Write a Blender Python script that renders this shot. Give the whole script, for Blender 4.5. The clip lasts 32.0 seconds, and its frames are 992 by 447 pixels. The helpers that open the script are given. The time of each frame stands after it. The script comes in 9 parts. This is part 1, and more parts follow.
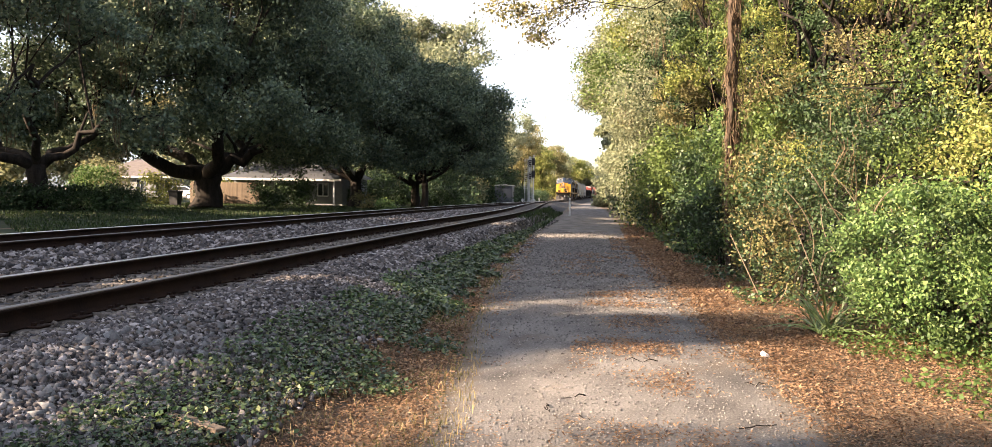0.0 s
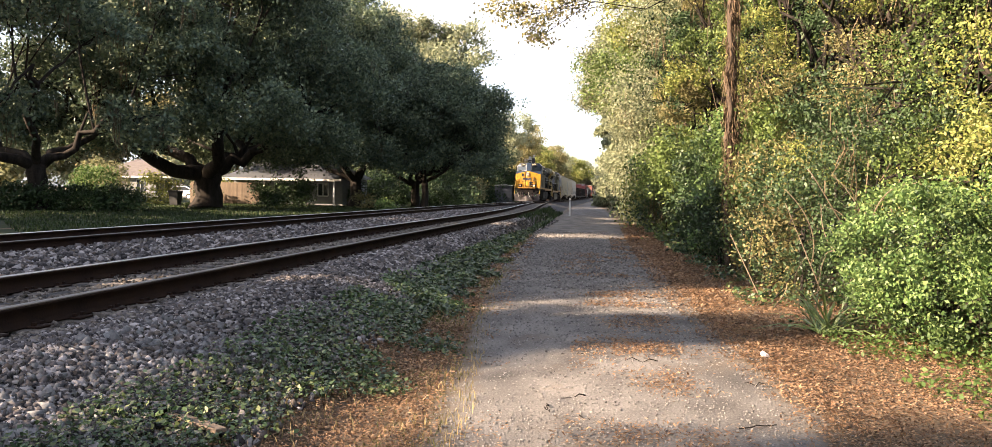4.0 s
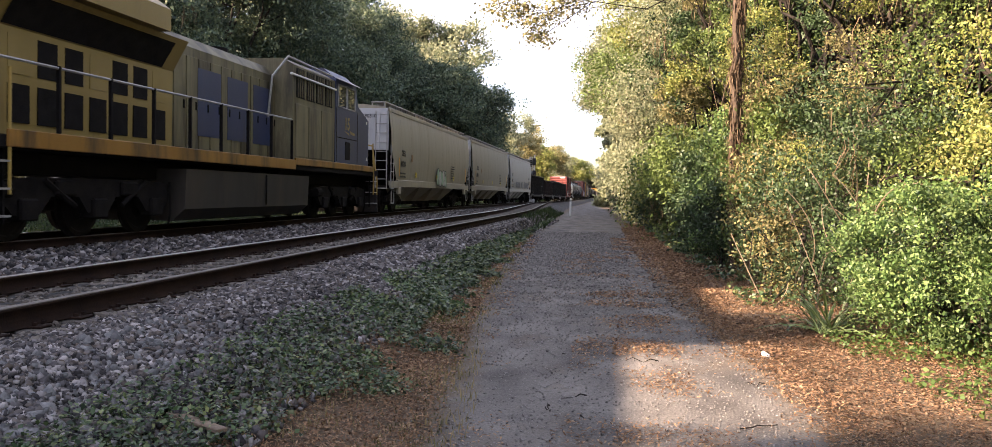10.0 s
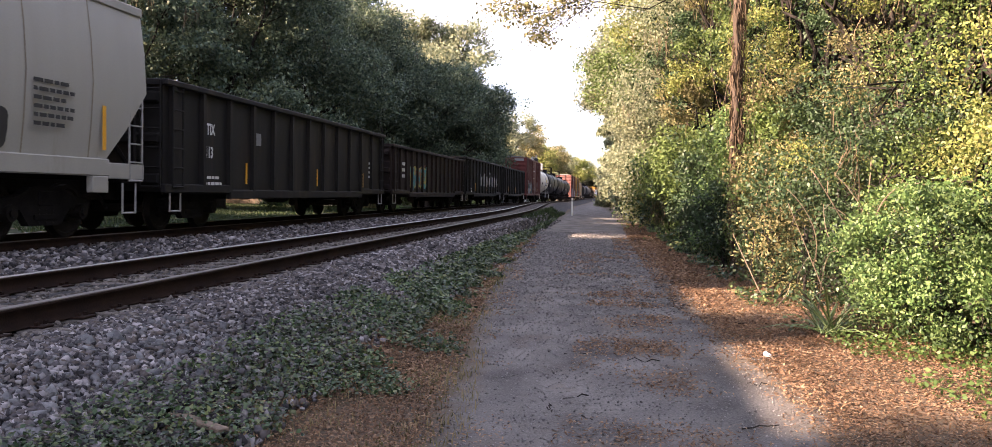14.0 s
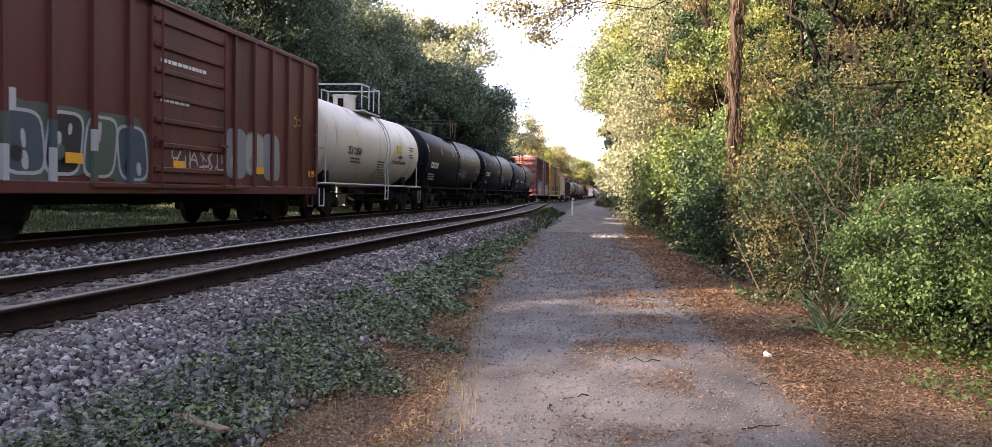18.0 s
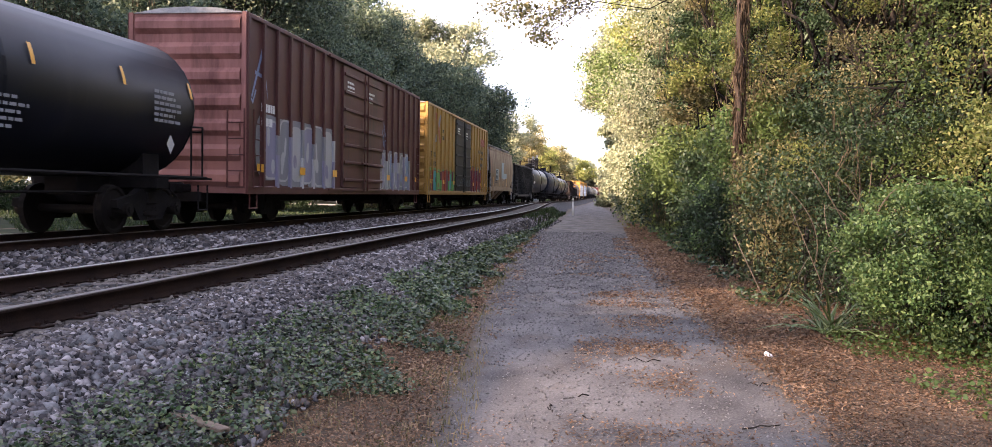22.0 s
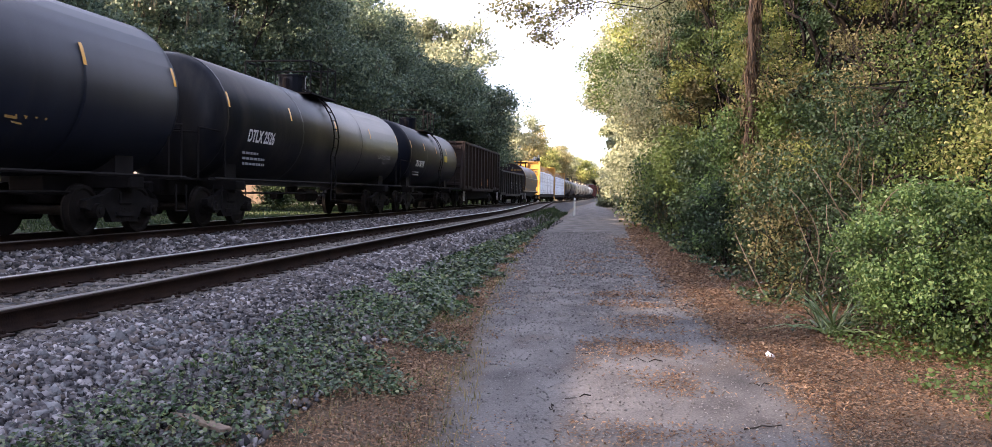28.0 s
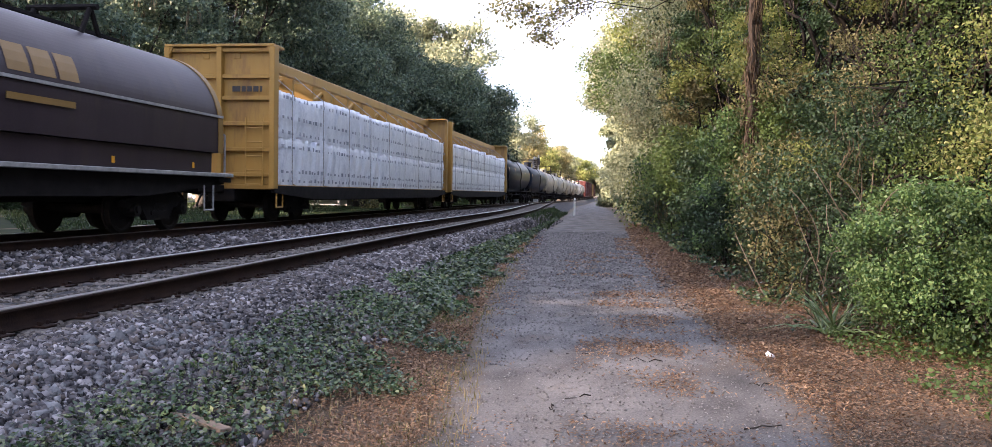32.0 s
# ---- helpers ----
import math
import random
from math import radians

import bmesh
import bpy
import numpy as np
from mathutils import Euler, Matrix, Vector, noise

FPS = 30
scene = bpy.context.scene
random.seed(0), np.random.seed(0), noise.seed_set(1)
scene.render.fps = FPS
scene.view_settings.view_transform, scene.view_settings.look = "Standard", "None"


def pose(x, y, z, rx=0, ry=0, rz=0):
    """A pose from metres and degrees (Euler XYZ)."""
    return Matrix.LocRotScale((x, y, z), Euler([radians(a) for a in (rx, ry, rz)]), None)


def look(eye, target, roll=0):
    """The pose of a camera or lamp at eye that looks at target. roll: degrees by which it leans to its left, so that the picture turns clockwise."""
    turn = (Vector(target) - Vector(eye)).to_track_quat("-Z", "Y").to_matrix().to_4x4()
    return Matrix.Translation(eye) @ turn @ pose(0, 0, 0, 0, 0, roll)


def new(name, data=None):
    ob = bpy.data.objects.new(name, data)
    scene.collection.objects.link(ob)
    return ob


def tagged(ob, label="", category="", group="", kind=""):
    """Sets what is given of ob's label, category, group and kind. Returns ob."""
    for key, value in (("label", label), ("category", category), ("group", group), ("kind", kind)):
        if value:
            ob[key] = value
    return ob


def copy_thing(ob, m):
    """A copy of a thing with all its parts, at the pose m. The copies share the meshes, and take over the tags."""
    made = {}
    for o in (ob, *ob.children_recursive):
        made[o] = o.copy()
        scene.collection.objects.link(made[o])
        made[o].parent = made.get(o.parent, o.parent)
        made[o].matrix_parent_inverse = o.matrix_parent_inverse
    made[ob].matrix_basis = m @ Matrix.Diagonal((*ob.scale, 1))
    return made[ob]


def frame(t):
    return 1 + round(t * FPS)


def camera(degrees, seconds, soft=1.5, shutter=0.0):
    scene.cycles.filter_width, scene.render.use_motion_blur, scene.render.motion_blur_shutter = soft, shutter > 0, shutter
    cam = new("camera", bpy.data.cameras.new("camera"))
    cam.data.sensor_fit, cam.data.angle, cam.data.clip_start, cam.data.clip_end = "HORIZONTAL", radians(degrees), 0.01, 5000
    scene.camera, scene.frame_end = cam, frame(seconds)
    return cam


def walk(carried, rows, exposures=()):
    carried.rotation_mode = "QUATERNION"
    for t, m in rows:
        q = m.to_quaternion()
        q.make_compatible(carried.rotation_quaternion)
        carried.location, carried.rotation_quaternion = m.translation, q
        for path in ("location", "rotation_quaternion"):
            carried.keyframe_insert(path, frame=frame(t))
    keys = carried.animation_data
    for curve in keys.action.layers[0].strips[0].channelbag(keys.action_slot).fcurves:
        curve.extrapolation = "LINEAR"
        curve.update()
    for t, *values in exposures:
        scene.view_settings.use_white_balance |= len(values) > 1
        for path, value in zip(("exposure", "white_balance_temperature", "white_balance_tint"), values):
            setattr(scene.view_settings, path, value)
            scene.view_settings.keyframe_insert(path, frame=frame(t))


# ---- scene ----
# The track runs along +y, x points right of it, z = 0 is the gravel path beside the camera.
SPEED = 19.0          # metres a second, towards the camera
NEAR_X, FAR_X = -5.10, -10.15
RAIL_TOP = 0.614


def gaze(turn):
    """The standing camera, turned a few tenths of a degree to the left by the hand that holds it."""
    yaw, tilt = radians(7.6 + turn), radians(-2.0)
    way = Vector((-math.sin(yaw) * math.cos(tilt), math.cos(yaw) * math.cos(tilt), math.sin(tilt)))
    eye = Vector((0.0, 0.0, 1.5))
    return look(eye, eye + way * 10, 0.96)


cam = camera(59.2, 32.0, 0.6, 0.05)
walk(cam, [(0, gaze(0.0)), (8.0, gaze(0.01)), (10.0, gaze(0.05)), (11.5, gaze(0.12)), (16.5, gaze(0.17)), (21.0, gaze(0.2)),
           (25.0, gaze(0.25)), (28.0, gaze(0.31)), (32.0, gaze(0.31))],
     [(0, 2.58, 6450, 17), (8.0, 2.58, 6450, 17), (9.5, 2.62, 6400, 20), (11.0, 2.68, 6300, 26), (14.0, 2.72, 6250, 28), (18.0, 2.95, 6200, 27), (22.0, 3.1, 6200, 29), (25.0, 3.15, 6200, 30), (28.0, 3.15, 6000, 26), (32.0, 3.12, 5900, 24)])

# ---- light ----
SUN_AZ, SUN_EL = radians(243.0), radians(24.0)
world = bpy.data.worlds.new("sky")
scene.world = world
world.use_nodes = True
wn = world.node_tree.nodes
sky = wn.new("ShaderNodeTexSky")
sky.sky_type = "NISHITA"
sky.sun_disc = False
sky.sun_elevation, sky.sun_rotation = SUN_EL, SUN_AZ
sky.air_density, sky.dust_density, sky.ozone_density = 1.0, 1.5, 1.0
# thin bright cloud over the whole sky, denser in streaks
tc = wn.new("ShaderNodeTexCoord")
mp = wn.new("ShaderNodeMapping")
mp.inputs["Scale"].default_value = (1.0, 1.0, 3.5)
nz = wn.new("ShaderNodeTexNoise")
nz.inputs["Scale"].default_value, nz.inputs["Detail"].default_value = 2.2, 6.0
ramp = wn.new("ShaderNodeValToRGB")
ramp.color_ramp.elements[0].position, ramp.color_ramp.elements[1].position = 0.41, 0.57
mix = wn.new("ShaderNodeMix")
mix.data_type = "RGBA"
mix.inputs[7].default_value = (4.3, 4.45, 4.7, 1)
wl = world.node_tree.links
wl.new(tc.outputs["Generated"], mp.inputs["Vector"])
wl.new(mp.outputs["Vector"], nz.inputs["Vector"])
wl.new(nz.outputs["Fac"], ramp.inputs["Fac"])
wl.new(ramp.outputs["Color"], mix.inputs[0])
wl.new(sky.outputs["Color"], mix.inputs[6])
bg = wn["Background"]
wl.new(mix.outputs[2], bg.inputs["Color"])
bg.inputs["Strength"].default_value = 0.072

sun = new("sun", bpy.data.lights.new("sun", "SUN"))
sun.data.energy, sun.data.angle, sun.data.color = 5.0, radians(0.6), (1.0, 0.79, 0.54)
to_sun = Vector((math.sin(SUN_AZ) * math.cos(SUN_EL), math.cos(SUN_AZ) * math.cos(SUN_EL), math.sin(SUN_EL)))
sun.matrix_world = look(to_sun * 300, (0, 0, 0))


# ---- materials ----
def nodes_of(name):
    m = bpy.data.materials.new(name)
    m.use_nodes = True
    return m, m.node_tree.nodes, m.node_tree.links, m.node_tree.nodes["Principled BSDF"]


def surface(name, c1, c2, rough=0.7, metal=0.0, scale=3.0, fine=40.0, bump=0.15, stretch=(1, 1, 1), dirt=None, dirt_at=0.6, vary=0.0, mixed=0.5):
    """A surface of two tones at two scales, with fine relief, and patches or streaks of dirt."""
    m, n, l, p = nodes_of(name)
    co = n.new("ShaderNodeTexCoord")
    ma = n.new("ShaderNodeMapping")
    ma.inputs["Scale"].default_value = stretch
    l.new(co.outputs["Object"], ma.inputs["Vector"])
    big, small = n.new("ShaderNodeTexNoise"), n.new("ShaderNodeTexNoise")
    big.inputs["Scale"].default_value, big.inputs["Detail"].default_value = scale, 5
    small.inputs["Scale"].default_value, small.inputs["Detail"].default_value = fine, 3
    l.new(ma.outputs["Vector"], big.inputs["Vector"])
    l.new(co.outputs["Object"], small.inputs["Vector"])
    add = n.new("ShaderNodeMath")
    add.operation = "MULTIPLY_ADD"
    l.new(small.outputs["Fac"], add.inputs[0])
    add.inputs[1].default_value = 0.6
    l.new(big.outputs["Fac"], add.inputs[2])
    r = n.new("ShaderNodeMapRange")
    r.inputs["From Min"].default_value, r.inputs["From Max"].default_value = mixed + 0.05, mixed + 0.55
    l.new(add.outputs[0], r.inputs["Value"])
    mx = n.new("ShaderNodeMix")
    mx.data_type = "RGBA"
    mx.inputs[6].default_value, mx.inputs[7].default_value = (*c1, 1), (*c2, 1)
    l.new(r.outputs[0], mx.inputs[0])
    out = mx.outputs[2]
    if dirt:
        d = n.new("ShaderNodeTexNoise")
        d.inputs["Scale"].default_value, d.inputs["Detail"].default_value, d.inputs["Roughness"].default_value = scale * 0.7, 7, 0.65
        dm = n.new("ShaderNodeMapping")
        dm.inputs["Scale"].default_value = stretch
        dm.inputs["Location"].default_value = (7.3, 2.1, 4.4)
        l.new(co.outputs["Object"], dm.inputs["Vector"])
        l.new(dm.outputs["Vector"], d.inputs["Vector"])
        dr = n.new("ShaderNodeMapRange")
        dr.inputs["From Min"].default_value, dr.inputs["From Max"].default_value = dirt_at - 0.06, dirt_at + 0.12
        l.new(d.outputs["Fac"], dr.inputs["Value"])
        m2 = n.new("ShaderNodeMix")
        m2.data_type = "RGBA"
        m2.inputs[7].default_value = (*dirt, 1)
        l.new(out, m2.inputs[6])
        l.new(dr.outputs[0], m2.inputs[0])
        out = m2.outputs[2]
    if vary:
        oi = n.new("ShaderNodeObjectInfo")
        vr = n.new("ShaderNodeMapRange")
        vr.inputs["To Min"].default_value, vr.inputs["To Max"].default_value = 1 - vary, 1 + vary
        l.new(oi.outputs["Random"], vr.inputs["Value"])
        hs = n.new("ShaderNodeHueSaturation")
        l.new(vr.outputs[0], hs.inputs["Value"])
        l.new(out, hs.inputs["Color"])
        out = hs.outputs["Color"]
    l.new(out, p.inputs["Base Color"])
    p.inputs["Roughness"].default_value, p.inputs["Metallic"].default_value = rough, metal
    if bump:
        b = n.new("ShaderNodeBump")
        b.inputs["Strength"].default_value, b.inputs["Distance"].default_value = bump, 0.02
        l.new(add.outputs[0], b.inputs["Height"])
        l.new(b.outputs["Normal"], p.inputs["Normal"])
    return m


def island_tones(name, tones, rough=0.6, through_light=0.0, spec=0.4, drift=0.0, scale=0.8):
    """Loose pieces in one mesh (leaves, stones), each with a tone of its own, drifting from place to place; leaves let some light through."""
    m, n, l, p = nodes_of(name)
    g = n.new("ShaderNodeNewGeometry")
    r = n.new("ShaderNodeValToRGB")
    r.color_ramp.elements[0].color = (*tones[0], 1)
    r.color_ramp.elements[1].color = (*tones[-1], 1)
    for i, c in enumerate(tones[1:-1]):
        e = r.color_ramp.elements.new((i + 1) / (len(tones) - 1))
        e.color = (*c, 1)
    l.new(g.outputs["Random Per Island"], r.inputs["Fac"])
    tone = r.outputs["Color"]
    if drift:
        co, nz_, mr, hv = n.new("ShaderNodeTexCoord"), n.new("ShaderNodeTexNoise"), n.new("ShaderNodeMapRange"), n.new("ShaderNodeHueSaturation")
        nz_.inputs["Scale"].default_value, nz_.inputs["Detail"].default_value = scale, 4
        mr.inputs["From Min"].default_value, mr.inputs["From Max"].default_value = 0.32, 0.68
        mr.inputs["To Min"].default_value, mr.inputs["To Max"].default_value = 1 - drift, 1 + drift
        l.new(co.outputs["Object"], nz_.inputs["Vector"])
        l.new(nz_.outputs["Fac"], mr.inputs["Value"])
        l.new(mr.outputs[0], hv.inputs["Value"])
        l.new(tone, hv.inputs["Color"])
        tone = hv.outputs["Color"]
    l.new(tone, p.inputs["Base Color"])
    p.inputs["Roughness"].default_value = rough
    p.inputs["Specular IOR Level"].default_value = spec
    if through_light:
        t = n.new("ShaderNodeBsdfTranslucent")
        hs = n.new("ShaderNodeHueSaturation")
        hs.inputs["Saturation"].default_value, hs.inputs["Value"].default_value = 1.0, 1.4
        l.new(tone, hs.inputs["Color"])
        l.new(hs.outputs["Color"], t.inputs["Color"])
        ms = n.new("ShaderNodeMixShader")
        ms.inputs[0].default_value = through_light
        l.new(p.outputs[0], ms.inputs[1])
        l.new(t.outputs[0], ms.inputs[2])
        l.new(ms.outputs[0], n["Material Output"].inputs["Surface"])
    return m


# ---- building blocks ----
def mesh_of(name, bm, material, smooth=False):
    me = bpy.data.meshes.new(name)
    bm.to_mesh(me)
    bm.free()
    if material:
        me.materials.append(material)
    if smooth:
        me.shade_smooth()
    return me


def part(name, bm, material, parent, label="", smooth=False, kind=""):
    ob = new(name, mesh_of(name, bm, material, smooth))
    ob.parent = parent
    return tagged(ob, label, kind=kind)


def sheet(name, verts, faces, material, smooth=False):
    """A mesh from arrays: verts n x 3, faces m x 3 or m x 4."""
    me = bpy.data.meshes.new(name)
    verts, faces = np.asarray(verts, np.float32), np.asarray(faces, np.int32)
    k = faces.shape[1]
    me.vertices.add(len(verts))
    me.vertices.foreach_set("co", verts.ravel())
    me.loops.add(faces.size)
    me.loops.foreach_set("vertex_index", faces.ravel())
    me.polygons.add(len(faces))
    me.polygons.foreach_set("loop_start", np.arange(0, faces.size, k, dtype=np.int32))
    me.update(calc_edges=True)
    if material:
        me.materials.append(material)
    if smooth:
        me.shade_smooth()
    return me


def box(bm, x0, x1, y0, y1, z0, z1, bevel=0.0, m=None):
    vs = [bm.verts.new((x, y, z)) for z in (z0, z1) for x, y in ((x0, y0), (x1, y0), (x1, y1), (x0, y1))]
    fs = [bm.faces.new([vs[i] for i in q]) for q in ((3, 2, 1, 0), (4, 5, 6, 7), (0, 1, 5, 4), (1, 2, 6, 5), (2, 3, 7, 6), (3, 0, 4, 7))]
    if bevel:
        es = list({e for f in fs for e in f.edges})
        made = bmesh.ops.bevel(bm, geom=es, offset=bevel, segments=1, affect="EDGES")
        vs = list({v for f in made["faces"] for v in f.verts} | {v for v in vs if v.is_valid})
    if m is not None:
        bmesh.ops.transform(bm, matrix=m, verts=[v for v in vs if v.is_valid])
    return bm


def rod(bm, a, b, r, n=6, r2=None, cap=True):
    """A round bar from a to b."""
    a, b = Vector(a), Vector(b)
    d = b - a
    q = d.to_track_quat("Z", "Y")
    r2 = r if r2 is None else r2
    rings = []
    for p, rr in ((a, r), (b, r2)):
        rings.append([bm.verts.new(p + q @ Vector((rr * math.cos(2 * math.pi * i / n), rr * math.sin(2 * math.pi * i / n), 0))) for i in range(n)])
    for i in range(n):
        j = (i + 1) % n
        bm.faces.new((rings[0][i], rings[0][j], rings[1][j], rings[1][i]))
    if cap:
        bm.faces.new(rings[0][::-1])
        bm.faces.new(rings[1])
    return bm


def pipe(bm, points, r, n=6):
    """One bent bar through some points, mitred at the bends."""
    pts = [Vector(p) for p in points]
    k, rings = len(pts), []
    u = None
    for i, p in enumerate(pts):
        a, b = (pts[i] - pts[max(i - 1, 0)]), (pts[min(i + 1, k - 1)] - pts[i])
        d = (a.normalized() + b.normalized()).normalized() if a.length and b.length else (a + b).normalized()
        if u is None or abs(u.dot(d)) > 0.95:
            u = Vector((1, 0, 0)) if abs(d.x) < 0.8 else Vector((0, 1, 0))
        u = (u - d * u.dot(d)).normalized()
        w = d.cross(u)
        half = a.angle(b) / 2 if a.length and b.length else 0.0
        m = 1 / max(0.6, math.cos(half))
        bend = (b.normalized() - a.normalized()).normalized() if half > 0.01 else None
        ring = []
        for j in range(n):
            o = u * (r * math.cos(6.2832 * j / n)) + w * (r * math.sin(6.2832 * j / n))
            if bend:
                o = o + bend * (o.dot(bend) * (m - 1))
            ring.append(bm.verts.new(p + o))
        rings.append(ring)
    for a, b in zip(rings[:-1], rings[1:]):
        for j in range(n):
            bm.faces.new((a[j], a[(j + 1) % n], b[(j + 1) % n], b[j]))
    bm.faces.new(rings[0][::-1])
    bm.faces.new(rings[-1])
    return bm


def prism(bm, outline, y0, y1):
    """An outline of (x, z) pairs, counter-clockwise seen from -y, run from y0 to y1."""
    a = [bm.verts.new((x, y0, z)) for x, z in outline]
    b = [bm.verts.new((x, y1, z)) for x, z in outline]
    k = len(outline)
    for i in range(k):
        j = (i + 1) % k
        bm.faces.new((a[i], a[j], b[j], b[i]))
    bm.faces.new(a[::-1])
    bm.faces.new(b)
    return bm


def slab(bm, outline, x0, x1):
    """An outline of (y, z) pairs run from x0 to x1."""
    a = [bm.verts.new((x0, y, z)) for y, z in outline]
    b = [bm.verts.new((x1, y, z)) for y, z in outline]
    k = len(outline)
    for i in range(k):
        j = (i + 1) % k
        bm.faces.new((a[i], b[i], b[j], a[j]))
    bm.faces.new(a)
    bm.faces.new(b[::-1])
    return bm


def BM():
    return bmesh.new()


def empty(name, label, category, group="", kind=""):
    ob = new(name)
    ob.empty_display_size = 0.3
    return tagged(ob, label, category, group, kind)


def lerp(x, xs, ys):
    return float(np.interp(x, xs, ys))


def sag(y):
    """The whole line falls a little in the distance."""
    t = np.clip((np.asarray(y, float) - 50) / 150, 0, 1)
    return -0.45 * t * t * (3 - 2 * t)


def near_x(y):
    """The siding's centre line: straight, then led over into the main track by a long turnout."""
    y = np.asarray(y, float)
    way = 0.0
    for a, sign in ((36.0, 1), (120.0, -1)):
        t = np.clip(y - a, 0, 20)
        way = way + sign * (t * t / 40 + np.maximum(y - a - 20, 0))
    return NEAR_X + (FAR_X - NEAR_X) * way / 84.0


PATH_Y = (-30, 0, 5.3, 8, 11.5, 17.6, 30, 52, 80, 120, 200, 400)
PATH_L = (-0.9, -0.9, -0.95, -1.25, -1.62, -2.1, -2.8, -3.6, -4.2, -5.6, -6.2, -6.2)
PATH_R = (1.5, 1.4, 1.3, 1.2, 0.95, 0.78, 0.6, 0.35, -0.3, -1.6, -2.6, -2.6)


def ground_z(x, y):
    """Height of the ground beside the tracks; arrays."""
    x, y = np.asarray(x, float), np.asarray(y, float)
    left = np.interp(y, PATH_Y, PATH_L)
    crest = near_x(y) + 1.62
    toe = np.maximum(np.minimum(left - 0.25, -1.75), crest + 0.35)
    t = np.clip((toe - x) / (toe - crest), 0, 1)
    z = 0.40 * t
    t2 = np.clip((x + 13.4) / 1.3, 0, 1)
    z = np.where(x < -11.5, 0.40 * t2 + 0.02 * (1 - t2), z)
    rise = np.clip((x - 2.2) / 6.0, 0, 1)
    z = z + 0.25 * rise + np.where(x < -20, 0.012 * np.clip(-20 - x, 0, 40), 0)
    return z + sag(y)
# ---- ground, tracks ----
M_earth = surface("earth with leaf mould and thin grass", (0.07, 0.052, 0.036), (0.18, 0.135, 0.092), 0.95, 0, 1.1, 22.0, 0.8, dirt=(0.075, 0.062, 0.036), dirt_at=0.52)
M_path = surface("grey-tan gravel path", (0.062, 0.057, 0.053), (0.21, 0.193, 0.177), 0.95, 0, 1.3, 62.0, 1.0, stretch=(1.3, 0.8, 1), dirt=(0.13, 0.102, 0.076), dirt_at=0.60)
# turf colour is near black to carry the shade under the oaks
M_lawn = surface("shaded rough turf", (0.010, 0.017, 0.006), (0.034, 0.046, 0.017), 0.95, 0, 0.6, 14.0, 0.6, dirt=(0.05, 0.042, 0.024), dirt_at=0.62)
# bed under the loose stones is darkened to paint the shade in their gaps
M_ballast = surface("grey ballast", (0.016, 0.0155, 0.016), (0.06, 0.058, 0.058), 0.95, 0, 2.0, 30.0, 1.0, dirt=(0.13, 0.10, 0.075), dirt_at=0.6)
M_rail = surface("rusty rail web", (0.010, 0.006, 0.005), (0.026, 0.014, 0.009), 0.95, 0.0, 3.0, 60.0, 0.3)
M_rail.node_tree.nodes["Principled BSDF"].inputs["Specular IOR Level"].default_value = 0.12
M_head = surface("worn bright rail head", (0.42, 0.41, 0.40), (0.60, 0.58, 0.56), 0.32, 1.0, 2.0, 60.0, 0.05, stretch=(1, 0.05, 1))
M_headold = surface("dull rail head", (0.26, 0.25, 0.24), (0.44, 0.43, 0.42), 0.36, 1.0, 2.0, 60.0, 0.05, stretch=(1, 0.05, 1))
# darker copy for right-hand rails, the sky's glint left out of its colour
M_headdull = surface("rusted rail head", (0.07, 0.06, 0.052), (0.15, 0.135, 0.12), 0.55, 0.7, 2.0, 60.0, 0.05, stretch=(1, 0.05, 1))
M_tie = surface("weathered grey timber", (0.06, 0.052, 0.046), (0.15, 0.13, 0.115), 0.9, 0, 4.0, 50.0, 0.5, stretch=(0.6, 6, 6), vary=0.25)



def frayed(m, other):
    """The path's gravel gives way to leaf mould in ragged patches towards its edges."""
    n, l = m.node_tree.nodes, m.node_tree.links
    p = n["Principled BSDF"]
    at, co, nz_, ad, mr, mx = (n.new("ShaderNode" + k) for k in ("Attribute", "TexCoord", "TexNoise", "Math", "MapRange", "Mix"))
    at.attribute_name = "edge"
    nz_.inputs["Scale"].default_value, nz_.inputs["Detail"].default_value, nz_.inputs["Roughness"].default_value = 2.4, 8, 0.7
    ad.operation = "ADD"
    mr.inputs["From Min"].default_value, mr.inputs["From Max"].default_value = 0.86, 1.14
    mx.data_type = "RGBA"
    mx.inputs[7].default_value = (*other, 1)
    l.new(co.outputs["Object"], nz_.inputs["Vector"])
    l.new(nz_.outputs["Fac"], ad.inputs[0])
    l.new(at.outputs["Fac"], ad.inputs[1])
    l.new(ad.outputs[0], mr.inputs["Value"])
    l.new(mr.outputs[0], mx.inputs[0])
    l.new(p.inputs["Base Color"].links[0].from_socket, mx.inputs[6])
    l.new(mx.outputs[2], p.inputs["Base Color"])


frayed(M_path, (0.115, 0.088, 0.06))
for dull in (M_earth, M_path, M_ballast, M_tie, M_lawn):
    dull.node_tree.nodes["Principled BSDF"].inputs["Specular IOR Level"].default_value = 0.2


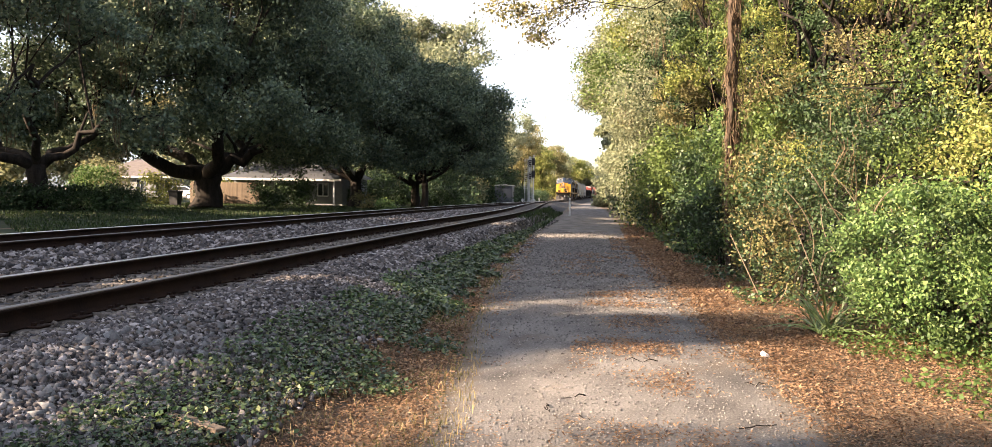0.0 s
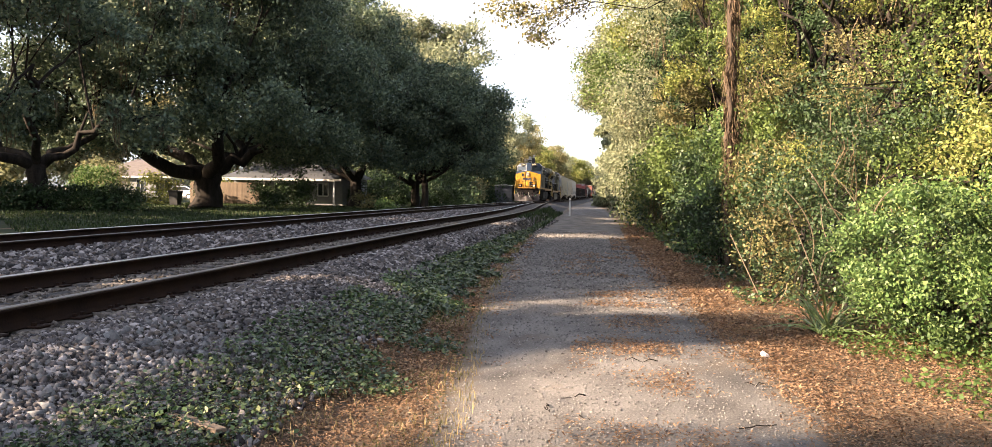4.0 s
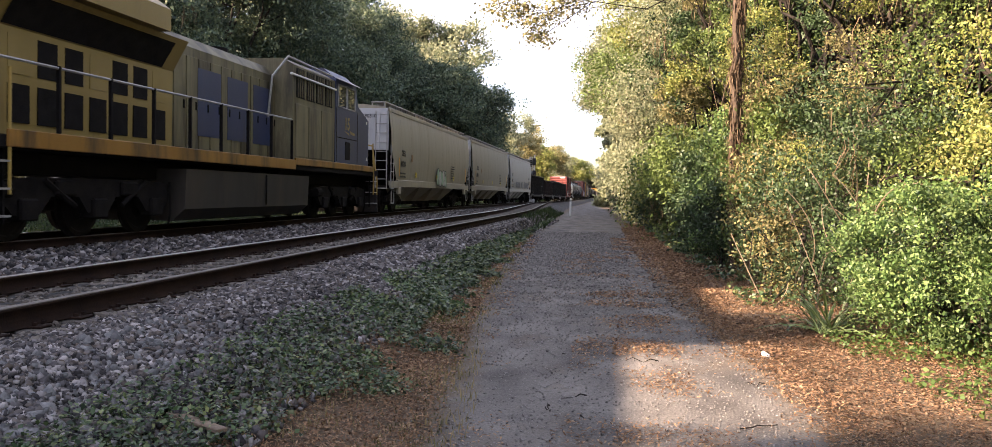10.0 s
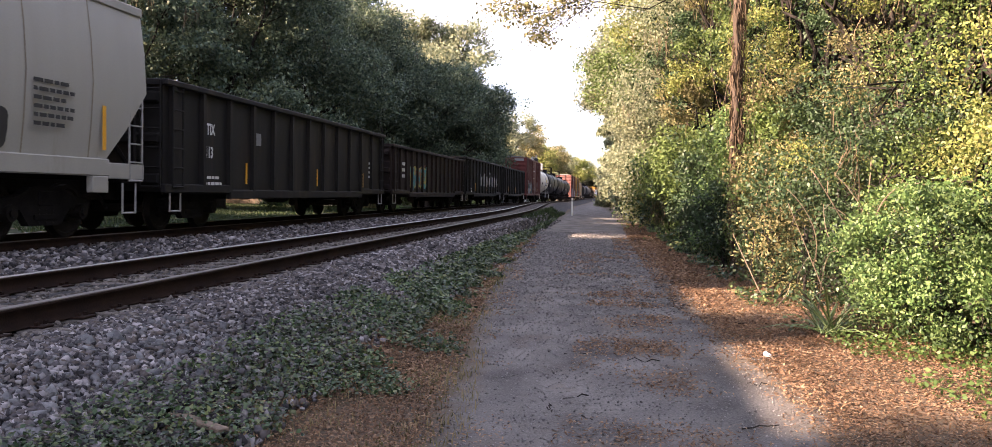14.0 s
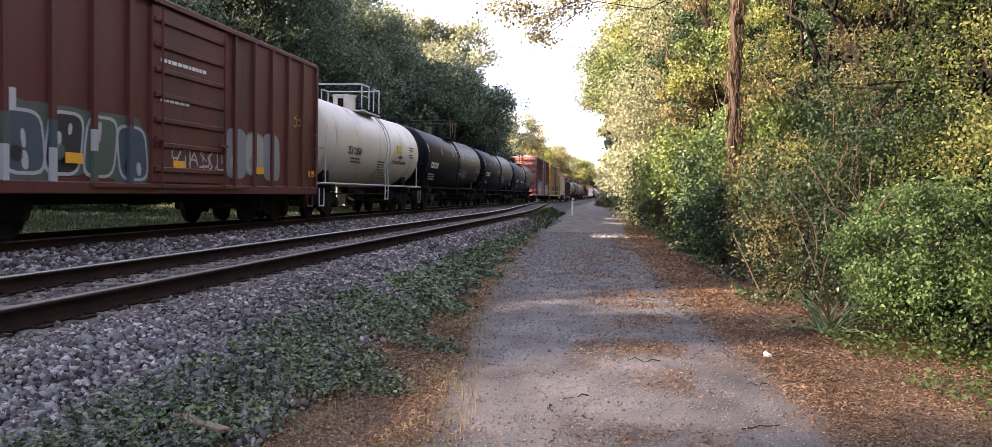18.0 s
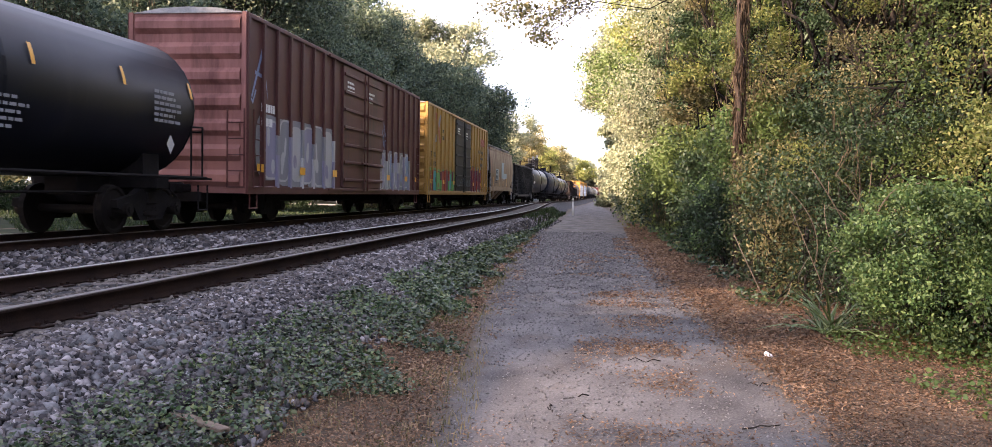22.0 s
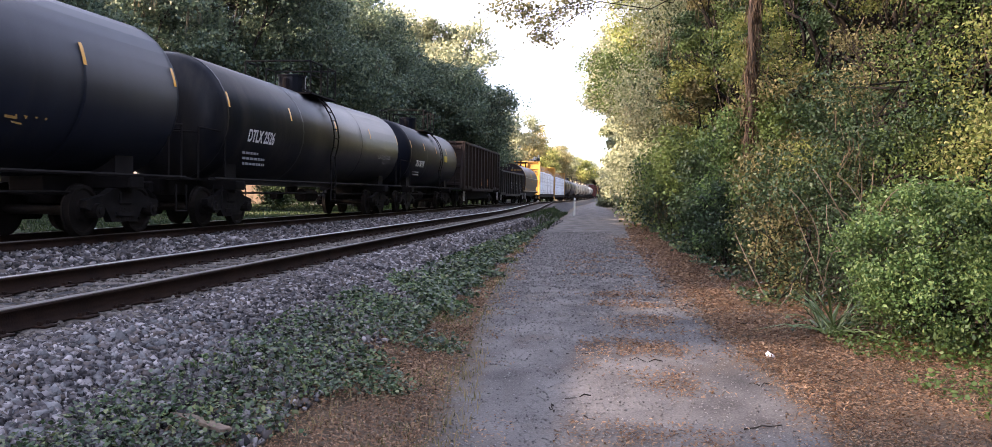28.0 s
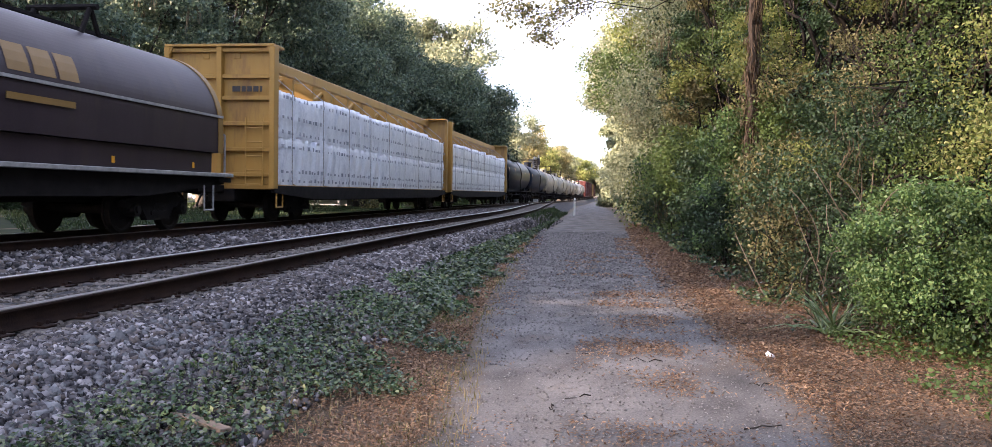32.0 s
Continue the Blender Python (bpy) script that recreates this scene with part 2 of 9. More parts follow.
def ground():
    xs = np.unique(np.concatenate([np.linspace(-1500, -60, 14), np.linspace(-60, -14, 24), np.linspace(-14, 6, 70), np.linspace(6, 30, 18), np.linspace(30, 1500, 14)]))
    ys = np.unique(np.concatenate([np.linspace(-800, -20, 10), np.linspace(-20, 60, 110), np.linspace(60, 220, 60), np.linspace(220, 2200, 22)]))
    gx, gy = np.meshgrid(xs, ys)
    z = ground_z(gx, gy)
    rng = np.random.default_rng(5)
    z = z + np.where((gx > 1.6) | (gx < -14), rng.normal(0, 0.015, z.shape), 0) - 0.03
    v = np.stack([gx, gy, z], -1).reshape(-1, 3)
    nx, ny = len(xs), len(ys)
    i = (np.arange(ny - 1)[:, None] * nx + np.arange(nx - 1)[None]).ravel()
    ob = new("ground", sheet("ground", v, np.stack([i, i + 1, i + 1 + nx, i + nx], -1), M_earth, True))
    tagged(ob, "brown earth with leaf mould and thin grass", "ground", kind="structure")
    return ob


def strip(name, ys, left, right, lift, material, n, crown=0.0, seed=1, rough=0.0):
    """A ribbon of ground between two edges."""
    u = np.linspace(0, 1, n)
    ys = np.asarray(ys)
    l, r = left(ys), right(ys)
    gx = l[:, None] + (r - l)[:, None] * u[None]
    gy = np.repeat(ys[:, None], n, 1)
    rng = np.random.default_rng(seed)
    wob = rng.normal(0, 1, gx.shape)
    z = ground_z(gx, gy) + lift + crown * 4 * u * (1 - u) + rough * wob
    z[:, 0] -= 0.05
    z[:, -1] -= 0.05
    v = np.stack([gx, gy, z], -1).reshape(-1, 3)
    i = (np.arange(len(ys) - 1)[:, None] * n + np.arange(n - 1)[None]).ravel()
    return new(name, sheet(name, v, np.stack([i, i + 1, i + 1 + n, i + n], -1), material, True))


ground()
path_ys = np.concatenate([np.linspace(-25, 40, 260), np.linspace(41, 400, 120)])
path = strip("path", path_ys, lambda y: np.interp(y, PATH_Y, PATH_L) - 0.45, lambda y: np.interp(y, PATH_Y, PATH_R) + 0.45, 0.012, M_path, 40, 0.03, 3, 0.004)
across = np.abs(np.tile(np.linspace(-1, 1, 40), len(path_ys)))
path.data.attributes.new("edge", "FLOAT", "POINT").data.foreach_set("value", np.clip((across - 0.45) / 0.55, 0, 1).astype(np.float32))
tagged(path, "grey-tan compacted gravel path with worn wheel tracks", "path", kind="structure")
bal_ys = np.concatenate([np.linspace(-25, 40, 200), np.linspace(41, 500, 160)])
ballast = strip("ballast", bal_ys, lambda y: np.full_like(y, -13.1), lambda y: np.maximum(near_x(y) + 2.55, np.where(y > 45, np.interp(y, PATH_Y, PATH_L) - 0.05, -9.0)), 0.02, M_ballast, 60, 0.0, 4, 0.012)
tagged(ballast, "grey crushed-stone ballast bed under two tracks", "ballast", kind="structure")

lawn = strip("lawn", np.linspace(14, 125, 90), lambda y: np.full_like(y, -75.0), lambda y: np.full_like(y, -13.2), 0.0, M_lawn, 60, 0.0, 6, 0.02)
tagged(lawn, "green turf under the oaks, shade in its colour", "lawn", kind="structure")

RAIL_OUT = [(-0.07, 0.0), (0.07, 0.0), (0.07, 0.014), (0.012, 0.035), (0.010, 0.125), (0.036, 0.140), (0.036, 0.158), (-0.036, 0.158), (-0.036, 0.140), (-0.010, 0.125), (-0.012, 0.035), (-0.07, 0.014)]
RAIL_HEAD = [(-0.036, 0.158), (0.036, 0.158), (0.036, 0.166), (0.028, 0.172), (-0.028, 0.172), (-0.036, 0.166)]


def ribbon(outline, xs, ys, zs):
    k = len(outline)
    o = np.array(outline)
    v = np.stack([xs[:, None] + o[None, :, 0], np.repeat(ys[:, None], k, 1), zs[:, None] + o[None, :, 1]], -1).reshape(-1, 3)
    f = []
    for i in range(len(ys) - 1):
        for j in range(k):
            jj = (j + 1) % k
            f.append((i * k + j, i * k + jj, (i + 1) * k + jj, (i + 1) * k + j))
    return v, f


def track(name, centre, y1, head, label):
    th = empty(name, label, "railway track", kind="structure")
    ys = np.concatenate([np.linspace(-40, 60, 60), np.linspace(61, y1, 70)])
    for side in (0.7535, -0.7535):
        xs, zs = centre(ys) + side, RAIL_TOP - 0.172 + sag(ys)
        v, f = ribbon(RAIL_OUT, xs, ys, zs)
        rail = new("rail", sheet("rail", v, f, M_rail))
        rail.parent = th
        v, f = ribbon(RAIL_HEAD, xs, ys, zs)
        # only left heads take the brighter tone, which paints in the sky's glint
        hd = new("rail_head", sheet("rail_head", v, f, head if side < 0 else M_headdull))
        hd.parent = rail
    bm = BM()
    box(bm, -1.3, 1.3, -0.115, 0.115, -0.17, 0, 0.012)
    tie = mesh_of("tie", bm, M_tie)
    rng = random.Random(11)
    y = -4.0
    k = 0
    while y < 130 and k < 270:
        ob = new("tie", tie)
        ob.parent = th
        ob.location = (float(centre(np.array(y))) + rng.uniform(-0.04, 0.04), y, RAIL_TOP - 0.177 + float(sag(y)) + rng.uniform(-0.006, 0.002))
        ob.rotation_euler = (0, 0, rng.uniform(-0.015, 0.015))
        y += 0.5 + rng.uniform(-0.02, 0.02)
        k += 1
    # tie plates with spikes, joint bars
    bm = BM()
    box(bm, -0.17, 0.17, -0.09, 0.09, 0, 0.018, 0.004)
    for sx in (-0.1, 0.1):
        for sy in (-0.05, 0.05):
            box(bm, sx - 0.016, sx + 0.016, sy - 0.012, sy + 0.012, 0.018, 0.045)
    plate = mesh_of("tie_plate", bm, M_rail)
    y = -4.0
    rng = random.Random(11)
    while y < 40:
        for side in (0.7535, -0.7535):
            ob = new("tie_plate", plate)
            ob.parent = th
            ob.location = (float(centre(np.array(y))) + side, y, RAIL_TOP - 0.176)
        y += 0.5
    return th


track("siding_track", near_x, 141, M_headold, "rusty siding track with dull rail heads on grey ballast")
track("main_track", lambda y: np.full_like(np.asarray(y, float), FAR_X), 900, M_head, "main track with worn bright rail heads on grey ballast")
# ---- leaves and trees ----
M_bark = surface("dark grey-brown bark", (0.010, 0.0085, 0.0075), (0.036, 0.030, 0.025), 0.95, 0, 1.5, 14.0, 1.0, stretch=(3, 3, 0.5))
M_bark.node_tree.nodes["Principled BSDF"].inputs["Specular IOR Level"].default_value = 0.15
M_twig = surface("bleached dead vine and twig", (0.075, 0.055, 0.036), (0.19, 0.145, 0.095), 0.9, 0, 3.0, 30.0, 0.4, stretch=(3, 3, 0.6))
M_oak = island_tones("live oak leaves", [(0.026, 0.046, 0.032), (0.055, 0.084, 0.05), (0.095, 0.128, 0.074), (0.15, 0.175, 0.092)], 0.55, 0.2, 0.35)
M_wall = island_tones("yellow-green vine leaves", [(0.104, 0.128, 0.0293), (0.152, 0.178, 0.0439), (0.201, 0.213, 0.061), (0.256, 0.238, 0.0854)], 0.58, 0.24, 0.22, 0.45, 1.1)
M_olive = island_tones("olive-brown leaves", [(0.0875, 0.085, 0.0325), (0.144, 0.135, 0.0525), (0.2, 0.181, 0.0775), (0.256, 0.213, 0.106)], 0.62, 0.22, 0.2, 0.45, 1.0)
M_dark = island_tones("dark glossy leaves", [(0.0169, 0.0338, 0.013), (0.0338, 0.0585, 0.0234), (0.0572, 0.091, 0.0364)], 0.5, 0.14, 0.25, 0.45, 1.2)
M_mid = island_tones("mid-green leaves", [(0.0585, 0.091, 0.0234), (0.091, 0.13, 0.0338), (0.13, 0.172, 0.0494)], 0.52, 0.2, 0.26, 0.45, 1.2)
M_bright = island_tones("bright green shrub leaves", [(0.0403, 0.0806, 0.0224), (0.0717, 0.125, 0.0358), (0.112, 0.174, 0.0538), (0.168, 0.224, 0.0784)], 0.5, 0.22, 0.26, 0.5, 2.0)
# far foliage tones are paled; haze and sunlight are put into the colour
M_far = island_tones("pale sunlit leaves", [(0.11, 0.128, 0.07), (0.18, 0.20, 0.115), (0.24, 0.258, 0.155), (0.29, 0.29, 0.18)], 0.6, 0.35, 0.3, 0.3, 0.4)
M_yellow = island_tones("yellowing autumn leaves", [(0.11, 0.12, 0.055), (0.17, 0.175, 0.08), (0.22, 0.21, 0.105), (0.21, 0.185, 0.10)], 0.6, 0.35)
M_dry = island_tones("dry tan vine strands", [(0.0675, 0.0488, 0.03), (0.128, 0.0938, 0.06), (0.188, 0.143, 0.0938)], 0.95, 0.1, 0.1)
M_moss = island_tones("hanging grey moss", [(0.05, 0.045, 0.03), (0.095, 0.08, 0.052), (0.14, 0.12, 0.08)], 0.95, 0.3, 0.1)


def leaf_arrays(pos, size, rng, up=0.35, wide=0.55, droop=0.0, flat=1.0):
    """A kite-shaped leaf, folded along its rib, at each position."""
    n = len(pos)
    a = rng.normal(0, 1, (n, 3))
    a[:, 2] = a[:, 2] * flat - droop
    a /= np.linalg.norm(a, axis=1)[:, None]
    b = rng.normal(0, 1, (n, 3))
    b[:, 2] += up * 2
    w = np.cross(a, b)
    w /= np.linalg.norm(w, axis=1)[:, None] + 1e-6
    nn = np.cross(w, a)
    s = size * rng.uniform(0.6, 1.35, n)[:, None]
    base, tip = pos - a * s * 0.5, pos + a * s * 0.5
    mid = pos - a * s * 0.08 + nn * s * 0.10
    v = np.stack([base, mid + w * s * wide * 0.5, tip, mid - w * s * wide * 0.5], 1).reshape(-1, 3)
    i = np.arange(n)[:, None] * 4
    return v, np.concatenate([i, i + 1, i + 2, i + 3], 1)


def clumps(rng, blobs, per_m2, spread, gather=0.0, bunch=7):
    """Centres of twig ends over the skins of some ellipsoids (cx, cy, cz, rx, ry, rz), gathered into sprays with gaps between."""
    out = []
    for cx, cy, cz, rx, ry, rz in blobs:
        area = 4 * math.pi * ((rx * ry) ** 1.6 / 3 + (rx * rz) ** 1.6 / 3 + (ry * rz) ** 1.6 / 3) ** (1 / 1.6)
        k = max(6, int(area * per_m2))
        m = max(3, k // bunch) if gather else k
        d = rng.normal(0, 1, (m, 3))
        d /= np.linalg.norm(d, axis=1)[:, None]
        r = 1 - np.abs(rng.normal(0, spread, m))
        c = np.array((cx, cy, cz)) + d * r[:, None] * np.array((rx, ry, rz))
        if gather:
            c = np.repeat(c, bunch, 0) + rng.normal(0, gather, (m * bunch, 3)) * np.array((1, 1, 0.6))
        out.append(c)
    return np.concatenate(out)


def leaves(name, parent, rng, centres, each, radius, size, material, up=0.35, wide=0.55, droop=0.0, floor=None):
    pos = np.repeat(centres, each, 0) + rng.normal(0, 1, (len(centres) * each, 3)) * radius * np.array((1, 1, 0.8))
    if floor is not None:
        pos = pos[pos[:, 2] > floor + rng.uniform(0, 0.15, len(pos))]
    v, f = leaf_arrays(pos, size, rng, up, wide, droop)
    ob = new(name, sheet(name, v, f, material))
    ob.parent = parent
    return ob


def limb(bm, pts, r0, r1, n=7, flare=0.0):
    """A bent, tapering limb through some points; flare widens its foot."""
    pts = [Vector(p) for p in pts]
    k = len(pts)
    whole = (pts[-1] - pts[0]).normalized()
    ref = Vector((1, 0, 0)) if abs(whole.x) < 0.8 else Vector((0, 1, 0))
    rings = []
    for i, p in enumerate(pts):
        d = (pts[min(i + 1, k - 1)] - pts[max(i - 1, 0)]).normalized()
        u = (ref - d * ref.dot(d)).normalized()
        w = d.cross(u)
        t = i / (k - 1)
        r = r0 + (r1 - r0) * t + flare * r0 * max(0.0, 1 - t * 3) ** 2
        rings.append([bm.verts.new(p + u * (r * math.cos(6.2832 * j / n)) + w * (r * math.sin(6.2832 * j / n))) for j in range(n)])
    for a, b in zip(rings[:-1], rings[1:]):
        for j in range(n):
            bm.faces.new((a[j], a[(j + 1) % n], b[(j + 1) % n], b[j]))
    bm.faces.new(rings[-1])
    return bm


def bent(rng, a, b, n, wob):
    a, b = np.array(a, float), np.array(b, float)
    return [a + (b - a) * t + rng.normal(0, wob, 3) * math.sin(math.pi * t) for t in np.linspace(0, 1, n)]


def tree(name, x, y, blobs, label, seed, leaf, per_m2, each, radius, material, trunk_r=0.3, fork=2.5, spread=0.16, moss=0, group="", category="tree", limbs=True, lean=(0, 0), droop=0.2, gather=0.0, bunch=7, core=0.0, mix=()):
    """A tree: trunk with limbs to each bulge of its crown, and a crown of leafy twig ends."""
    rng = np.random.default_rng(seed)
    z0 = float(ground_z(x, y)) - 0.05
    th = empty(name, label, category, group)
    th.location = (x, y, z0)
    bm = BM()
    top = np.array((lean[0], lean[1], fork))
    limb(bm, bent(rng, (0, 0, -0.1), top, 6, trunk_r * 0.10), trunk_r * 0.95, trunk_r * 0.78, 11, 0.5)
    part("trunk", bm, M_bark, th, smooth=True)
    if limbs and trunk_r >= 0.3:
        # a few great crooked limbs, and thin branches from them to each leafy layer
        mains = []
        start = rng.uniform(0, 6.28)
        ang = [(math.atan2(b[1], b[0]) - start) % 6.2832 for b in blobs]
        for k in range(5):
            mine = [b for b, a in zip(blobs, ang) if int(a / 6.2832 * 5) == k]
            if not mine:
                continue
            c = np.mean([b[:3] for b in mine], 0) * np.array((1.1, 1.1, 1.0))
            c[2] = fork + (c[2] - fork) * rng.uniform(0.35, 0.7)
            pts = bent(rng, top - np.array((0, 0, 0.25)), c, 9, 0.14 * math.sqrt(np.linalg.norm(c - top)))
            bm = BM()
            limb(bm, pts, trunk_r * rng.uniform(0.36, 0.6), trunk_r * 0.12, 8)
            part("limb", bm, M_bark, th, smooth=True)
            mains.append((pts, mine))
        bm = BM()
        for pts, mine in mains:
            for b in mine:
                c = np.array(b[:3])
                a = pts[int(rng.integers(4, 9))]
                limb(bm, bent(rng, a, c, 6, 0.3), trunk_r * 0.14, trunk_r * 0.04, 6)
                for k in range(3):
                    limb(bm, bent(rng, a + (c - a) * rng.uniform(0.4, 0.9), c + rng.normal(0, 0.5, 3) * np.array(b[3:]), 4, 0.2), trunk_r * 0.07, trunk_r * 0.02, 5)
        part("branchwork", bm, M_bark, th, kind="stuff", smooth=True)
    elif limbs:
        bm = BM()
        for b in blobs:
            c = np.array(b[:3])
            limb(bm, bent(rng, top - np.array((0, 0, 0.3)), c, 7, 0.35), trunk_r * 0.4, trunk_r * 0.1, 6)
            for k in range(3):
                e = c + rng.normal(0, 0.5, 3) * np.array(b[3:])
                limb(bm, bent(rng, top + (c - top) * rng.uniform(0.5, 0.9), e, 4, 0.2), trunk_r * 0.14, trunk_r * 0.04, 5)
        part("branchwork", bm, M_bark, th, kind="stuff", smooth=True)
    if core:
        # dense inner leaves, seen between the sprays; their dark tone stands in for shade
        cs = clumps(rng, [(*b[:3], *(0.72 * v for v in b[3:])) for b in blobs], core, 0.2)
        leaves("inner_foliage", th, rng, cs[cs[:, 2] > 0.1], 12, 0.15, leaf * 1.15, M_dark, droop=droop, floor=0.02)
    # boughs of other plants grow through the crown where a mix is given
    kinds = [material, *mix]
    pick = rng.integers(0, len(kinds), len(blobs))
    for q, kind_m in enumerate(kinds):
        mine = [b for b, k in zip(blobs, pick) if k == q]
        if not mine:
            continue
        cs = clumps(rng, mine, per_m2, spread, gather, bunch)
        cs = cs[cs[:, 2] > 0.15]
        leaves("crown" if q == 0 else "bough", th, rng, cs, each, radius, leaf, kind_m, droop=droop, floor=0.02)
    if moss:
        low = cs[rng.integers(0, len(cs), moss)]
        hang(th, rng, low)
    return th


def hang(th, rng, at, length=(0.5, 1.6), strands=9, width=0.035, material=None, loose=0.12, label="hanging grey-green moss strands"):
    """Bunches of grey moss that hang in strands."""
    k = len(at) * strands
    p = np.repeat(at, strands, 0) + rng.normal(0, loose, (k, 3))
    ln = np.repeat(rng.uniform(*length, len(at)), strands) * rng.uniform(0.5, 1, k)
    a = rng.uniform(0, 6.28, k)
    w = np.stack([np.cos(a), np.sin(a), np.zeros(k)], 1) * width
    v = []
    for t, s in ((0, 1.0), (0.4, 0.8), (0.75, 0.5), (1.0, 0.1)):
        c = p - np.stack([np.zeros(k), np.zeros(k), ln * t], 1) + rng.normal(0, 0.03 + loose * 0.35, (k, 3)) * t
        v += [c - w * s, c + w * s]
    v = np.stack(v, 1).reshape(-1, 3)
    i = np.arange(k)[:, None] * 8
    f = np.concatenate([np.concatenate([i + 2 * j, i + 2 * j + 1, i + 2 * j + 3, i + 2 * j + 2], 1) for j in range(3)])
    ob = new("moss", sheet("moss", v, f, material or M_moss))
    ob.parent = th
    return tagged(ob, label, kind="stuff")


def oak(x, y, h, r, seed, label, moss=60, trunk_r=0.8, squash=1.0, crown_low=3.5, each=30, leaf=0.24, dens=2.6, shift=(0, 0), layers=34, skirt=0, extra=()):
    """A live oak: a broad dome of flat leafy layers, one at the end of each limb, with gaps between them."""
    rng = random.Random(seed)
    blobs = []
    for i in range(layers):
        u = (i + 0.5) / layers
        a = i * 2.399 + rng.uniform(-0.3, 0.3)
        q = r * 0.82 * math.sqrt(u)
        dome = math.sqrt(max(0.05, 1 - (q / r) ** 2))
        z = crown_low + 1.0 + (h - crown_low - 2.0) * dome * (rng.uniform(0.25, 0.7) if i % 2 else rng.uniform(0.75, 1.0))
        w = r * rng.uniform(0.20, 0.30)
        blobs.append((shift[0] + q * math.cos(a), shift[1] + q * math.sin(a) * squash, z, w, w * squash, w * rng.uniform(0.42, 0.62)))
    for i in range(skirt):
        a = i * 6.2832 / skirt + rng.uniform(-0.25, 0.25)
        q, w = r * rng.uniform(0.55, 0.92), r * rng.uniform(0.15, 0.22)
        blobs.append((shift[0] + q * math.cos(a), shift[1] + q * math.sin(a) * squash, crown_low + rng.uniform(0.3, 1.6), w, w, w * rng.uniform(0.4, 0.6)))
    blobs += list(extra)
    return tree("live_oak", x, y, blobs, label, seed, leaf, dens, each, 0.36, M_oak, trunk_r, 2.6, 0.3, moss, "live oaks beside the track", gather=0.5)


# left of the tracks
oak(-31.2, 44.0, 16.5, 9.5, 21, "wide dark live oak with hanging moss beside the lawn", 160, 0.62, crown_low=4.2, layers=12, skirt=6, dens=1.7)
oak(-27.7, 57.0, 20, 13, 22, "huge forked live oak with low spreading limbs", 120, 1.05, crown_low=4.4, skirt=18)
oak(-22.6, 75.0, 19.5, 11, 23, "dark spreading live oak with a leaning trunk", 70, 0.6, shift=(-4, 0), crown_low=4.0, skirt=14)
oak(-19.0, 83.0, 14.5, 8.2, 24, "live oak reaching over towards the tracks", 40, 0.45, crown_low=4.0, shift=(1.0, 0), skirt=12)
oak(-17.0, 78.0, 12.5, 5.6, 25, "low live oak beside the tracks", 30, 0.35, crown_low=3.6, shift=(1.4, 0), layers=22, skirt=8, extra=((5.0, 0, 9.4, 1.6, 1.6, 0.8), (6.3, -0.5, 10.2, 1.2, 1.2, 0.55), (4.4, 1.0, 7.8, 1.5, 1.5, 0.6), (6.9, 0.4, 9.3, 0.8, 0.9, 0.4), (3.6, 0, 11.6, 1.5, 1.4, 0.7)))
# unseen oaks added beyond the picture's left edge, placed to throw the dappled shade
for i, (x, y, h, r) in enumerate(((-30, -25, 16.0, 7.5), (-27.5, -10.5, 15.6, 5.5), (-28, -4.9, 16.3, 1.6), (-29, 6, 18.0, 7.0), (-30, 11.5, 18.0, 4.5), (-29, 23, 18.2, 7.5), (-37, 31, 21.0, 8.0), (-48, 37, 10.5, 6.5), (-39, 22, 14, 6.0), (-29, 0.8, 17.5, 3.1))):
    oak(x, y, h, r, 40 + i, "unseen live oak added to throw shade", 0, 0.6, each=13, leaf=0.47, dens=(1.5, 0.75, 1.6)[i] if i < 3 else 2.1)
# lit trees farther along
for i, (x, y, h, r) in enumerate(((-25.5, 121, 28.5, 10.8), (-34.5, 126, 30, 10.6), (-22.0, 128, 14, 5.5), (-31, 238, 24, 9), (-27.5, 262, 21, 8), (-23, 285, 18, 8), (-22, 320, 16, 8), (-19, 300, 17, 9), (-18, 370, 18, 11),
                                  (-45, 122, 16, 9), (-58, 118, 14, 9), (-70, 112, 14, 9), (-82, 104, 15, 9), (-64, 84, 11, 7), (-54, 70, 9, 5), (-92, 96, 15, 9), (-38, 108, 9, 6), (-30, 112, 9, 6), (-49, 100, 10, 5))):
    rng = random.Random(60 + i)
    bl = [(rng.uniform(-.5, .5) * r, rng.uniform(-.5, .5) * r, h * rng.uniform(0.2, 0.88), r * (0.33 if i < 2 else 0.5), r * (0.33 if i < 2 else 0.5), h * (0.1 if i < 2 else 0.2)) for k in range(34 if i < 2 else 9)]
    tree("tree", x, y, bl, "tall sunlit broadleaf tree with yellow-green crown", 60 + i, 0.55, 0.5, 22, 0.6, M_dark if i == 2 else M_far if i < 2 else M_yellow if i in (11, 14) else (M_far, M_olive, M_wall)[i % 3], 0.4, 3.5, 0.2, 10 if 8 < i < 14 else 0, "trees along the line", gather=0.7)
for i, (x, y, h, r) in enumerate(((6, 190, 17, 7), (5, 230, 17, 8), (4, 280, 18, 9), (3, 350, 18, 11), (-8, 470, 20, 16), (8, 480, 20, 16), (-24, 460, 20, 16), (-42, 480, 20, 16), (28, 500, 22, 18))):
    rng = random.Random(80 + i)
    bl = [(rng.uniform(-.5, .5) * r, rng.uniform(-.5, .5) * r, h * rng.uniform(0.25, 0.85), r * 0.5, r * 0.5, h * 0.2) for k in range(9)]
    tree("tree", x, y, bl, "distant green tree with haze put into its leaf colour", 80 + i, 0.9, 0.35, 22, 0.8, M_far, 0.4, 3.5, 0.2, 0, "trees along the line")
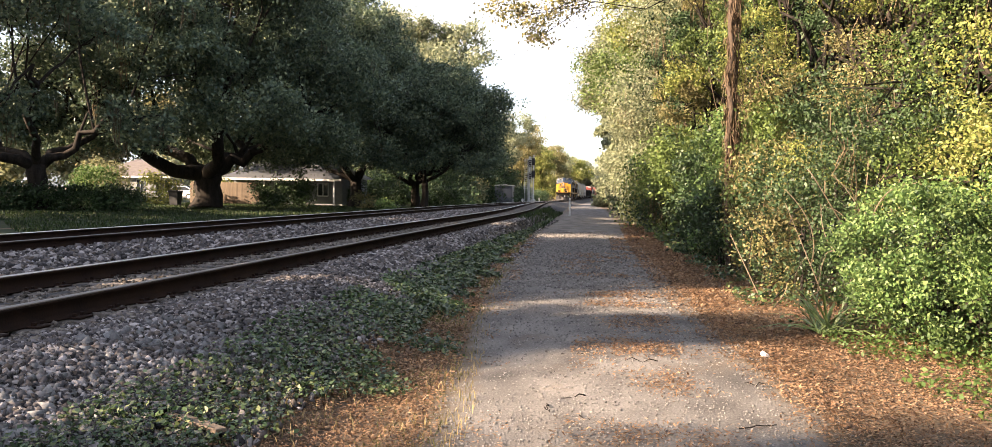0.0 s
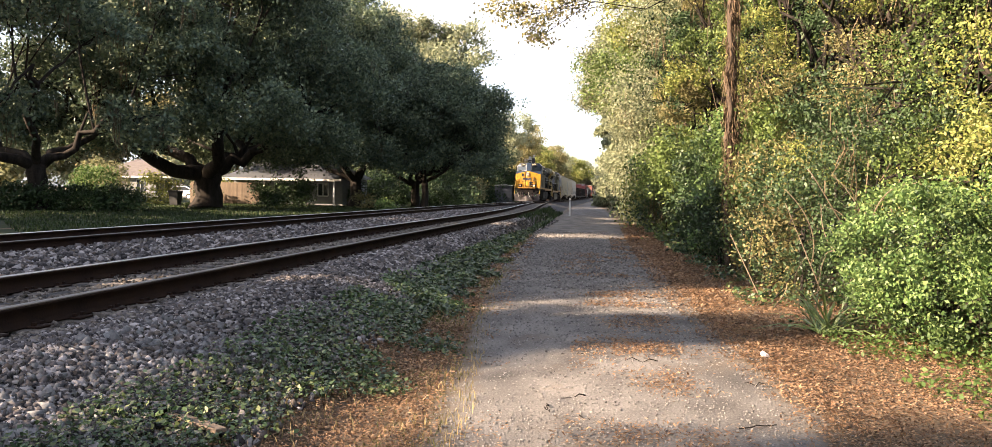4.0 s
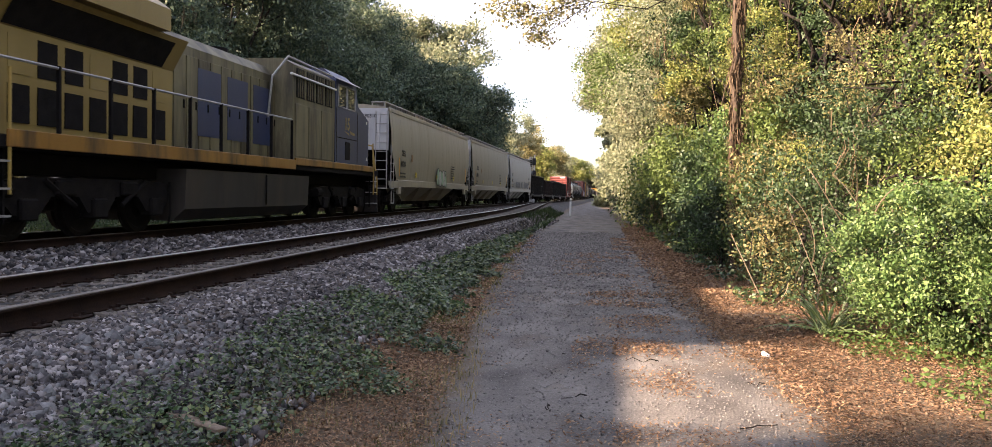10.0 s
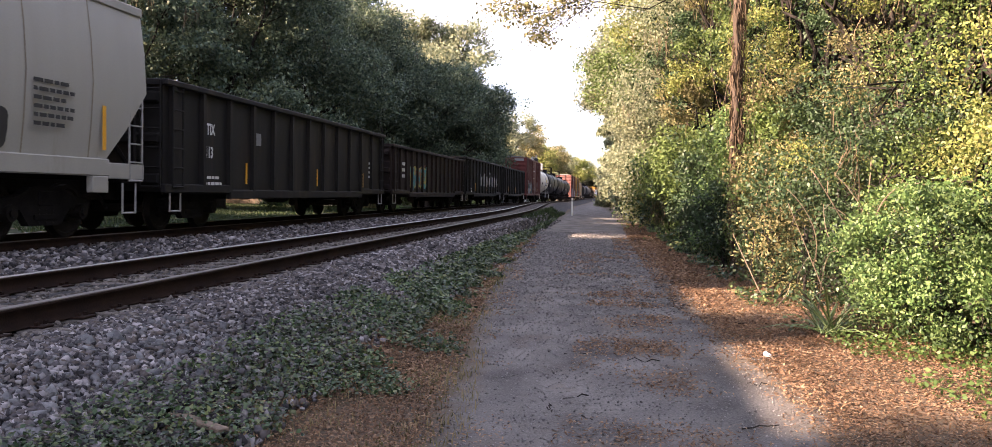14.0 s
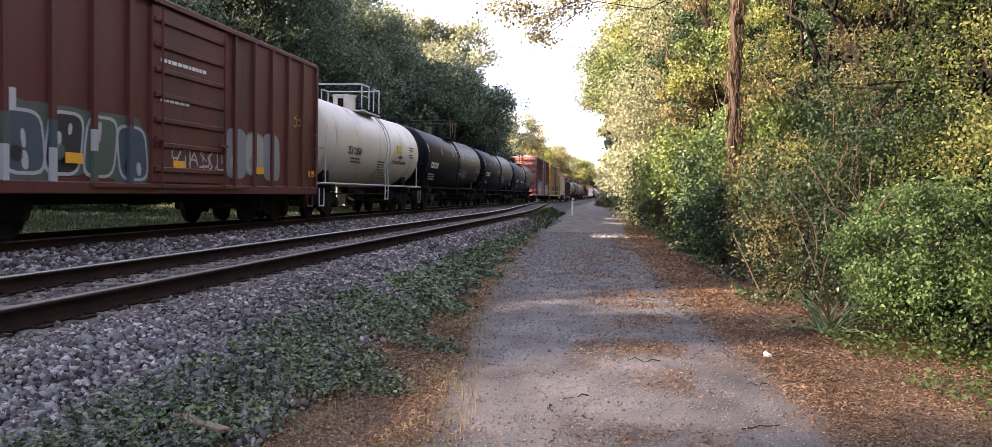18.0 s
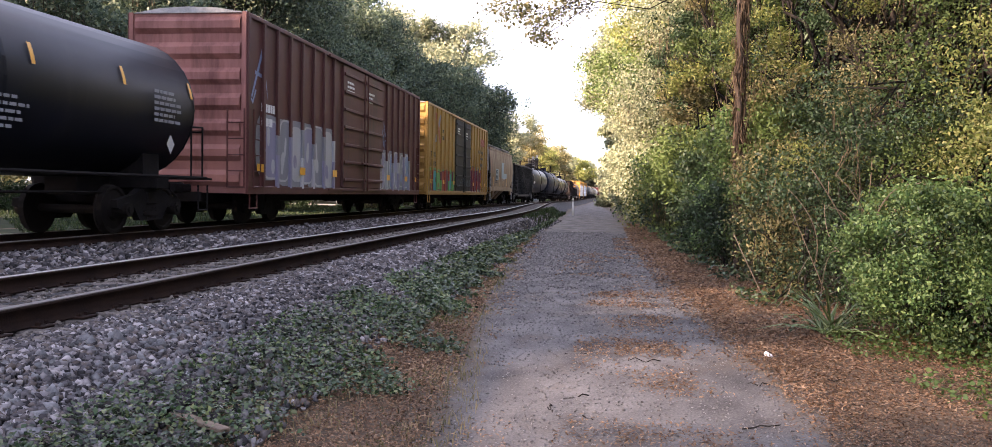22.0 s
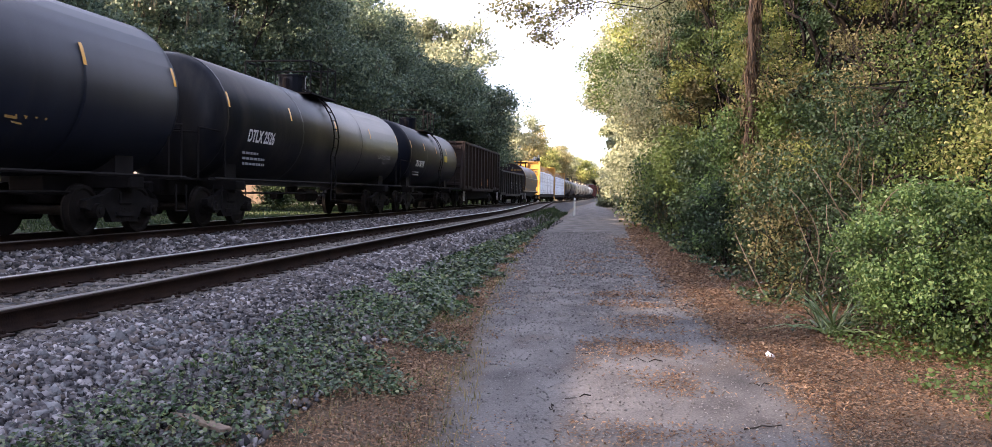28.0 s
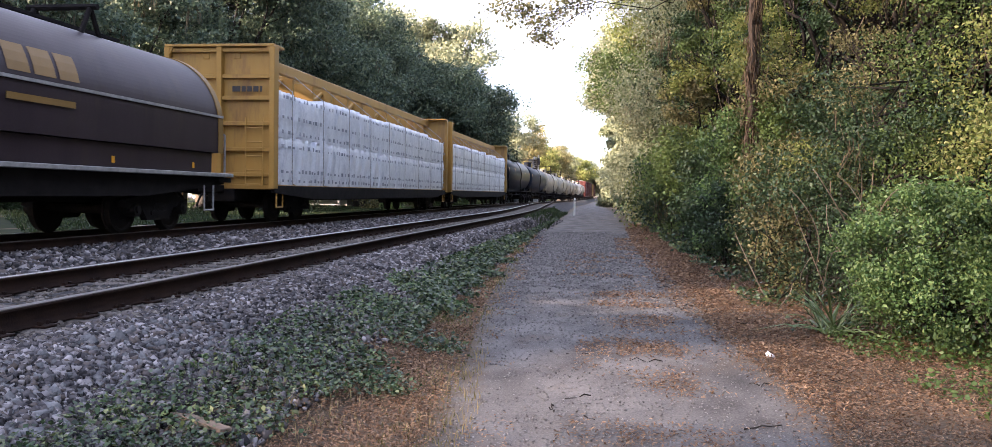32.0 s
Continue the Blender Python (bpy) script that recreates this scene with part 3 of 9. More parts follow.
# dark undergrowth along the far side of the tracks
for i, (x, y, r, h) in enumerate(((-17, 112, 4.2, 9.5), (-22.5, 106, 5.0, 11.5), (-24, 99, 4.0, 6.0), (-29, 92, 4.0, 5.0), (-19, 92, 2.4, 3.0), (-17.5, 99, 2.2, 2.6), (-18, 106, 2.6, 3.4), (-20, 112, 3, 4), (-16.5, 116, 2, 2.4), (-17, 124, 2.5, 3), (-16, 138, 2.6, 4), (-15.8, 150, 2.2, 3), (-15.5, 165, 2.4, 3), (-16.5, 188, 2.5, 3), (-24, 96, 3, 3.5), (-27, 104, 3, 4))):
    bl = [(0, 0, h * 0.45, r, r, h * 0.5), (r * 0.5, -r * 0.6, h * 0.35, r * 0.7, r * 0.7, h * 0.4)]
    tree("shrub", x, y, bl, "tangled roadside shrub beyond the tracks", 180 + i, 0.26, 2.6, 16, 0.35, M_yellow if i == 6 else M_dark, 0.08, 0.6, 0.2, 0, "undergrowth beyond the tracks", "shrub", gather=0.4)

# right of the path: a wall of trees and vines
WALL = ((4.7, 10.4, 9.0, 1.8), (4.6, 12.6, 9.5, 1.9), (4.4, 15.4, 10.5, 2.0), (4.3, 18.4, 11.0, 2.2), (4.2, 22.0, 12.0, 2.5), (4.1, 26.5, 12.0, 2.7), (4.0, 31.5, 13.0, 3.0), (3.9, 38.0, 14.0, 3.4), (3.8, 46.0, 14.0, 3.6), (3.9, 56.0, 14, 3.8), (4.1, 68.0, 14, 4.0), (4.2, 84.0, 15, 4.2), (4.4, 104.0, 15, 4.8), (4.6, 130.0, 16, 5.5), (4.4, 158.0, 16, 6))
for i, (x, y, h, r) in enumerate(WALL):
    rng = random.Random(100 + i)
    bl = []
    front = y < 28
    k = int(h / (1.05 if front else 1.15))
    for j in range(k):
        z = 0.8 + (h - 1.3) * j / (k - 1)
        # the crowns lean out over the path only high up
        over = -min(1.4, max(0, y - 20) * 0.10) * min(1, max(0, (z - 1.2 - 0.075 * y) / (0.035 * y))) if y < 120 else 0
        for side in ((-1, 0, 1) if front else (0,)):
            # boughs stand out and fall back by turns, with dark hollows between them
            out = rng.choice((-0.62, -0.35, 0.05, 0.45, 0.7))
            w = rng.uniform(0.38, 0.85) if front else r * rng.uniform(0.38, 0.62)
            bl.append((over + out * r, side * r * 0.42 + rng.uniform(-.3, .3) * r, z + rng.uniform(-0.4, 0.4), w, w * rng.uniform(0.9, 1.4), w * rng.uniform(0.5, 0.85) if front else rng.uniform(0.7, 1.3)))
    near = max(0.047, (0.0033 if y < 60 else 0.0044) * y)
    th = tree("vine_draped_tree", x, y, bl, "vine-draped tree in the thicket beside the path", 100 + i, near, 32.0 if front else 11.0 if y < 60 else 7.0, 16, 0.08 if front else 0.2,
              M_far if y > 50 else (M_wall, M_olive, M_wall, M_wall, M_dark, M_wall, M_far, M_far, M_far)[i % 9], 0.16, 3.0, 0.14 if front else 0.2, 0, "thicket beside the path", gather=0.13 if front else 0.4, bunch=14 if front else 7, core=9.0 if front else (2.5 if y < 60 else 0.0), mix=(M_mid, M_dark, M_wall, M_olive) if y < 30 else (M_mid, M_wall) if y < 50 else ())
    if 11 < y < 40:
        nr_ = np.random.default_rng(500 + i)
        at = np.array([(b[0] - b[3] * 0.5, b[1] + nr_.normal(0, 0.3), b[2] - b[5] * 0.4) for b in bl if b[2] > 1.8 and nr_.random() < 0.55])
        hang(th, nr_, at, (0.3, 1.4), 40, 0.006, M_dry, 0.22, "dry tan vines hanging in strands")
# thinner saplings and brush in front of them
for i, (x, y, h, r, m) in enumerate(((3.7, 11.3, 4.6, 0.9, 0), (3.3, 13.6, 3.4, 0.8, 1), (2.9, 15.6, 2.2, 0.8, 2), (2.8, 17.4, 3.6, 0.7, 0), (2.6, 20.5, 3.2, 0.9, 3), (2.3, 24.0, 2.6, 0.9, 1), (2.1, 28.5, 3.6, 1.0, 0), (2.0, 33.0, 2.6, 1.0, 1), (2.0, 40.0, 3.0, 1.2, 1), (2.0, 50.0, 3.4, 1.4, 3), (5.0, 9.6, 5.0, 1.2, 0), (5.2, 8.0, 4.0, 1.1, 3), (1.6, 62.0, 3.0, 1.4, 1), (1.3, 76.0, 3.2, 1.6, 3), (0.6, 96, 3.5, 1.8, 4), (-0.4, 116, 3.5, 2, 4),
                                     (2.95, 11.5, 1.5, 0.5, 1), (2.6, 12.4, 2.3, 0.6, 1), (2.35, 13.4, 1.5, 0.5, 2), (2.45, 14.5, 2.0, 0.6, 1), (2.25, 18.6, 1.8, 0.6, 1), (2.3, 22.0, 1.6, 0.7, 1))):
    rng = random.Random(230 + i)
    bl = [(rng.uniform(-.4, .4) * r, rng.uniform(-.4, .4) * r, h * (0.25 + 0.65 * j / 3), r * rng.uniform(0.5, 0.9), r * rng.uniform(0.5, 0.9), h * 0.16) for j in range(4)]
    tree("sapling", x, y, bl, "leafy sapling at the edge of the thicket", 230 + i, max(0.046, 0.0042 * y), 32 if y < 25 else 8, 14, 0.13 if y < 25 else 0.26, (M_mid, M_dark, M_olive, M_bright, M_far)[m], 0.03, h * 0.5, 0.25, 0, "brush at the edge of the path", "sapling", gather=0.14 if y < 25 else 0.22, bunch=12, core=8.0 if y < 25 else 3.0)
# backing row; its dark leaves stand in for shade seen through the gaps
for i in range(11):
    y = 4 + i * 6.5
    rng = random.Random(140 + i)
    bl = [(rng.uniform(-1, 1), rng.uniform(-2.5, 2.5), 1.2 + 1.9 * j, 2.2, 2.8, 1.8) for j in range(7)]
    tree("tree", 8.6, y, bl, "tree behind the thicket, shade put into its dark leaves", 140 + i, 0.5, 0.9, 15, 0.6, M_dark, 0.2, 4, 0.25, 0, "thicket beside the path")
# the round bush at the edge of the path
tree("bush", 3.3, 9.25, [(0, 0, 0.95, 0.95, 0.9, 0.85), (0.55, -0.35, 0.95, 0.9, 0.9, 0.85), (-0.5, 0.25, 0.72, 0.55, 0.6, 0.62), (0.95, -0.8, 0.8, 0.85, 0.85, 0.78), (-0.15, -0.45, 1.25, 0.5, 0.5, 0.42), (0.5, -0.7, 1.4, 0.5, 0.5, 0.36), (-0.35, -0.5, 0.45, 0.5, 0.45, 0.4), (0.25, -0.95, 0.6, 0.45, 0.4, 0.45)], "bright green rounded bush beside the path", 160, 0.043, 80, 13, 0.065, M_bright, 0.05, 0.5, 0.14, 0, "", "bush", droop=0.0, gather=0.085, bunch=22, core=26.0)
# the limb that hangs in from above
tree("overhanging_limb", 4.9, 17.2, [(-6.1, 0.0, 4.98, 0.3, 0.35, 0.22), (-6.6, 0.0, 5.0, 0.3, 0.3, 0.22), (-7.15, 0.0, 5.15, 0.25, 0.3, 0.2), (-5.75, 0.0, 5.3, 0.4, 0.4, 0.3), (-6.45, 0.0, 4.75, 0.16, 0.18, 0.22), (-6.4, 0.0, 4.5, 0.08, 0.1, 0.16), (-6.95, 0.1, 4.9, 0.2, 0.2, 0.14)], "leafy branch hanging over the path", 165, 0.08, 30, 10, 0.09, M_olive, 0.05, 7.4, 0.3, 0, "", "branch", gather=0.12)
# ---- the train: common pieces ----
PAINT_SCALE = 0.74          # factor that darkens the base colours of every paint


def paint(name, c, worn=None, rough=0.5, dirt=(0.06, 0.05, 0.04), at=0.6, streak=(1.2, 1.2, 0.22), scale=1.6):
    worn = worn or tuple(min(1, v * 1.25 + 0.01) for v in c)
    c, worn, dirt = (tuple(v * PAINT_SCALE for v in q) for q in (c, worn, dirt))
    m = surface(name, c, worn, rough, 0.0, scale, 45.0, 0.06, streak, dirt, at)
    m.node_tree.nodes["Principled BSDF"].inputs["Specular IOR Level"].default_value = 0.35
    return m


M_steel = surface("dark grimy steel", (0.0045, 0.004, 0.004), (0.013, 0.011, 0.0105), 0.9, 0.0, 4.0, 40.0, 0.25)
M_wheel = surface("wheel steel with oily rust", (0.005, 0.0043, 0.004), (0.014, 0.011, 0.009), 0.8, 0.0, 4.0, 40.0, 0.15)
M_tread = surface("bright wheel tread", (0.4, 0.38, 0.36), (0.55, 0.53, 0.5), 0.3, 1.0, 4.0, 40.0, 0.0)
M_bar = surface("worn grey handrail paint", (0.17, 0.17, 0.165), (0.33, 0.32, 0.30), 0.5, 0.1, 6.0, 40.0, 0.05)
for dull in (M_steel, M_wheel):
    dull.node_tree.nodes["Principled BSDF"].inputs["Specular IOR Level"].default_value = 0.12
M_yel = paint("safety yellow", (0.62, 0.36, 0.03), rough=0.45, at=0.7)
M_refl = paint("amber reflective tape", (0.75, 0.36, 0.02), rough=0.35, at=0.75)
M_white = paint("stencil white", (0.72, 0.72, 0.70), rough=0.6, at=0.72)
M_blackp = paint("stencil black", (0.02, 0.02, 0.022), rough=0.6, at=0.8)
M_glass, _n, _l, _p = nodes_of("cab window glass")
_p.inputs["Base Color"].default_value, _p.inputs["Roughness"].default_value, _p.inputs["Metallic"].default_value = (0.03, 0.04, 0.05, 1), 0.02, 0.0
_p.inputs["Specular IOR Level"].default_value = 1.0


def glow(name, c, power):
    m, n, l, p = nodes_of(name)
    p.inputs["Base Color"].default_value = (0.05, 0.04, 0.03, 1)
    p.inputs["Emission Color"].default_value, p.inputs["Emission Strength"].default_value = (*c, 1), power
    return m


M_lamp = glow("lit headlamp", (1.0, 0.42, 0.12), 1.2)


def lettering(parent, text, y, z, size, x, material, end=False, name="lettering", narrow=1.0):
    """Painted letters on the right-hand side (towards +x), or on the end that faces -y."""
    cu = bpy.data.curves.new(name, "FONT")
    cu.body, cu.size, cu.extrude, cu.offset = text, size * 1.38, 0.002, size * 0.035
    tmp = bpy.data.objects.new(name, cu)
    me = bpy.data.meshes.new_from_object(tmp)
    bpy.data.objects.remove(tmp)
    me.materials.clear()
    me.materials.append(material)
    me.transform(Matrix.Diagonal((narrow, 1, 1, 1)))
    ob = new(name, me)
    ob.parent = parent
    ob.matrix_basis = pose(x, y, z, 90, 0, 0 if end else 90)
    return ob


def bars(parent, y, z, rows, x, material, width=0.8, h=0.05, gap=0.1, seed=0, name="stencil"):
    """Small lettering that nobody could read: rows of short bars, on the right-hand side."""
    rng = random.Random(seed)
    bm = BM()
    for r in range(rows):
        p = y
        end = y + width * rng.uniform(0.6, 1.0)
        while p < end:
            w = rng.uniform(0.08, 0.22)
            box(bm, x - 0.002, x + 0.003, p, min(p + w, end + 0.05), z - r * gap - h, z - r * gap)
            p += w + 0.04
    return part(name, bm, material, parent, kind="stuff")


def tape(parent, ys, z0, z1, x, w=0.09):
    for y in ys:
        bm = BM()
        box(bm, x - 0.002, x + 0.004, y, y + w, z0, z1)
        part("reflector", bm, M_refl, parent)


def scrawl(parent, y0, y1, z0, z1, x, tones, seed, n=8, name="graffiti", fill=0.9, label="sprayed graffiti in overlapping shapes"):
    """Sprayed graffiti, none of it legible: a lumpy filled band, then thick strokes and thin lines over it."""
    rng = random.Random(seed)
    h, w = (z1 - z0) * fill, (y1 - y0) / n
    zc = z0 + (z1 - z0) * 0.5

    def stroke(bm, pts, t, off):
        for (a, b), (c, d) in zip(pts[:-1], pts[1:]):
            k = math.hypot(c - a, d - b) + 1e-6
            px, pz = -(d - b) / k * t, (c - a) / k * t
            ex, ez = (c - a) / k * t * 0.6, (d - b) / k * t * 0.6
            q = ((a - ex + px, b - ez + pz), (a - ex - px, b - ez - pz), (c + ex - px, d + ez - pz), (c + ex + px, d + ez + pz))
            bm.faces.new([bm.verts.new((off, min(max(p, y0), y1), min(max(z, z0), z1))) for p, z in reversed(q)])

    for ci, tone in enumerate(tones):
        bm = BM()
        off = x + 0.003 + 0.003 * ci
        if ci == 0 and len(tones) > 1:
            m = n * 4
            low = [zc - h * (0.44 + 0.07 * rng.uniform(-1, 1)) for i in range(m + 1)]
            top = [zc + h * (0.36 + 0.16 * abs(math.sin(i * math.pi / 4 + 0.4)) * rng.uniform(0.4, 1.0)) for i in range(m + 1)]
            for i in range(m):
                a, b = y0 + (y1 - y0) * i / m, y0 + (y1 - y0) * (i + 1) / m
                bm.faces.new([bm.verts.new((off, p, min(max(z, z0), z1))) for p, z in ((a, low[i]), (b, low[i + 1]), (b, top[i + 1]), (a, top[i]))])
        else:
            t = w * (0.17 if ci == 1 else 0.04) if len(tones) > 1 else w * 0.06
            for k in range(n):
                cy = y0 + w * (k + 0.5) + rng.uniform(-0.2, 0.2) * w
                a, b = w * rng.uniform(0.3, 0.62) * rng.choice((-1, 1)), h * rng.uniform(0.22, 0.44) * rng.choice((-1, 1, 1))
                kind = rng.randrange(5)
                j = lambda: rng.uniform(-0.06, 0.06) * h
                if kind == 0:
                    stroke(bm, [(cy - a, zc - b + j()), (cy - a * 0.8, zc + b), (cy + a, zc - b), (cy + a * 0.8, zc + b + j())], t, off)
                elif kind == 1:
                    stroke(bm, [(cy + a * math.cos(q), zc + b * math.sin(q)) for q in np.linspace(0.7, 5.6, 9)], t, off)
                elif kind == 2:
                    stroke(bm, [(cy - a, zc - b), (cy - a * 0.2, zc + b + j()), (cy + a, zc - b + j())], t, off)
                    stroke(bm, [(cy - a * 0.5, zc + j()), (cy + a * 0.6, zc)], t * 0.8, off)
                elif kind == 3:
                    stroke(bm, [(cy - a, zc + b), (cy - a * 0.9, zc - b), (cy + a, zc - b + j())], t, off)
                    stroke(bm, [(cy + a * 0.3, zc + b + j()), (cy + a * 0.4, zc - b * 0.2)], t, off)
                else:
                    stroke(bm, [(cy + a, zc + b + j()), (cy - a * 0.6, zc + b * 0.6), (cy + a * 0.7, zc - b * 0.2), (cy - a, zc - b)], t, off)
            for k in range(n):
                p, q = rng.uniform(y0, y1), rng.uniform(z0, z1)
                stroke(bm, [(p, q), (p + rng.uniform(-0.5, 0.5) * w, q + rng.uniform(-0.4, 0.4) * h), (p + rng.uniform(-0.6, 0.6) * w, q + rng.uniform(-0.4, 0.4) * h)], t * 0.6, off)
        part(name, bm, tone, parent, label if not ci else "", kind="stuff")


def bubble(parent, y0, y1, z0, z1, x, n, fills, line, seed, back=None, label="sprayed graffiti in fat outlined shapes"):
    """Fat sprayed shapes side by side, each with an outline and slots, none of them a letter."""
    rng = random.Random(seed)
    w, h = (y1 - y0) / n, z1 - z0
    layers = {}

    def blob(tone, depth, cy, cz, a, b, lean, soft=0.5, m=18):
        bm = layers.setdefault((depth, tone.name), (BM(), tone))[0]
        ring = []
        for k in range(m):
            t = 6.2832 * k / m
            cx, sx = math.cos(t), math.sin(t)
            v = cz + b * math.copysign(abs(sx) ** soft, sx)
            ring.append(bm.verts.new((x + 0.003 * depth, cy + a * math.copysign(abs(cx) ** soft, cx) + lean * (v - cz), min(max(v, z0), z1))))
        bm.faces.new(ring)

    if back:
        for k in range(n + 2):
            blob(back, 1, y0 + (y1 - y0) * (k + rng.uniform(0.1, 0.6)) / (n + 2), z0 + h * rng.uniform(0.42, 0.6), w * rng.uniform(0.6, 0.9), h * rng.uniform(0.42, 0.58), 0, 0.7)
    for k in range(n):
        cy, lean = y0 + w * (k + 0.5), rng.uniform(-0.18, 0.18)
        a, b = w * rng.uniform(0.48, 0.6), h * rng.uniform(0.40, 0.49)
        cz = z0 + h * 0.5 + rng.uniform(-0.04, 0.04) * h
        t = min(0.055, a * 0.2)
        fill = fills[k % len(fills)]
        blob(line, 2, cy, cz, a, b, lean)
        blob(fill, 3, cy, cz, a - t, b - t, lean)
        for q in range(rng.randint(1, 2)):
            blob(line, 4, cy + a * rng.uniform(-0.4, 0.4), cz + b * rng.choice((-0.55, 0.45, 0.1)), a * rng.uniform(0.10, 0.22), b * rng.uniform(0.18, 0.36), lean, 0.8, 10)
        if rng.random() < 0.7:
            other = fills[(k + 1) % len(fills)]
            blob(other, 4, cy - a * 0.3, cz - b * rng.uniform(0.2, 0.5), a * 0.3, b * 0.25, lean, 0.9, 10)
    for k, (bm, tone) in layers.items():
        part("graffiti", bm, tone, parent, label if k[0] == 2 else "", kind="stuff")


def post_paint(parent, L, posts, y0, y1, z0, z1, tones, seed, skip=(0, 0)):
    """The same spray where it runs over the side posts."""
    rng = random.Random(seed)
    for i in range(posts):
        y = 0.08 + (L - 0.16) * i / (posts - 1)
        if y0 < y < y1 and not skip[0] < y < skip[1]:
            for z, zz in ((z0, z0 + (z1 - z0) * 0.5), (z0 + (z1 - z0) * 0.5, z1 - rng.uniform(0, 0.25) * (z1 - z0))):
                bm = BM()
                box(bm, 1.46, 1.533, y - 0.063, y + 0.063, z, zz)
                part("graffiti", bm, rng.choice(tones), parent, kind="stuff")


SIDEFRAME = [(-1.18, 0.50), (-1.18, 0.64), (-0.62, 0.74), (-0.35, 0.86), (0.35, 0.86), (0.62, 0.74), (1.18, 0.64), (1.18, 0.50), (0.98, 0.44), (0.62, 0.50), (0.40, 0.24), (-0.40, 0.24), (-0.62, 0.50), (-0.98, 0.44)]
SHARED = {}


def shared(key, make):
    if key not in SHARED:
        SHARED[key] = make()
    return SHARED[key]


def placed(name, me, parent, m, label=""):
    ob = new(name, me)
    ob.parent = parent
    ob.matrix_basis = m
    return tagged(ob, label)


def wheelset_mesh(r=0.457, caps=True):
    """Axle with two flanged wheels and journal caps, turned in one piece."""
    half = [(0.69, 0.085), (0.69, r * 0.42), (0.705, r * 0.86), (0.69, r + 0.026), (0.72, r + 0.026), (0.725, r), (0.83, r - 0.006), (0.83, r * 0.86), (0.80, r * 0.8), (0.80, r * 0.45), (0.87, r * 0.4), (0.87, 0.09)]
    half += [(0.93, 0.09), (0.93, 0.13), (1.14, 0.13), (1.14, 0.07), (1.17, 0.07)] if caps else [(1.1, 0.085)]
    line = [(-x, q) for x, q in reversed(half)] + half
    n = 20
    bm = BM()
    rings = [[bm.verts.new((x, q * math.cos(6.2832 * k / n), q * math.sin(6.2832 * k / n))) for k in range(n)] for x, q in line]
    for a, b in zip(rings[:-1], rings[1:]):
        for k in range(n):
            bm.faces.new((a[k], b[k], b[(k + 1) % n], a[(k + 1) % n]))
    bm.faces.new(rings[0])
    bm.faces.new(rings[-1][::-1])
    return mesh_of("wheelset", bm, M_wheel)


def truck(parent, y):
    """A two-axle truck of cast side frames, bolster, springs and two wheelsets."""
    def frame_mesh():
        bm = BM()
        for s in (-1, 1):
            slab(bm, SIDEFRAME, s * 0.99 - 0.07, s * 0.99 + 0.07)
            box(bm, s * 0.99 - 0.1, s * 0.99 + 0.1, -0.3, 0.3, 0.34, 0.42)
        box(bm, -1.1, 1.1, -0.19, 0.19, 0.56, 0.80, 0.02)
        box(bm, -0.35, 0.35, -0.3, 0.3, 0.78, 0.92, 0.02)
        for s in (-1, 1):
            box(bm, -0.9, 0.9, s * 0.45 - 0.06, s * 0.45 + 0.06, 0.40, 0.50)
        return mesh_of("truck", bm, M_steel)

    def spring_mesh():
        bm = BM()
        for s in (-1, 1):
            for dy in (-0.17, 0.0, 0.17):
                for k in range(4):
                    rod(bm, (s * 1.0, dy, 0.27 + k * 0.065), (s * 1.0, dy, 0.31 + k * 0.065), 0.07, 8)
        return mesh_of("springs", bm, M_wheel)
    t = placed("truck", shared("truck", frame_mesh), parent, pose(0, y, 0))
    placed("springs", shared("springs", spring_mesh), t, pose(0, 0, 0))
    for dy in (-0.89, 0.89):
        placed("wheelset", shared("wheelset", wheelset_mesh), t, pose(0, dy, 0.457))
    return t


def coupler(parent, y, s):
    """Knuckle coupler with its hose, at the end y, pointing s along y."""
    def make():
        bm = BM()
        box(bm, -0.09, 0.09, -0.15, 0.55, 0.80, 0.98, 0.02)
        box(bm, -0.17, 0.17, 0.45, 0.78, 0.76, 1.02, 0.04)
        box(bm, 0.05, 0.19, 0.72, 0.9, 0.78, 1.0, 0.03)
        pipe(bm, [(0.35, 0.1, 0.85), (0.36, 0.4, 0.68), (0.33, 0.62, 0.5), (0.22, 0.85, 0.46)], 0.03, 6)
        return mesh_of("coupler", bm, M_steel)
    return placed("coupler", shared("coupler", make), parent, pose(0, y, 0, 0, 0, 0 if s > 0 else 180))


def ladder(name, material, parent, w, z0, z1, step=0.38, r=0.016):
    """A ladder of w metres in the y-z plane, standing on x = 0: the frame, and each rung a part of it."""
    def frame_mesh():
        bm = BM()
        pipe(bm, [(0, 0, z1), (0, 0, z0), (0, w, z0), (0, w, z1)], r * 1.3, 5)
        return mesh_of(name, bm, material)

    def rung_mesh():
        bm = BM()
        rod(bm, (0.01, 0, 0), (0.01, w, 0), r, 5)
        return mesh_of("rung", bm, material)

    ob = new(name, shared((name, material.name, w, z0, z1, r), frame_mesh))
    ob.parent = parent
    z = z0 + step
    while z < z1:
        placed("rung", shared(("rung", material.name, w, r), rung_mesh), ob, Matrix.Translation((0, 0, z)))
        z += step
    return ob


def ladders(parent, L, xs, z0, z1, w=0.42, inset=0.25, material=None, step=0.38):
    """Side ladders at the corners, both sides, and end ladders beside them."""
    for s in (-1, 1):
        for y in (inset, L - inset - w):
            ladder("ladder", material or M_bar, parent, w, z0, z1, step).location = (s * (xs + 0.05), y, 0)
    for y, sg in ((-0.06, 1), (L + 0.06, -1)):
        ladder("end_ladder", material or M_bar, parent, w, z0, z1, step).matrix_basis = pose(xs - 0.05 if sg > 0 else -xs + 0.05, y, 0, 0, 0, 90 if sg > 0 else -90)


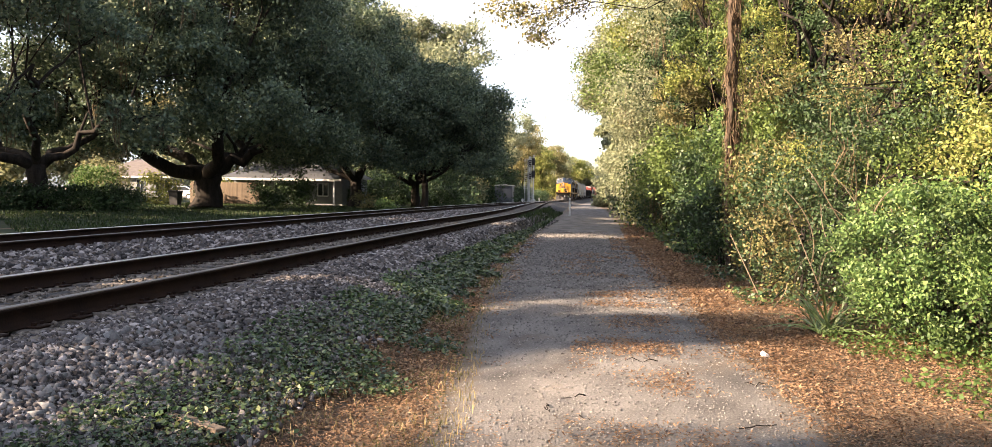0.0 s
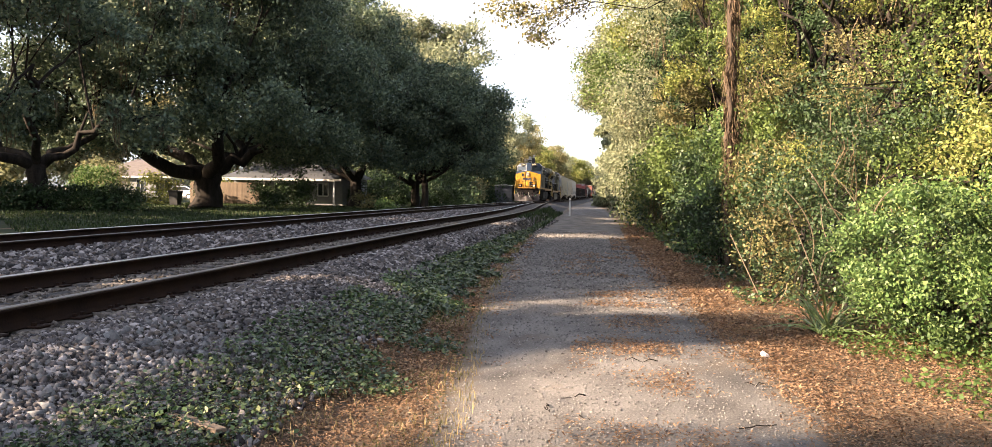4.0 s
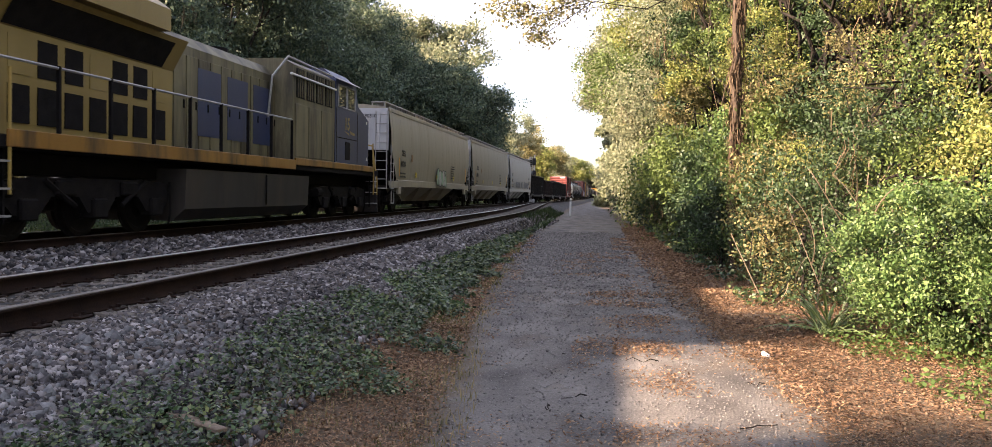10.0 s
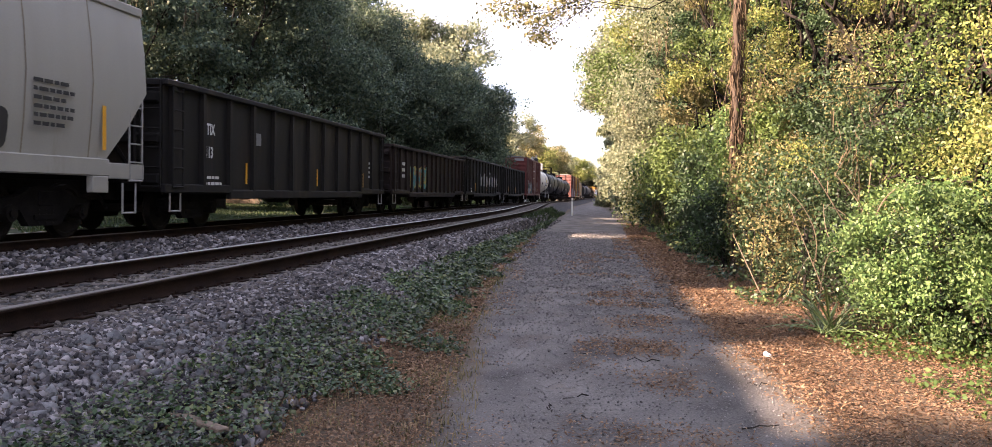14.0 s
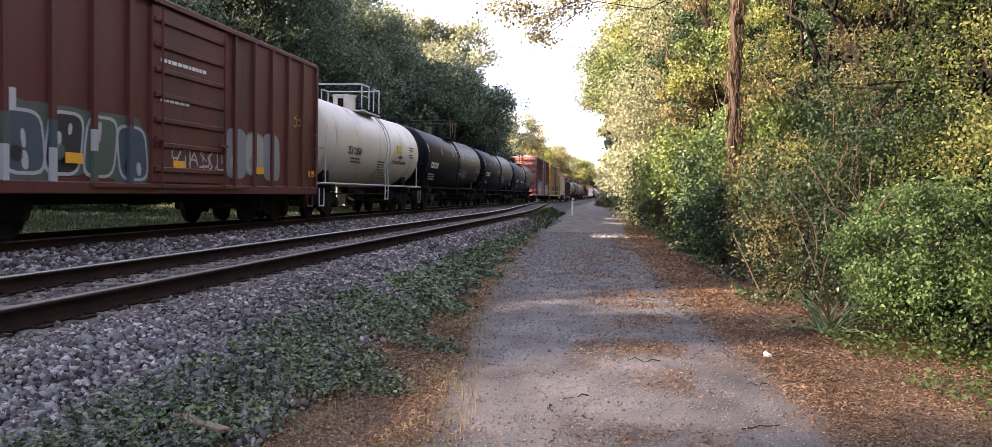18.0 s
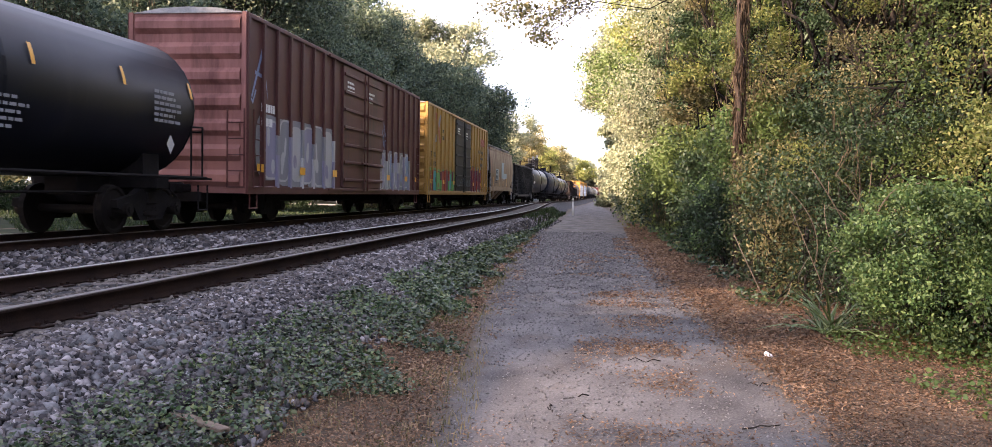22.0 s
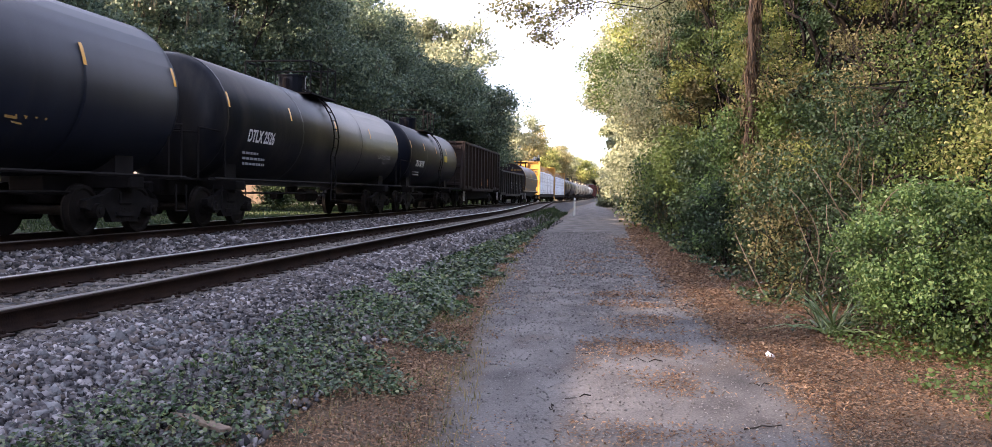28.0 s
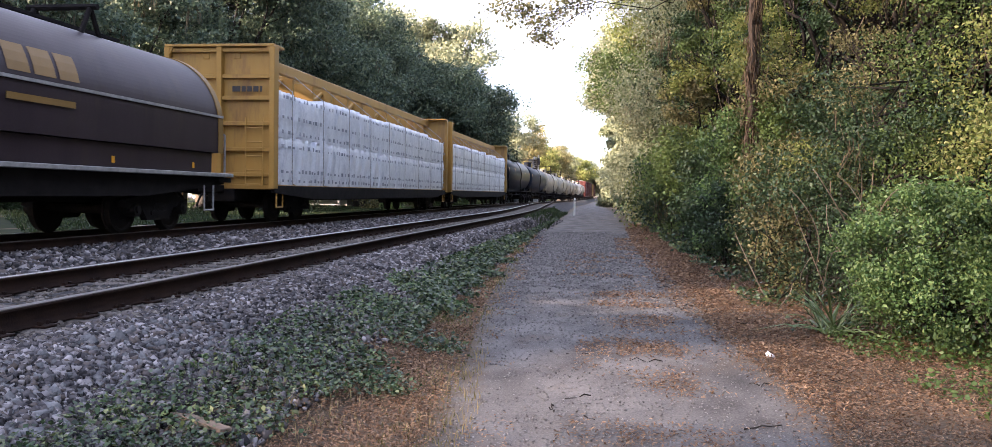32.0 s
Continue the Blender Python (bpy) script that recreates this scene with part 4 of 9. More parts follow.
def sill_steps(parent, L, xs, material=None):
    for s in (-1, 1):
        for y in (0.25, L - 0.67):
            bm = BM()
            pipe(bm, [(s * xs, y, 0.95), (s * xs, y, 0.42), (s * xs, y + 0.42, 0.42), (s * xs, y + 0.42, 0.95)], 0.02, 5)
            part("stirrup_step", bm, material or M_bar, parent)


def car_base(name, label, category, L, truck_in=2.4, group="freight cars"):
    th = empty(name, label, category, group)
    for y in (truck_in, L - truck_in):
        truck(th, y)
    coupler(th, 0.0, -1)
    coupler(th, L, 1)
    return th


def centre_sill(parent, L, z0=0.72, z1=1.0, material=None, w=0.36):
    bm = BM()
    box(bm, -w, w, 0.0, L, z0, z1, 0.02)
    return part("centre_sill", bm, material or M_steel, parent)


def brake_gear(parent, L):
    bm = BM()
    rod(bm, (0.5, L * 0.5 - 0.5, 0.72), (0.5, L * 0.5 + 0.5, 0.72), 0.2, 12)
    part("air_reservoir", bm, M_steel, parent)
    bm = BM()
    rod(bm, (-0.5, L * 0.5 - 0.2, 0.7), (-0.5, L * 0.5 + 0.3, 0.7), 0.13, 10)
    part("brake_cylinder", bm, M_steel, parent)
    bm = BM()
    pipe(bm, [(0.75, 1.2, 0.78), (0.75, L - 1.2, 0.78)], 0.025, 5)
    part("brake_pipe", bm, M_steel, parent)


# ---- covered hoppers ----
def hopper(L, top, side, end, label, bays=4, name="covered_hopper", cut=1.15, bulge=0.07, roof_rail=True, ribs=0):
    th = car_base(name, label, "hopper car", L, 2.2)
    prof = [(1.34, 1.44), (1.9, 1.50), (2.6, 1.52 + bulge * 0.3), (3.3, 1.50), (top - 0.18, 1.42), (top, 1.37)]

    def start(z):
        return 0.0 if z > 2.5 else cut * (2.5 - z) / 1.16
    ny = 14
    for s in (-1, 1):
        bm = BM()
        rows = []
        for z, x in prof:
            a = start(z)
            rows.append([bm.verts.new((s * (x + bulge * 0.35 * math.sin(math.pi * j / ny)), a + (L - 2 * a) * j / ny, z)) for j in range(ny + 1)])
        for r0, r1 in zip(rows[:-1], rows[1:]):
            for j in range(ny):
                q = (r0[j], r0[j + 1], r1[j + 1], r1[j])
                bm.faces.new(q if s > 0 else q[::-1])
        part("side_sheet", bm, side, th, smooth=True)
    # upright weld seams between the side sheets
    for j in range(1, int(L / 1.6)):
        y = L * j / int(L / 1.6)
        bm = BM()
        for (z0, x0), (z1, x1) in zip(prof[:-1], prof[1:]):
            q = [v for z, x in ((z0, x0), (z1, x1)) for v in ((x + bulge * 0.35 * math.sin(math.pi * y / L) + 0.004, z),)]
            if start(z0) < y - 0.05 and y + 0.05 < L - start(z0):
                quad(bm, [(q[0][0], y - 0.016, q[0][1]), (q[0][0], y + 0.016, q[0][1]), (q[1][0], y + 0.016, q[1][1]), (q[1][0], y - 0.016, q[1][1])])
        part("weld_seam", bm, M_seam, th)
    # roof, eaves, running board
    bm = BM()
    prism(bm, [(-1.37, top), (1.37, top), (1.0, top + 0.10), (0.4, top + 0.16), (-0.4, top + 0.16), (-1.0, top + 0.10)], 0.02, L - 0.02)
    part("roof", bm, side, th)
    for s in (-1, 1):
        bm = BM()
        box(bm, s * 1.40 - 0.05, s * 1.40 + 0.05, 0, L, top - 0.13, top + 0.03, 0.015)
        part("eave", bm, side, th)
    if roof_rail:
        for s in (-1, 1):
            bm = BM()
            box(bm, s * 0.95 - 0.28, s * 0.95 + 0.28, 0.1, L - 0.1, top + 0.24, top + 0.28)
            k = int(L / 0.85)
            for i in range(k + 1):
                y = 0.15 + (L - 0.3) * i / k
                box(bm, s * 1.2 - 0.02, s * 1.2 + 0.02, y - 0.02, y + 0.02, top + 0.02, top + 0.24)
                box(bm, s * 0.7 - 0.02, s * 0.7 + 0.02, y - 0.02, y + 0.02, top + 0.05, top + 0.24)
            part("running_board", bm, M_bar, th, "galvanised grating walkway along the roof")
        for i in range(6):
            bm = BM()
            rod(bm, (0, L * (0.12 + 0.152 * i), top + 0.14), (0, L * (0.12 + 0.152 * i), top + 0.27), 0.36, 14)
            part("hatch", bm, side, th)
    # ends: upright sheet above, slope sheet below, open frame under it
    for y, s in ((0.0, 1), (L, -1)):
        bm = BM()
        box(bm, -1.40, 1.40, min(y, y + s * 0.05), max(y, y + s * 0.05), 2.5, top, 0.01)
        part("end_sheet", bm, end, th)
        for x in (-1.0, 0.0, 1.0):
            bm = BM()
            box(bm, x - 0.06, x + 0.06, min(y - s * 0.05, y), max(y - s * 0.05, y), 2.5, top - 0.1)
            part("end_stiffener", bm, end, th)
        bm = BM()
        p = [(y + s * 0.05, 2.5), (y + s * 3.0, 1.15), (y + s * 3.0, 1.22), (y + s * 0.05, 2.57)]
        slab(bm, p if s > 0 else p[::-1], -1.36, 1.36)
        part("slope_sheet", bm, M_steel, th)
        bm = BM()
        for x in (-1.32, -0.45, 0.45, 1.32):
            box(bm, x - 0.05, x + 0.05, y + s * 0.1 - 0.05, y + s * 0.1 + 0.05, 1.05, 2.55)
        for x in (-1.32, 1.32):
            rod(bm, (x, y + s * 0.15, 1.2), (x, y + s * 1.1, 2.0), 0.04, 5)
        box(bm, -1.45, 1.45, min(y, y + s * 0.25), max(y, y + s * 0.25), 1.0, 1.12)
        part("end_frame", bm, M_steel, th)
    for s in (-1, 1):
        bm = BM()
        box(bm, s * 1.46 - 0.06, s * 1.46 + 0.06, cut, L - cut, 1.06, 1.36, 0.02)
        for y in (0.02, L - cut - 0.02):
            box(bm, s * 1.46 - 0.05, s * 1.46 + 0.05, y, y + cut, 1.02, 1.30, 0.015)
        part("side_sill", bm, side, th)
        for y in (cut + 0.05, L - cut - 0.5):
            bm = BM()
            box(bm, s * 1.47 - 0.06, s * 1.47 + 0.06, y, y + 0.45, 0.78, 1.06, 0.01)
            part("jacking_pad", bm, side, th)
    # discharge bays
    a, b = 3.3, L - 3.3
    w = (b - a) / bays
    for i in range(bays):
        y = a + w * i
        bm = BM()
        top4 = [(-1.32, y + 0.05, 1.2), (1.32, y + 0.05, 1.2), (1.32, y + w - 0.05, 1.2), (-1.32, y + w - 0.05, 1.2)]
        c = y + w / 2
        low4 = [(-0.62, c - 0.42, 0.42), (0.62, c - 0.42, 0.42), (0.62, c + 0.42, 0.42), (-0.62, c + 0.42, 0.42)]
        t, lo = [bm.verts.new(p) for p in top4], [bm.verts.new(p) for p in low4]
        for j in range(4):
            bm.faces.new((lo[j], lo[(j + 1) % 4], t[(j + 1) % 4], t[j]))
        bm.faces.new(lo[::-1])
        part("discharge_bay", bm, side, th)
        bm = BM()
        box(bm, -0.7, 0.7, c - 0.5, c + 0.5, 0.30, 0.44, 0.02)
        rod(bm, (-0.95, c, 0.37), (0.95, c, 0.37), 0.06, 8)
        part("outlet_gate", bm, M_steel, th)
    for i in range(ribs):
        for s in (-1, 1):
            y = cut + 0.6 + (L - 2 * cut - 1.2) * i / max(1, ribs - 1)
            bm = BM()
            box(bm, s * 1.55 - 0.04, s * 1.55 + 0.02, y - 0.04, y + 0.04, 1.36, top - 0.15)
            part("side_post", bm, side, th)
    centre_sill(th, L)
    for s in (-1, 1):
        for y, w in ((0.05, 0.9), (L - 0.95, 0.9)):
            ob = ladder("ladder", M_bar, th, 0.42, 1.0, 2.75, 0.33)
            ob.location = (s * 1.5, y + (0.0 if y < 1 else 0.45), 0)
    for y, r, x in ((-0.05, 90, 1.35), (L + 0.05, -90, -1.35)):
        ob = ladder("end_ladder", M_bar, th, 0.45, 1.0, top - 0.1, 0.36)
        ob.matrix_basis = pose(x, y, 0, 0, 0, r)
        bm = BM()
        rod(bm, (-0.5, y, 2.0), (-0.5, y + (0.12 if y < 1 else -0.12), 2.0), 0.28, 14)
        part("brake_wheel", bm, M_bar, th)
    sill_steps(th, L, 1.47)
    return th


# ---- gondolas ----
def gondola(L, top, skin, label, posts=13, bottom=0.70, post=None, load=False, post_d=0.10, name="gondola", end_ribs=3, inset=0.35):
    th = car_base(name, label, "gondola car", L, 1.9)
    post = post or skin
    for s in (-1, 1):
        bm = BM()
        box(bm, s * 1.38 - 0.012, s * 1.38 + 0.012, 0.05, L - 0.05, bottom + 0.05, top - 0.05)
        part("side_sheet", bm, skin, th)
        bm = BM()
        box(bm, s * 1.43 - 0.09, s * 1.43 + 0.09, 0, L, top - 0.12, top, 0.02)
        part("top_chord", bm, post, th)
        bm = BM()
        box(bm, s * 1.43 - 0.07, s * 1.43 + 0.06, 2.9, L - 2.9, bottom - 0.05, bottom + 0.16, 0.02)
        box(bm, s * 1.43 - 0.07, s * 1.43 + 0.06, 0.0, 2.9, bottom + 0.08, bottom + 0.26, 0.02)
        box(bm, s * 1.43 - 0.07, s * 1.43 + 0.06, L - 2.9, L, bottom + 0.08, bottom + 0.26, 0.02)
        part("side_sill", bm, post, th)

        def post_mesh():
            bm = BM()
            prism(bm, [(-0.0, 0), (post_d, 0), (post_d, 1), (0.0, 1)], -0.07, 0.07)
            return mesh_of("side_post", bm, post)
        me = shared(("post", post.name, post_d), post_mesh)
        for i in range(posts):
            y = inset + (L - 2 * inset) * i / (posts - 1)
            ob = placed("side_post", me, th, pose(s * 1.39, y, bottom + 0.1, 0, 0, 0 if s > 0 else 180))
            ob.scale = (1, 1, top - 0.12 - bottom - 0.1)
    for y, s in ((0.0, 1), (L, -1)):
        bm = BM()
        box(bm, -1.36, 1.36, y + s * 0.08 - 0.012, y + s * 0.08 + 0.012, bottom + 0.1, top - 0.06)
        part("end_sheet", bm, skin, th)
        bm = BM()
        box(bm, -1.45, 1.45, y + s * 0.06 - 0.07, y + s * 0.06 + 0.07, top - 0.13, top, 0.02)
        part("end_chord", bm, post, th)
        for i in range(end_ribs):
            z = bottom + 0.35 + (top - bottom - 0.7) * i / max(1, end_ribs - 1)
            bm = BM()
            box(bm, -1.36, 1.36, min(y + s * 0.07, y - s * 0.06), max(y + s * 0.07, y - s * 0.06), z - 0.11, z + 0.11, 0.04)
            part("end_rib", bm, post, th)
    bm = BM()
    box(bm, -1.36, 1.36, 0.1, L - 0.1, bottom + 0.12, bottom + 0.18)
    part("floor", bm, M_steel, th)
    centre_sill(th, L, 0.62, 0.85)
    ladders(th, L, 1.45, bottom + 0.2, top - 0.05, material=skin)
    sill_steps(th, L, 1.44)
    brake_gear(th, L)
    return th


# ---- boxcars ----
def boxcar(L, top, skin, label, door, posts, door_y, doors=1, door_w=3.0, end=None, name="boxcar", ribs=6, sill=0.78):
    th = car_base(name, label, "boxcar", L, 2.3)
    end = end or skin
    for s in (-1, 1):
        bm = BM()
        box(bm, s * 1.44 - 0.015, s * 1.44 + 0.015, 0.02, L - 0.02, sill + 0.1, top - 0.06)
        part("side_sheet", bm, skin, th)
        bm = BM()
        box(bm, s * 1.46 - 0.06, s * 1.46 + 0.06, 0, L, sill - 0.02, sill + 0.18, 0.015)
        part("side_sill", bm, skin, th)
        bm = BM()
        box(bm, s * 1.46 - 0.07, s * 1.46 + 0.05, 0, L, top - 0.12, top, 0.02)
        part("eave", bm, skin, th)

        def post_mesh():
            bm = BM()
            prism(bm, [(0, 0), (0.075, 0), (0.075, 1), (0, 1)], -0.06, 0.06)
            return mesh_of("side_post", bm, skin)
        me = shared(("bpost", skin.name), post_mesh)
        a, b = door_y, door_y + door_w * doors
        for i in range(posts):
            y = 0.08 + (L - 0.16) * i / (posts - 1)
            if a - 0.1 < y < b + 0.1:
                continue
            ob = placed("side_post", me, th, pose(s * 1.455, y, sill + 0.15, 0, 0, 0 if s > 0 else 180))
            ob.scale = (1, 1, top - sill - 0.26)
        for k in range(doors):
            y0, y1 = a + door_w * k + 0.02, a + door_w * (k + 1) - 0.02
            bm = BM()
            x0, x1 = sorted((s * 1.45, s * 1.53))
            box(bm, x0, x1, y0, y1, sill + 0.2, top - 0.2, 0.01)
            d = part("door", bm, door, th)
            n = 7
            for i in range(n):
                z = sill + 0.45 + (top - sill - 0.9) * i / (n - 1)
                bm = BM()
                x0, x1 = sorted((s * 1.53, s * 1.575))
                box(bm, x0, x1, y0 + 0.06, y1 - 0.06, z - 0.05, z + 0.05, 0.015)
                part("door_rib", bm, door, d)
            bm = BM()
            for yy in ((y0 + 0.25, y1 - 0.25) if doors == 1 else ((y1 - 0.18,) if k == 0 else (y0 + 0.18,))):
                rod(bm, (s * 1.60, yy, sill + 0.1), (s * 1.60, yy, top - 0.2), 0.025, 6)
                box(bm, min(s * 1.58, s * 1.66), max(s * 1.58, s * 1.66), yy - 0.3, yy + 0.05, sill + 1.0, sill + 1.06)
            part("lock_rod", bm, door, d)
        for z in (sill + 0.1, top - 0.14):
            bm = BM()
            box(bm, min(s * 1.45, s * 1.57), max(s * 1.45, s * 1.57), a - door_w * 0.6, b + door_w * 0.35, z, z + 0.06)
            part("door_track", bm, skin, th)
    for y, s in ((0.0, 1), (L, -1)):
        bm = BM()
        box(bm, -1.45, 1.45, y + s * 0.05 - 0.015, y + s * 0.05 + 0.015, sill, top - 0.02)
        part("end_sheet", bm, end, th)
        for i in range(ribs):
            z = sill + 0.35 + (top - sill - 0.65) * i / (ribs - 1)
            bm = BM()
            h = (top - sill) / ribs * 0.34
            y0 = y + s * 0.04
            p = [(y0, z - h), (y0 - s * 0.09, z - h * 0.4), (y0 - s * 0.09, z + h * 0.4), (y0, z + h)]
            slab(bm, p if s < 0 else p[::-1], -1.32, 1.32)
            part("end_corrugation", bm, end, th)
        for x in (-1.42, 1.42):
            bm = BM()
            box(bm, x - 0.05, x + 0.05, y + s * 0.02 - 0.05, y + s * 0.02 + 0.05, sill, top)
            part("corner_post", bm, end, th)
    bm = BM()
    prism(bm, [(-1.46, top - 0.02), (1.46, top - 0.02), (0.7, top + 0.10), (0, top + 0.13), (-0.7, top + 0.10)], 0, L)
    part("roof", bm, M_bar, th, "galvanised steel roof")
    for i in range(int(L / 1.2)):
        bm = BM()
        y = 0.6 + i * 1.2
        prism(bm, [(-1.44, top), (1.44, top), (0.7, top + 0.13), (0, top + 0.16), (-0.7, top + 0.13)], y - 0.04, y + 0.04)
        part("roof_rib", bm, M_bar, th)
    bm = BM()
    box(bm, -1.4, 1.4, 0.1, L - 0.1, sill - 0.02, sill + 0.1)
    part("floor", bm, M_steel, th)
    centre_sill(th, L, 0.55, 0.80)
    ladders(th, L, 1.5, sill + 0.15, sill + 2.0, material=skin)
    sill_steps(th, L, 1.46, skin)
    brake_gear(th, L)
    return th


# ---- tank cars ----
def barrel(bm, y0, y1, r, zc, n=28, dome=0.55, belly=0.0):
    ys = [y0, y0 + dome * 0.06, y0 + dome * 0.25, y0 + dome * 0.6, y0 + dome]
    rs = [0.05, 0.42, 0.72, 0.93, 1.0]
    mid = (y0 + y1) / 2
    prof = list(zip(ys, rs)) + [(mid, 1.0)] + [(y1 - (y - y0), q) for y, q in reversed(list(zip(ys, rs)))]
    rings = []
    for y, q in prof:
        drop = belly * (1 - abs(y - mid) / (y1 - mid))
        rings.append([bm.verts.new((r * q * math.sin(6.28318 * i / n), y, zc - drop + r * q * math.cos(6.28318 * i / n))) for i in range(n)])
    for a, b in zip(rings[:-1], rings[1:]):
        for i in range(n):
            bm.faces.new((a[i], b[i], b[(i + 1) % n], a[(i + 1) % n]))
    bm.faces.new(rings[0])
    bm.faces.new(rings[-1][::-1])
    return bm


def hoop(bm, y, r, zc, w, n=28, a0=0.0, a1=6.28318, t=0.012):
    vs = []
    for i in range(n + 1):
        a = a0 + (a1 - a0) * i / n
        vs.append([bm.verts.new(((r + d) * math.sin(a), yy, zc + (r + d) * math.cos(a))) for d, yy in ((t, y), (t, y + w))])
    for p, q in zip(vs[:-1], vs[1:]):
        bm.faces.new((p[0], p[1], q[1], q[0]))
    return bm


def tank(L, r, zc, skin, label, rail=None, platform=1.0, walkway=False, seams=(0.33, 0.66), jacket=False, bands=5, ladder_at=0.47, dome=0.5, belly=0.06, name="tank_car", tape_z=0.55):
    th = car_base(name, label, "tank car", L, 1.9)
    rail = rail or M_steel
    bm = BM()
    barrel(bm, 0.35, L - 0.35, r, zc, 32, dome, belly)
    shell = part("tank_shell", bm, skin, th, smooth=True)
    for q in seams:
        bm = BM()
        hoop(bm, L * q - 0.04, r, zc - belly * 0.6, 0.08, 32, t=0.006)
        part("weld_band", bm, skin, shell)
    for y in (0.35 + dome, L - 0.35 - dome - 0.05):
        bm = BM()
        hoop(bm, y, r, zc, 0.06, 32, t=0.005)
        part("head_seam", bm, skin, shell)
    # stub sills, bolsters, side rails
    for y, s in ((0.0, 1), (L, -1)):
        bm = BM()
        box(bm, -0.33, 0.33, min(y, y + s * 3.2), max(y, y + s * 3.2), 0.72, 1.08, 0.02)
        box(bm, -1.3, 1.3, min(y + s * 1.65, y + s * 2.15), max(y + s * 1.65, y + s * 2.15), 0.86, 1.12, 0.02)
        p = [(y + s * 1.6, 1.1), (y + s * 2.2, 1.1), (y + s * 2.2, zc - r * 0.55), (y + s * 1.6, zc - r * 0.55)]
        slab(bm, p if s > 0 else p[::-1], -1.05, 1.05)
        part("stub_sill", bm, M_steel, th)
        bm = BM()
        box(bm, -1.42, 1.42, min(y + s * 0.02, y + s * 0.4), max(y + s * 0.02, y + s * 0.4), 1.06, 1.10)
        part("end_platform", bm, rail, th)
        bm = BM()
        for x in (-1.38, 1.38):
            pipe(bm, [(x, y + s * 0.9, 1.1), (x, y + s * 0.9, 2.15), (x * 0.86, y + s * 0.02, 2.2), (x * 0.86, y + s * 0.02, 1.1)], 0.022, 6)
        pipe(bm, [(-1.19, y + s * 0.02, 2.1), (1.19, y + s * 0.02, 2.1)], 0.022, 6)
        part("end_handrail", bm, rail, th)
        bm = BM()
        rod(bm, (-0.75, y + s * 0.15, 2.0), (-0.75, y + s * 0.05, 2.0), 0.28, 14)
        part("brake_wheel", bm, rail, th)
    for s in (-1, 1):
        bm = BM()
        pipe(bm, [(s * 1.42, 0.3, 1.10), (s * 1.42, L - 0.3, 1.10)], 0.035, 6)
        for i in range(5):
            y = 0.9 + (L - 1.8) * i / 4
            rod(bm, (s * 1.42, y, 1.10), (s * 1.0, y, 1.12), 0.025, 5)
        part("side_rail", bm, rail, th)
        bm = BM()
        y = L * ladder_at
        for yy in (y, y + 0.42):
            pts = [(s * 1.46, yy, 0.55), (s * 1.48, yy, 1.1)]
            for k in range(9):
                a = 1.95 - k * 0.2
                pts.append((s * (r + 0.09) * math.sin(a), yy, zc + (r + 0.09) * math.cos(a)))
            pipe(bm, pts, 0.022, 5)
        lad = part("ladder", bm, rail, th)
        bm = BM()
        rod(bm, (0, 0, 0), (0, 0.42, 0), 0.018, 5)
        rung = shared(("tank rung", rail.name), lambda: mesh_of("rung", bm, rail))
        for k in range(12):
            a = 1.95 - (k - 2) * 0.18
            p = (s * 1.47, 0.6 + 0.3 * k) if k < 2 else (s * (r + 0.09) * math.sin(a), zc + (r + 0.09) * math.cos(a))
            placed("rung", rung, lad, Matrix.Translation((p[0], y, p[1])))
    # manway, valves, platform with railing
    c = L * 0.5
    bm = BM()
    rod(bm, (0, c, zc + r - 0.1), (0, c, zc + r + 0.42), 0.42, 16)
    rod(bm, (0, c, zc + r + 0.42), (0, c, zc + r + 0.47), 0.46, 16)
    part("manway", bm, skin, th)
    for dy in (-0.75, 0.72):
        bm = BM()
        rod(bm, (0.1, c + dy, zc + r - 0.05), (0.1, c + dy, zc + r + 0.28), 0.11, 10)
        part("valve", bm, M_steel, th)
    if platform:
        w = 1.15 * platform
        for x in (-0.78, 0.78):
            bm = BM()
            box(bm, x - 0.27, x + 0.27, c - w, c + w, zc + r - 0.22, zc + r - 0.17)
            part("platform", bm, rail, th)
        bm = BM()
        for x in (-1.02, 1.02):
            pipe(bm, [(x, c - w, zc + r - 0.1), (x, c - w, zc + r + 0.75), (x, c - w * 0.2, zc + r + 0.75), (x, c - w * 0.2, zc + r - 0.1)], 0.024, 6)
            pipe(bm, [(x, c + w * 0.35, zc + r - 0.1), (x, c + w * 0.35, zc + r + 0.75), (x, c + w, zc + r + 0.75), (x, c + w, zc + r - 0.1)], 0.024, 6)
            pipe(bm, [(x, c - w, zc + r + 0.35), (x, c - w * 0.2, zc + r + 0.35)], 0.018, 5)
        for y in (c - w, c + w):
            pipe(bm, [(-1.02, y, zc + r + 0.75), (1.02, y, zc + r + 0.75)], 0.024, 6)
        part("platform_railing", bm, rail, th)
    if walkway:
        bm = BM()
        box(bm, 0.35, 0.8, 1.6, L - 1.6, zc + r + 0.0, zc + r + 0.05)
        part("roof_walkway", bm, rail, th)
        bm = BM()
        n = 9
        for i in range(n):
            y = 1.6 + (L - 3.2) * i / (n - 1)
            rod(bm, (0.85, y, zc + r - 0.15), (0.85, y, zc + r + 0.8), 0.025, 5)
        pipe(bm, [(0.85, 1.6, zc + r + 0.8), (0.85, L - 1.6, zc + r + 0.8)], 0.025, 6)
        pipe(bm, [(0.85, 1.6, zc + r + 0.4), (0.85, L - 1.6, zc + r + 0.4)], 0.02, 6)
        part("walkway_railing", bm, rail, th)
    bm = BM()
    rod(bm, (0, c, zc - r - belly - 0.22), (0, c, zc - r - belly + 0.1), 0.2, 12)
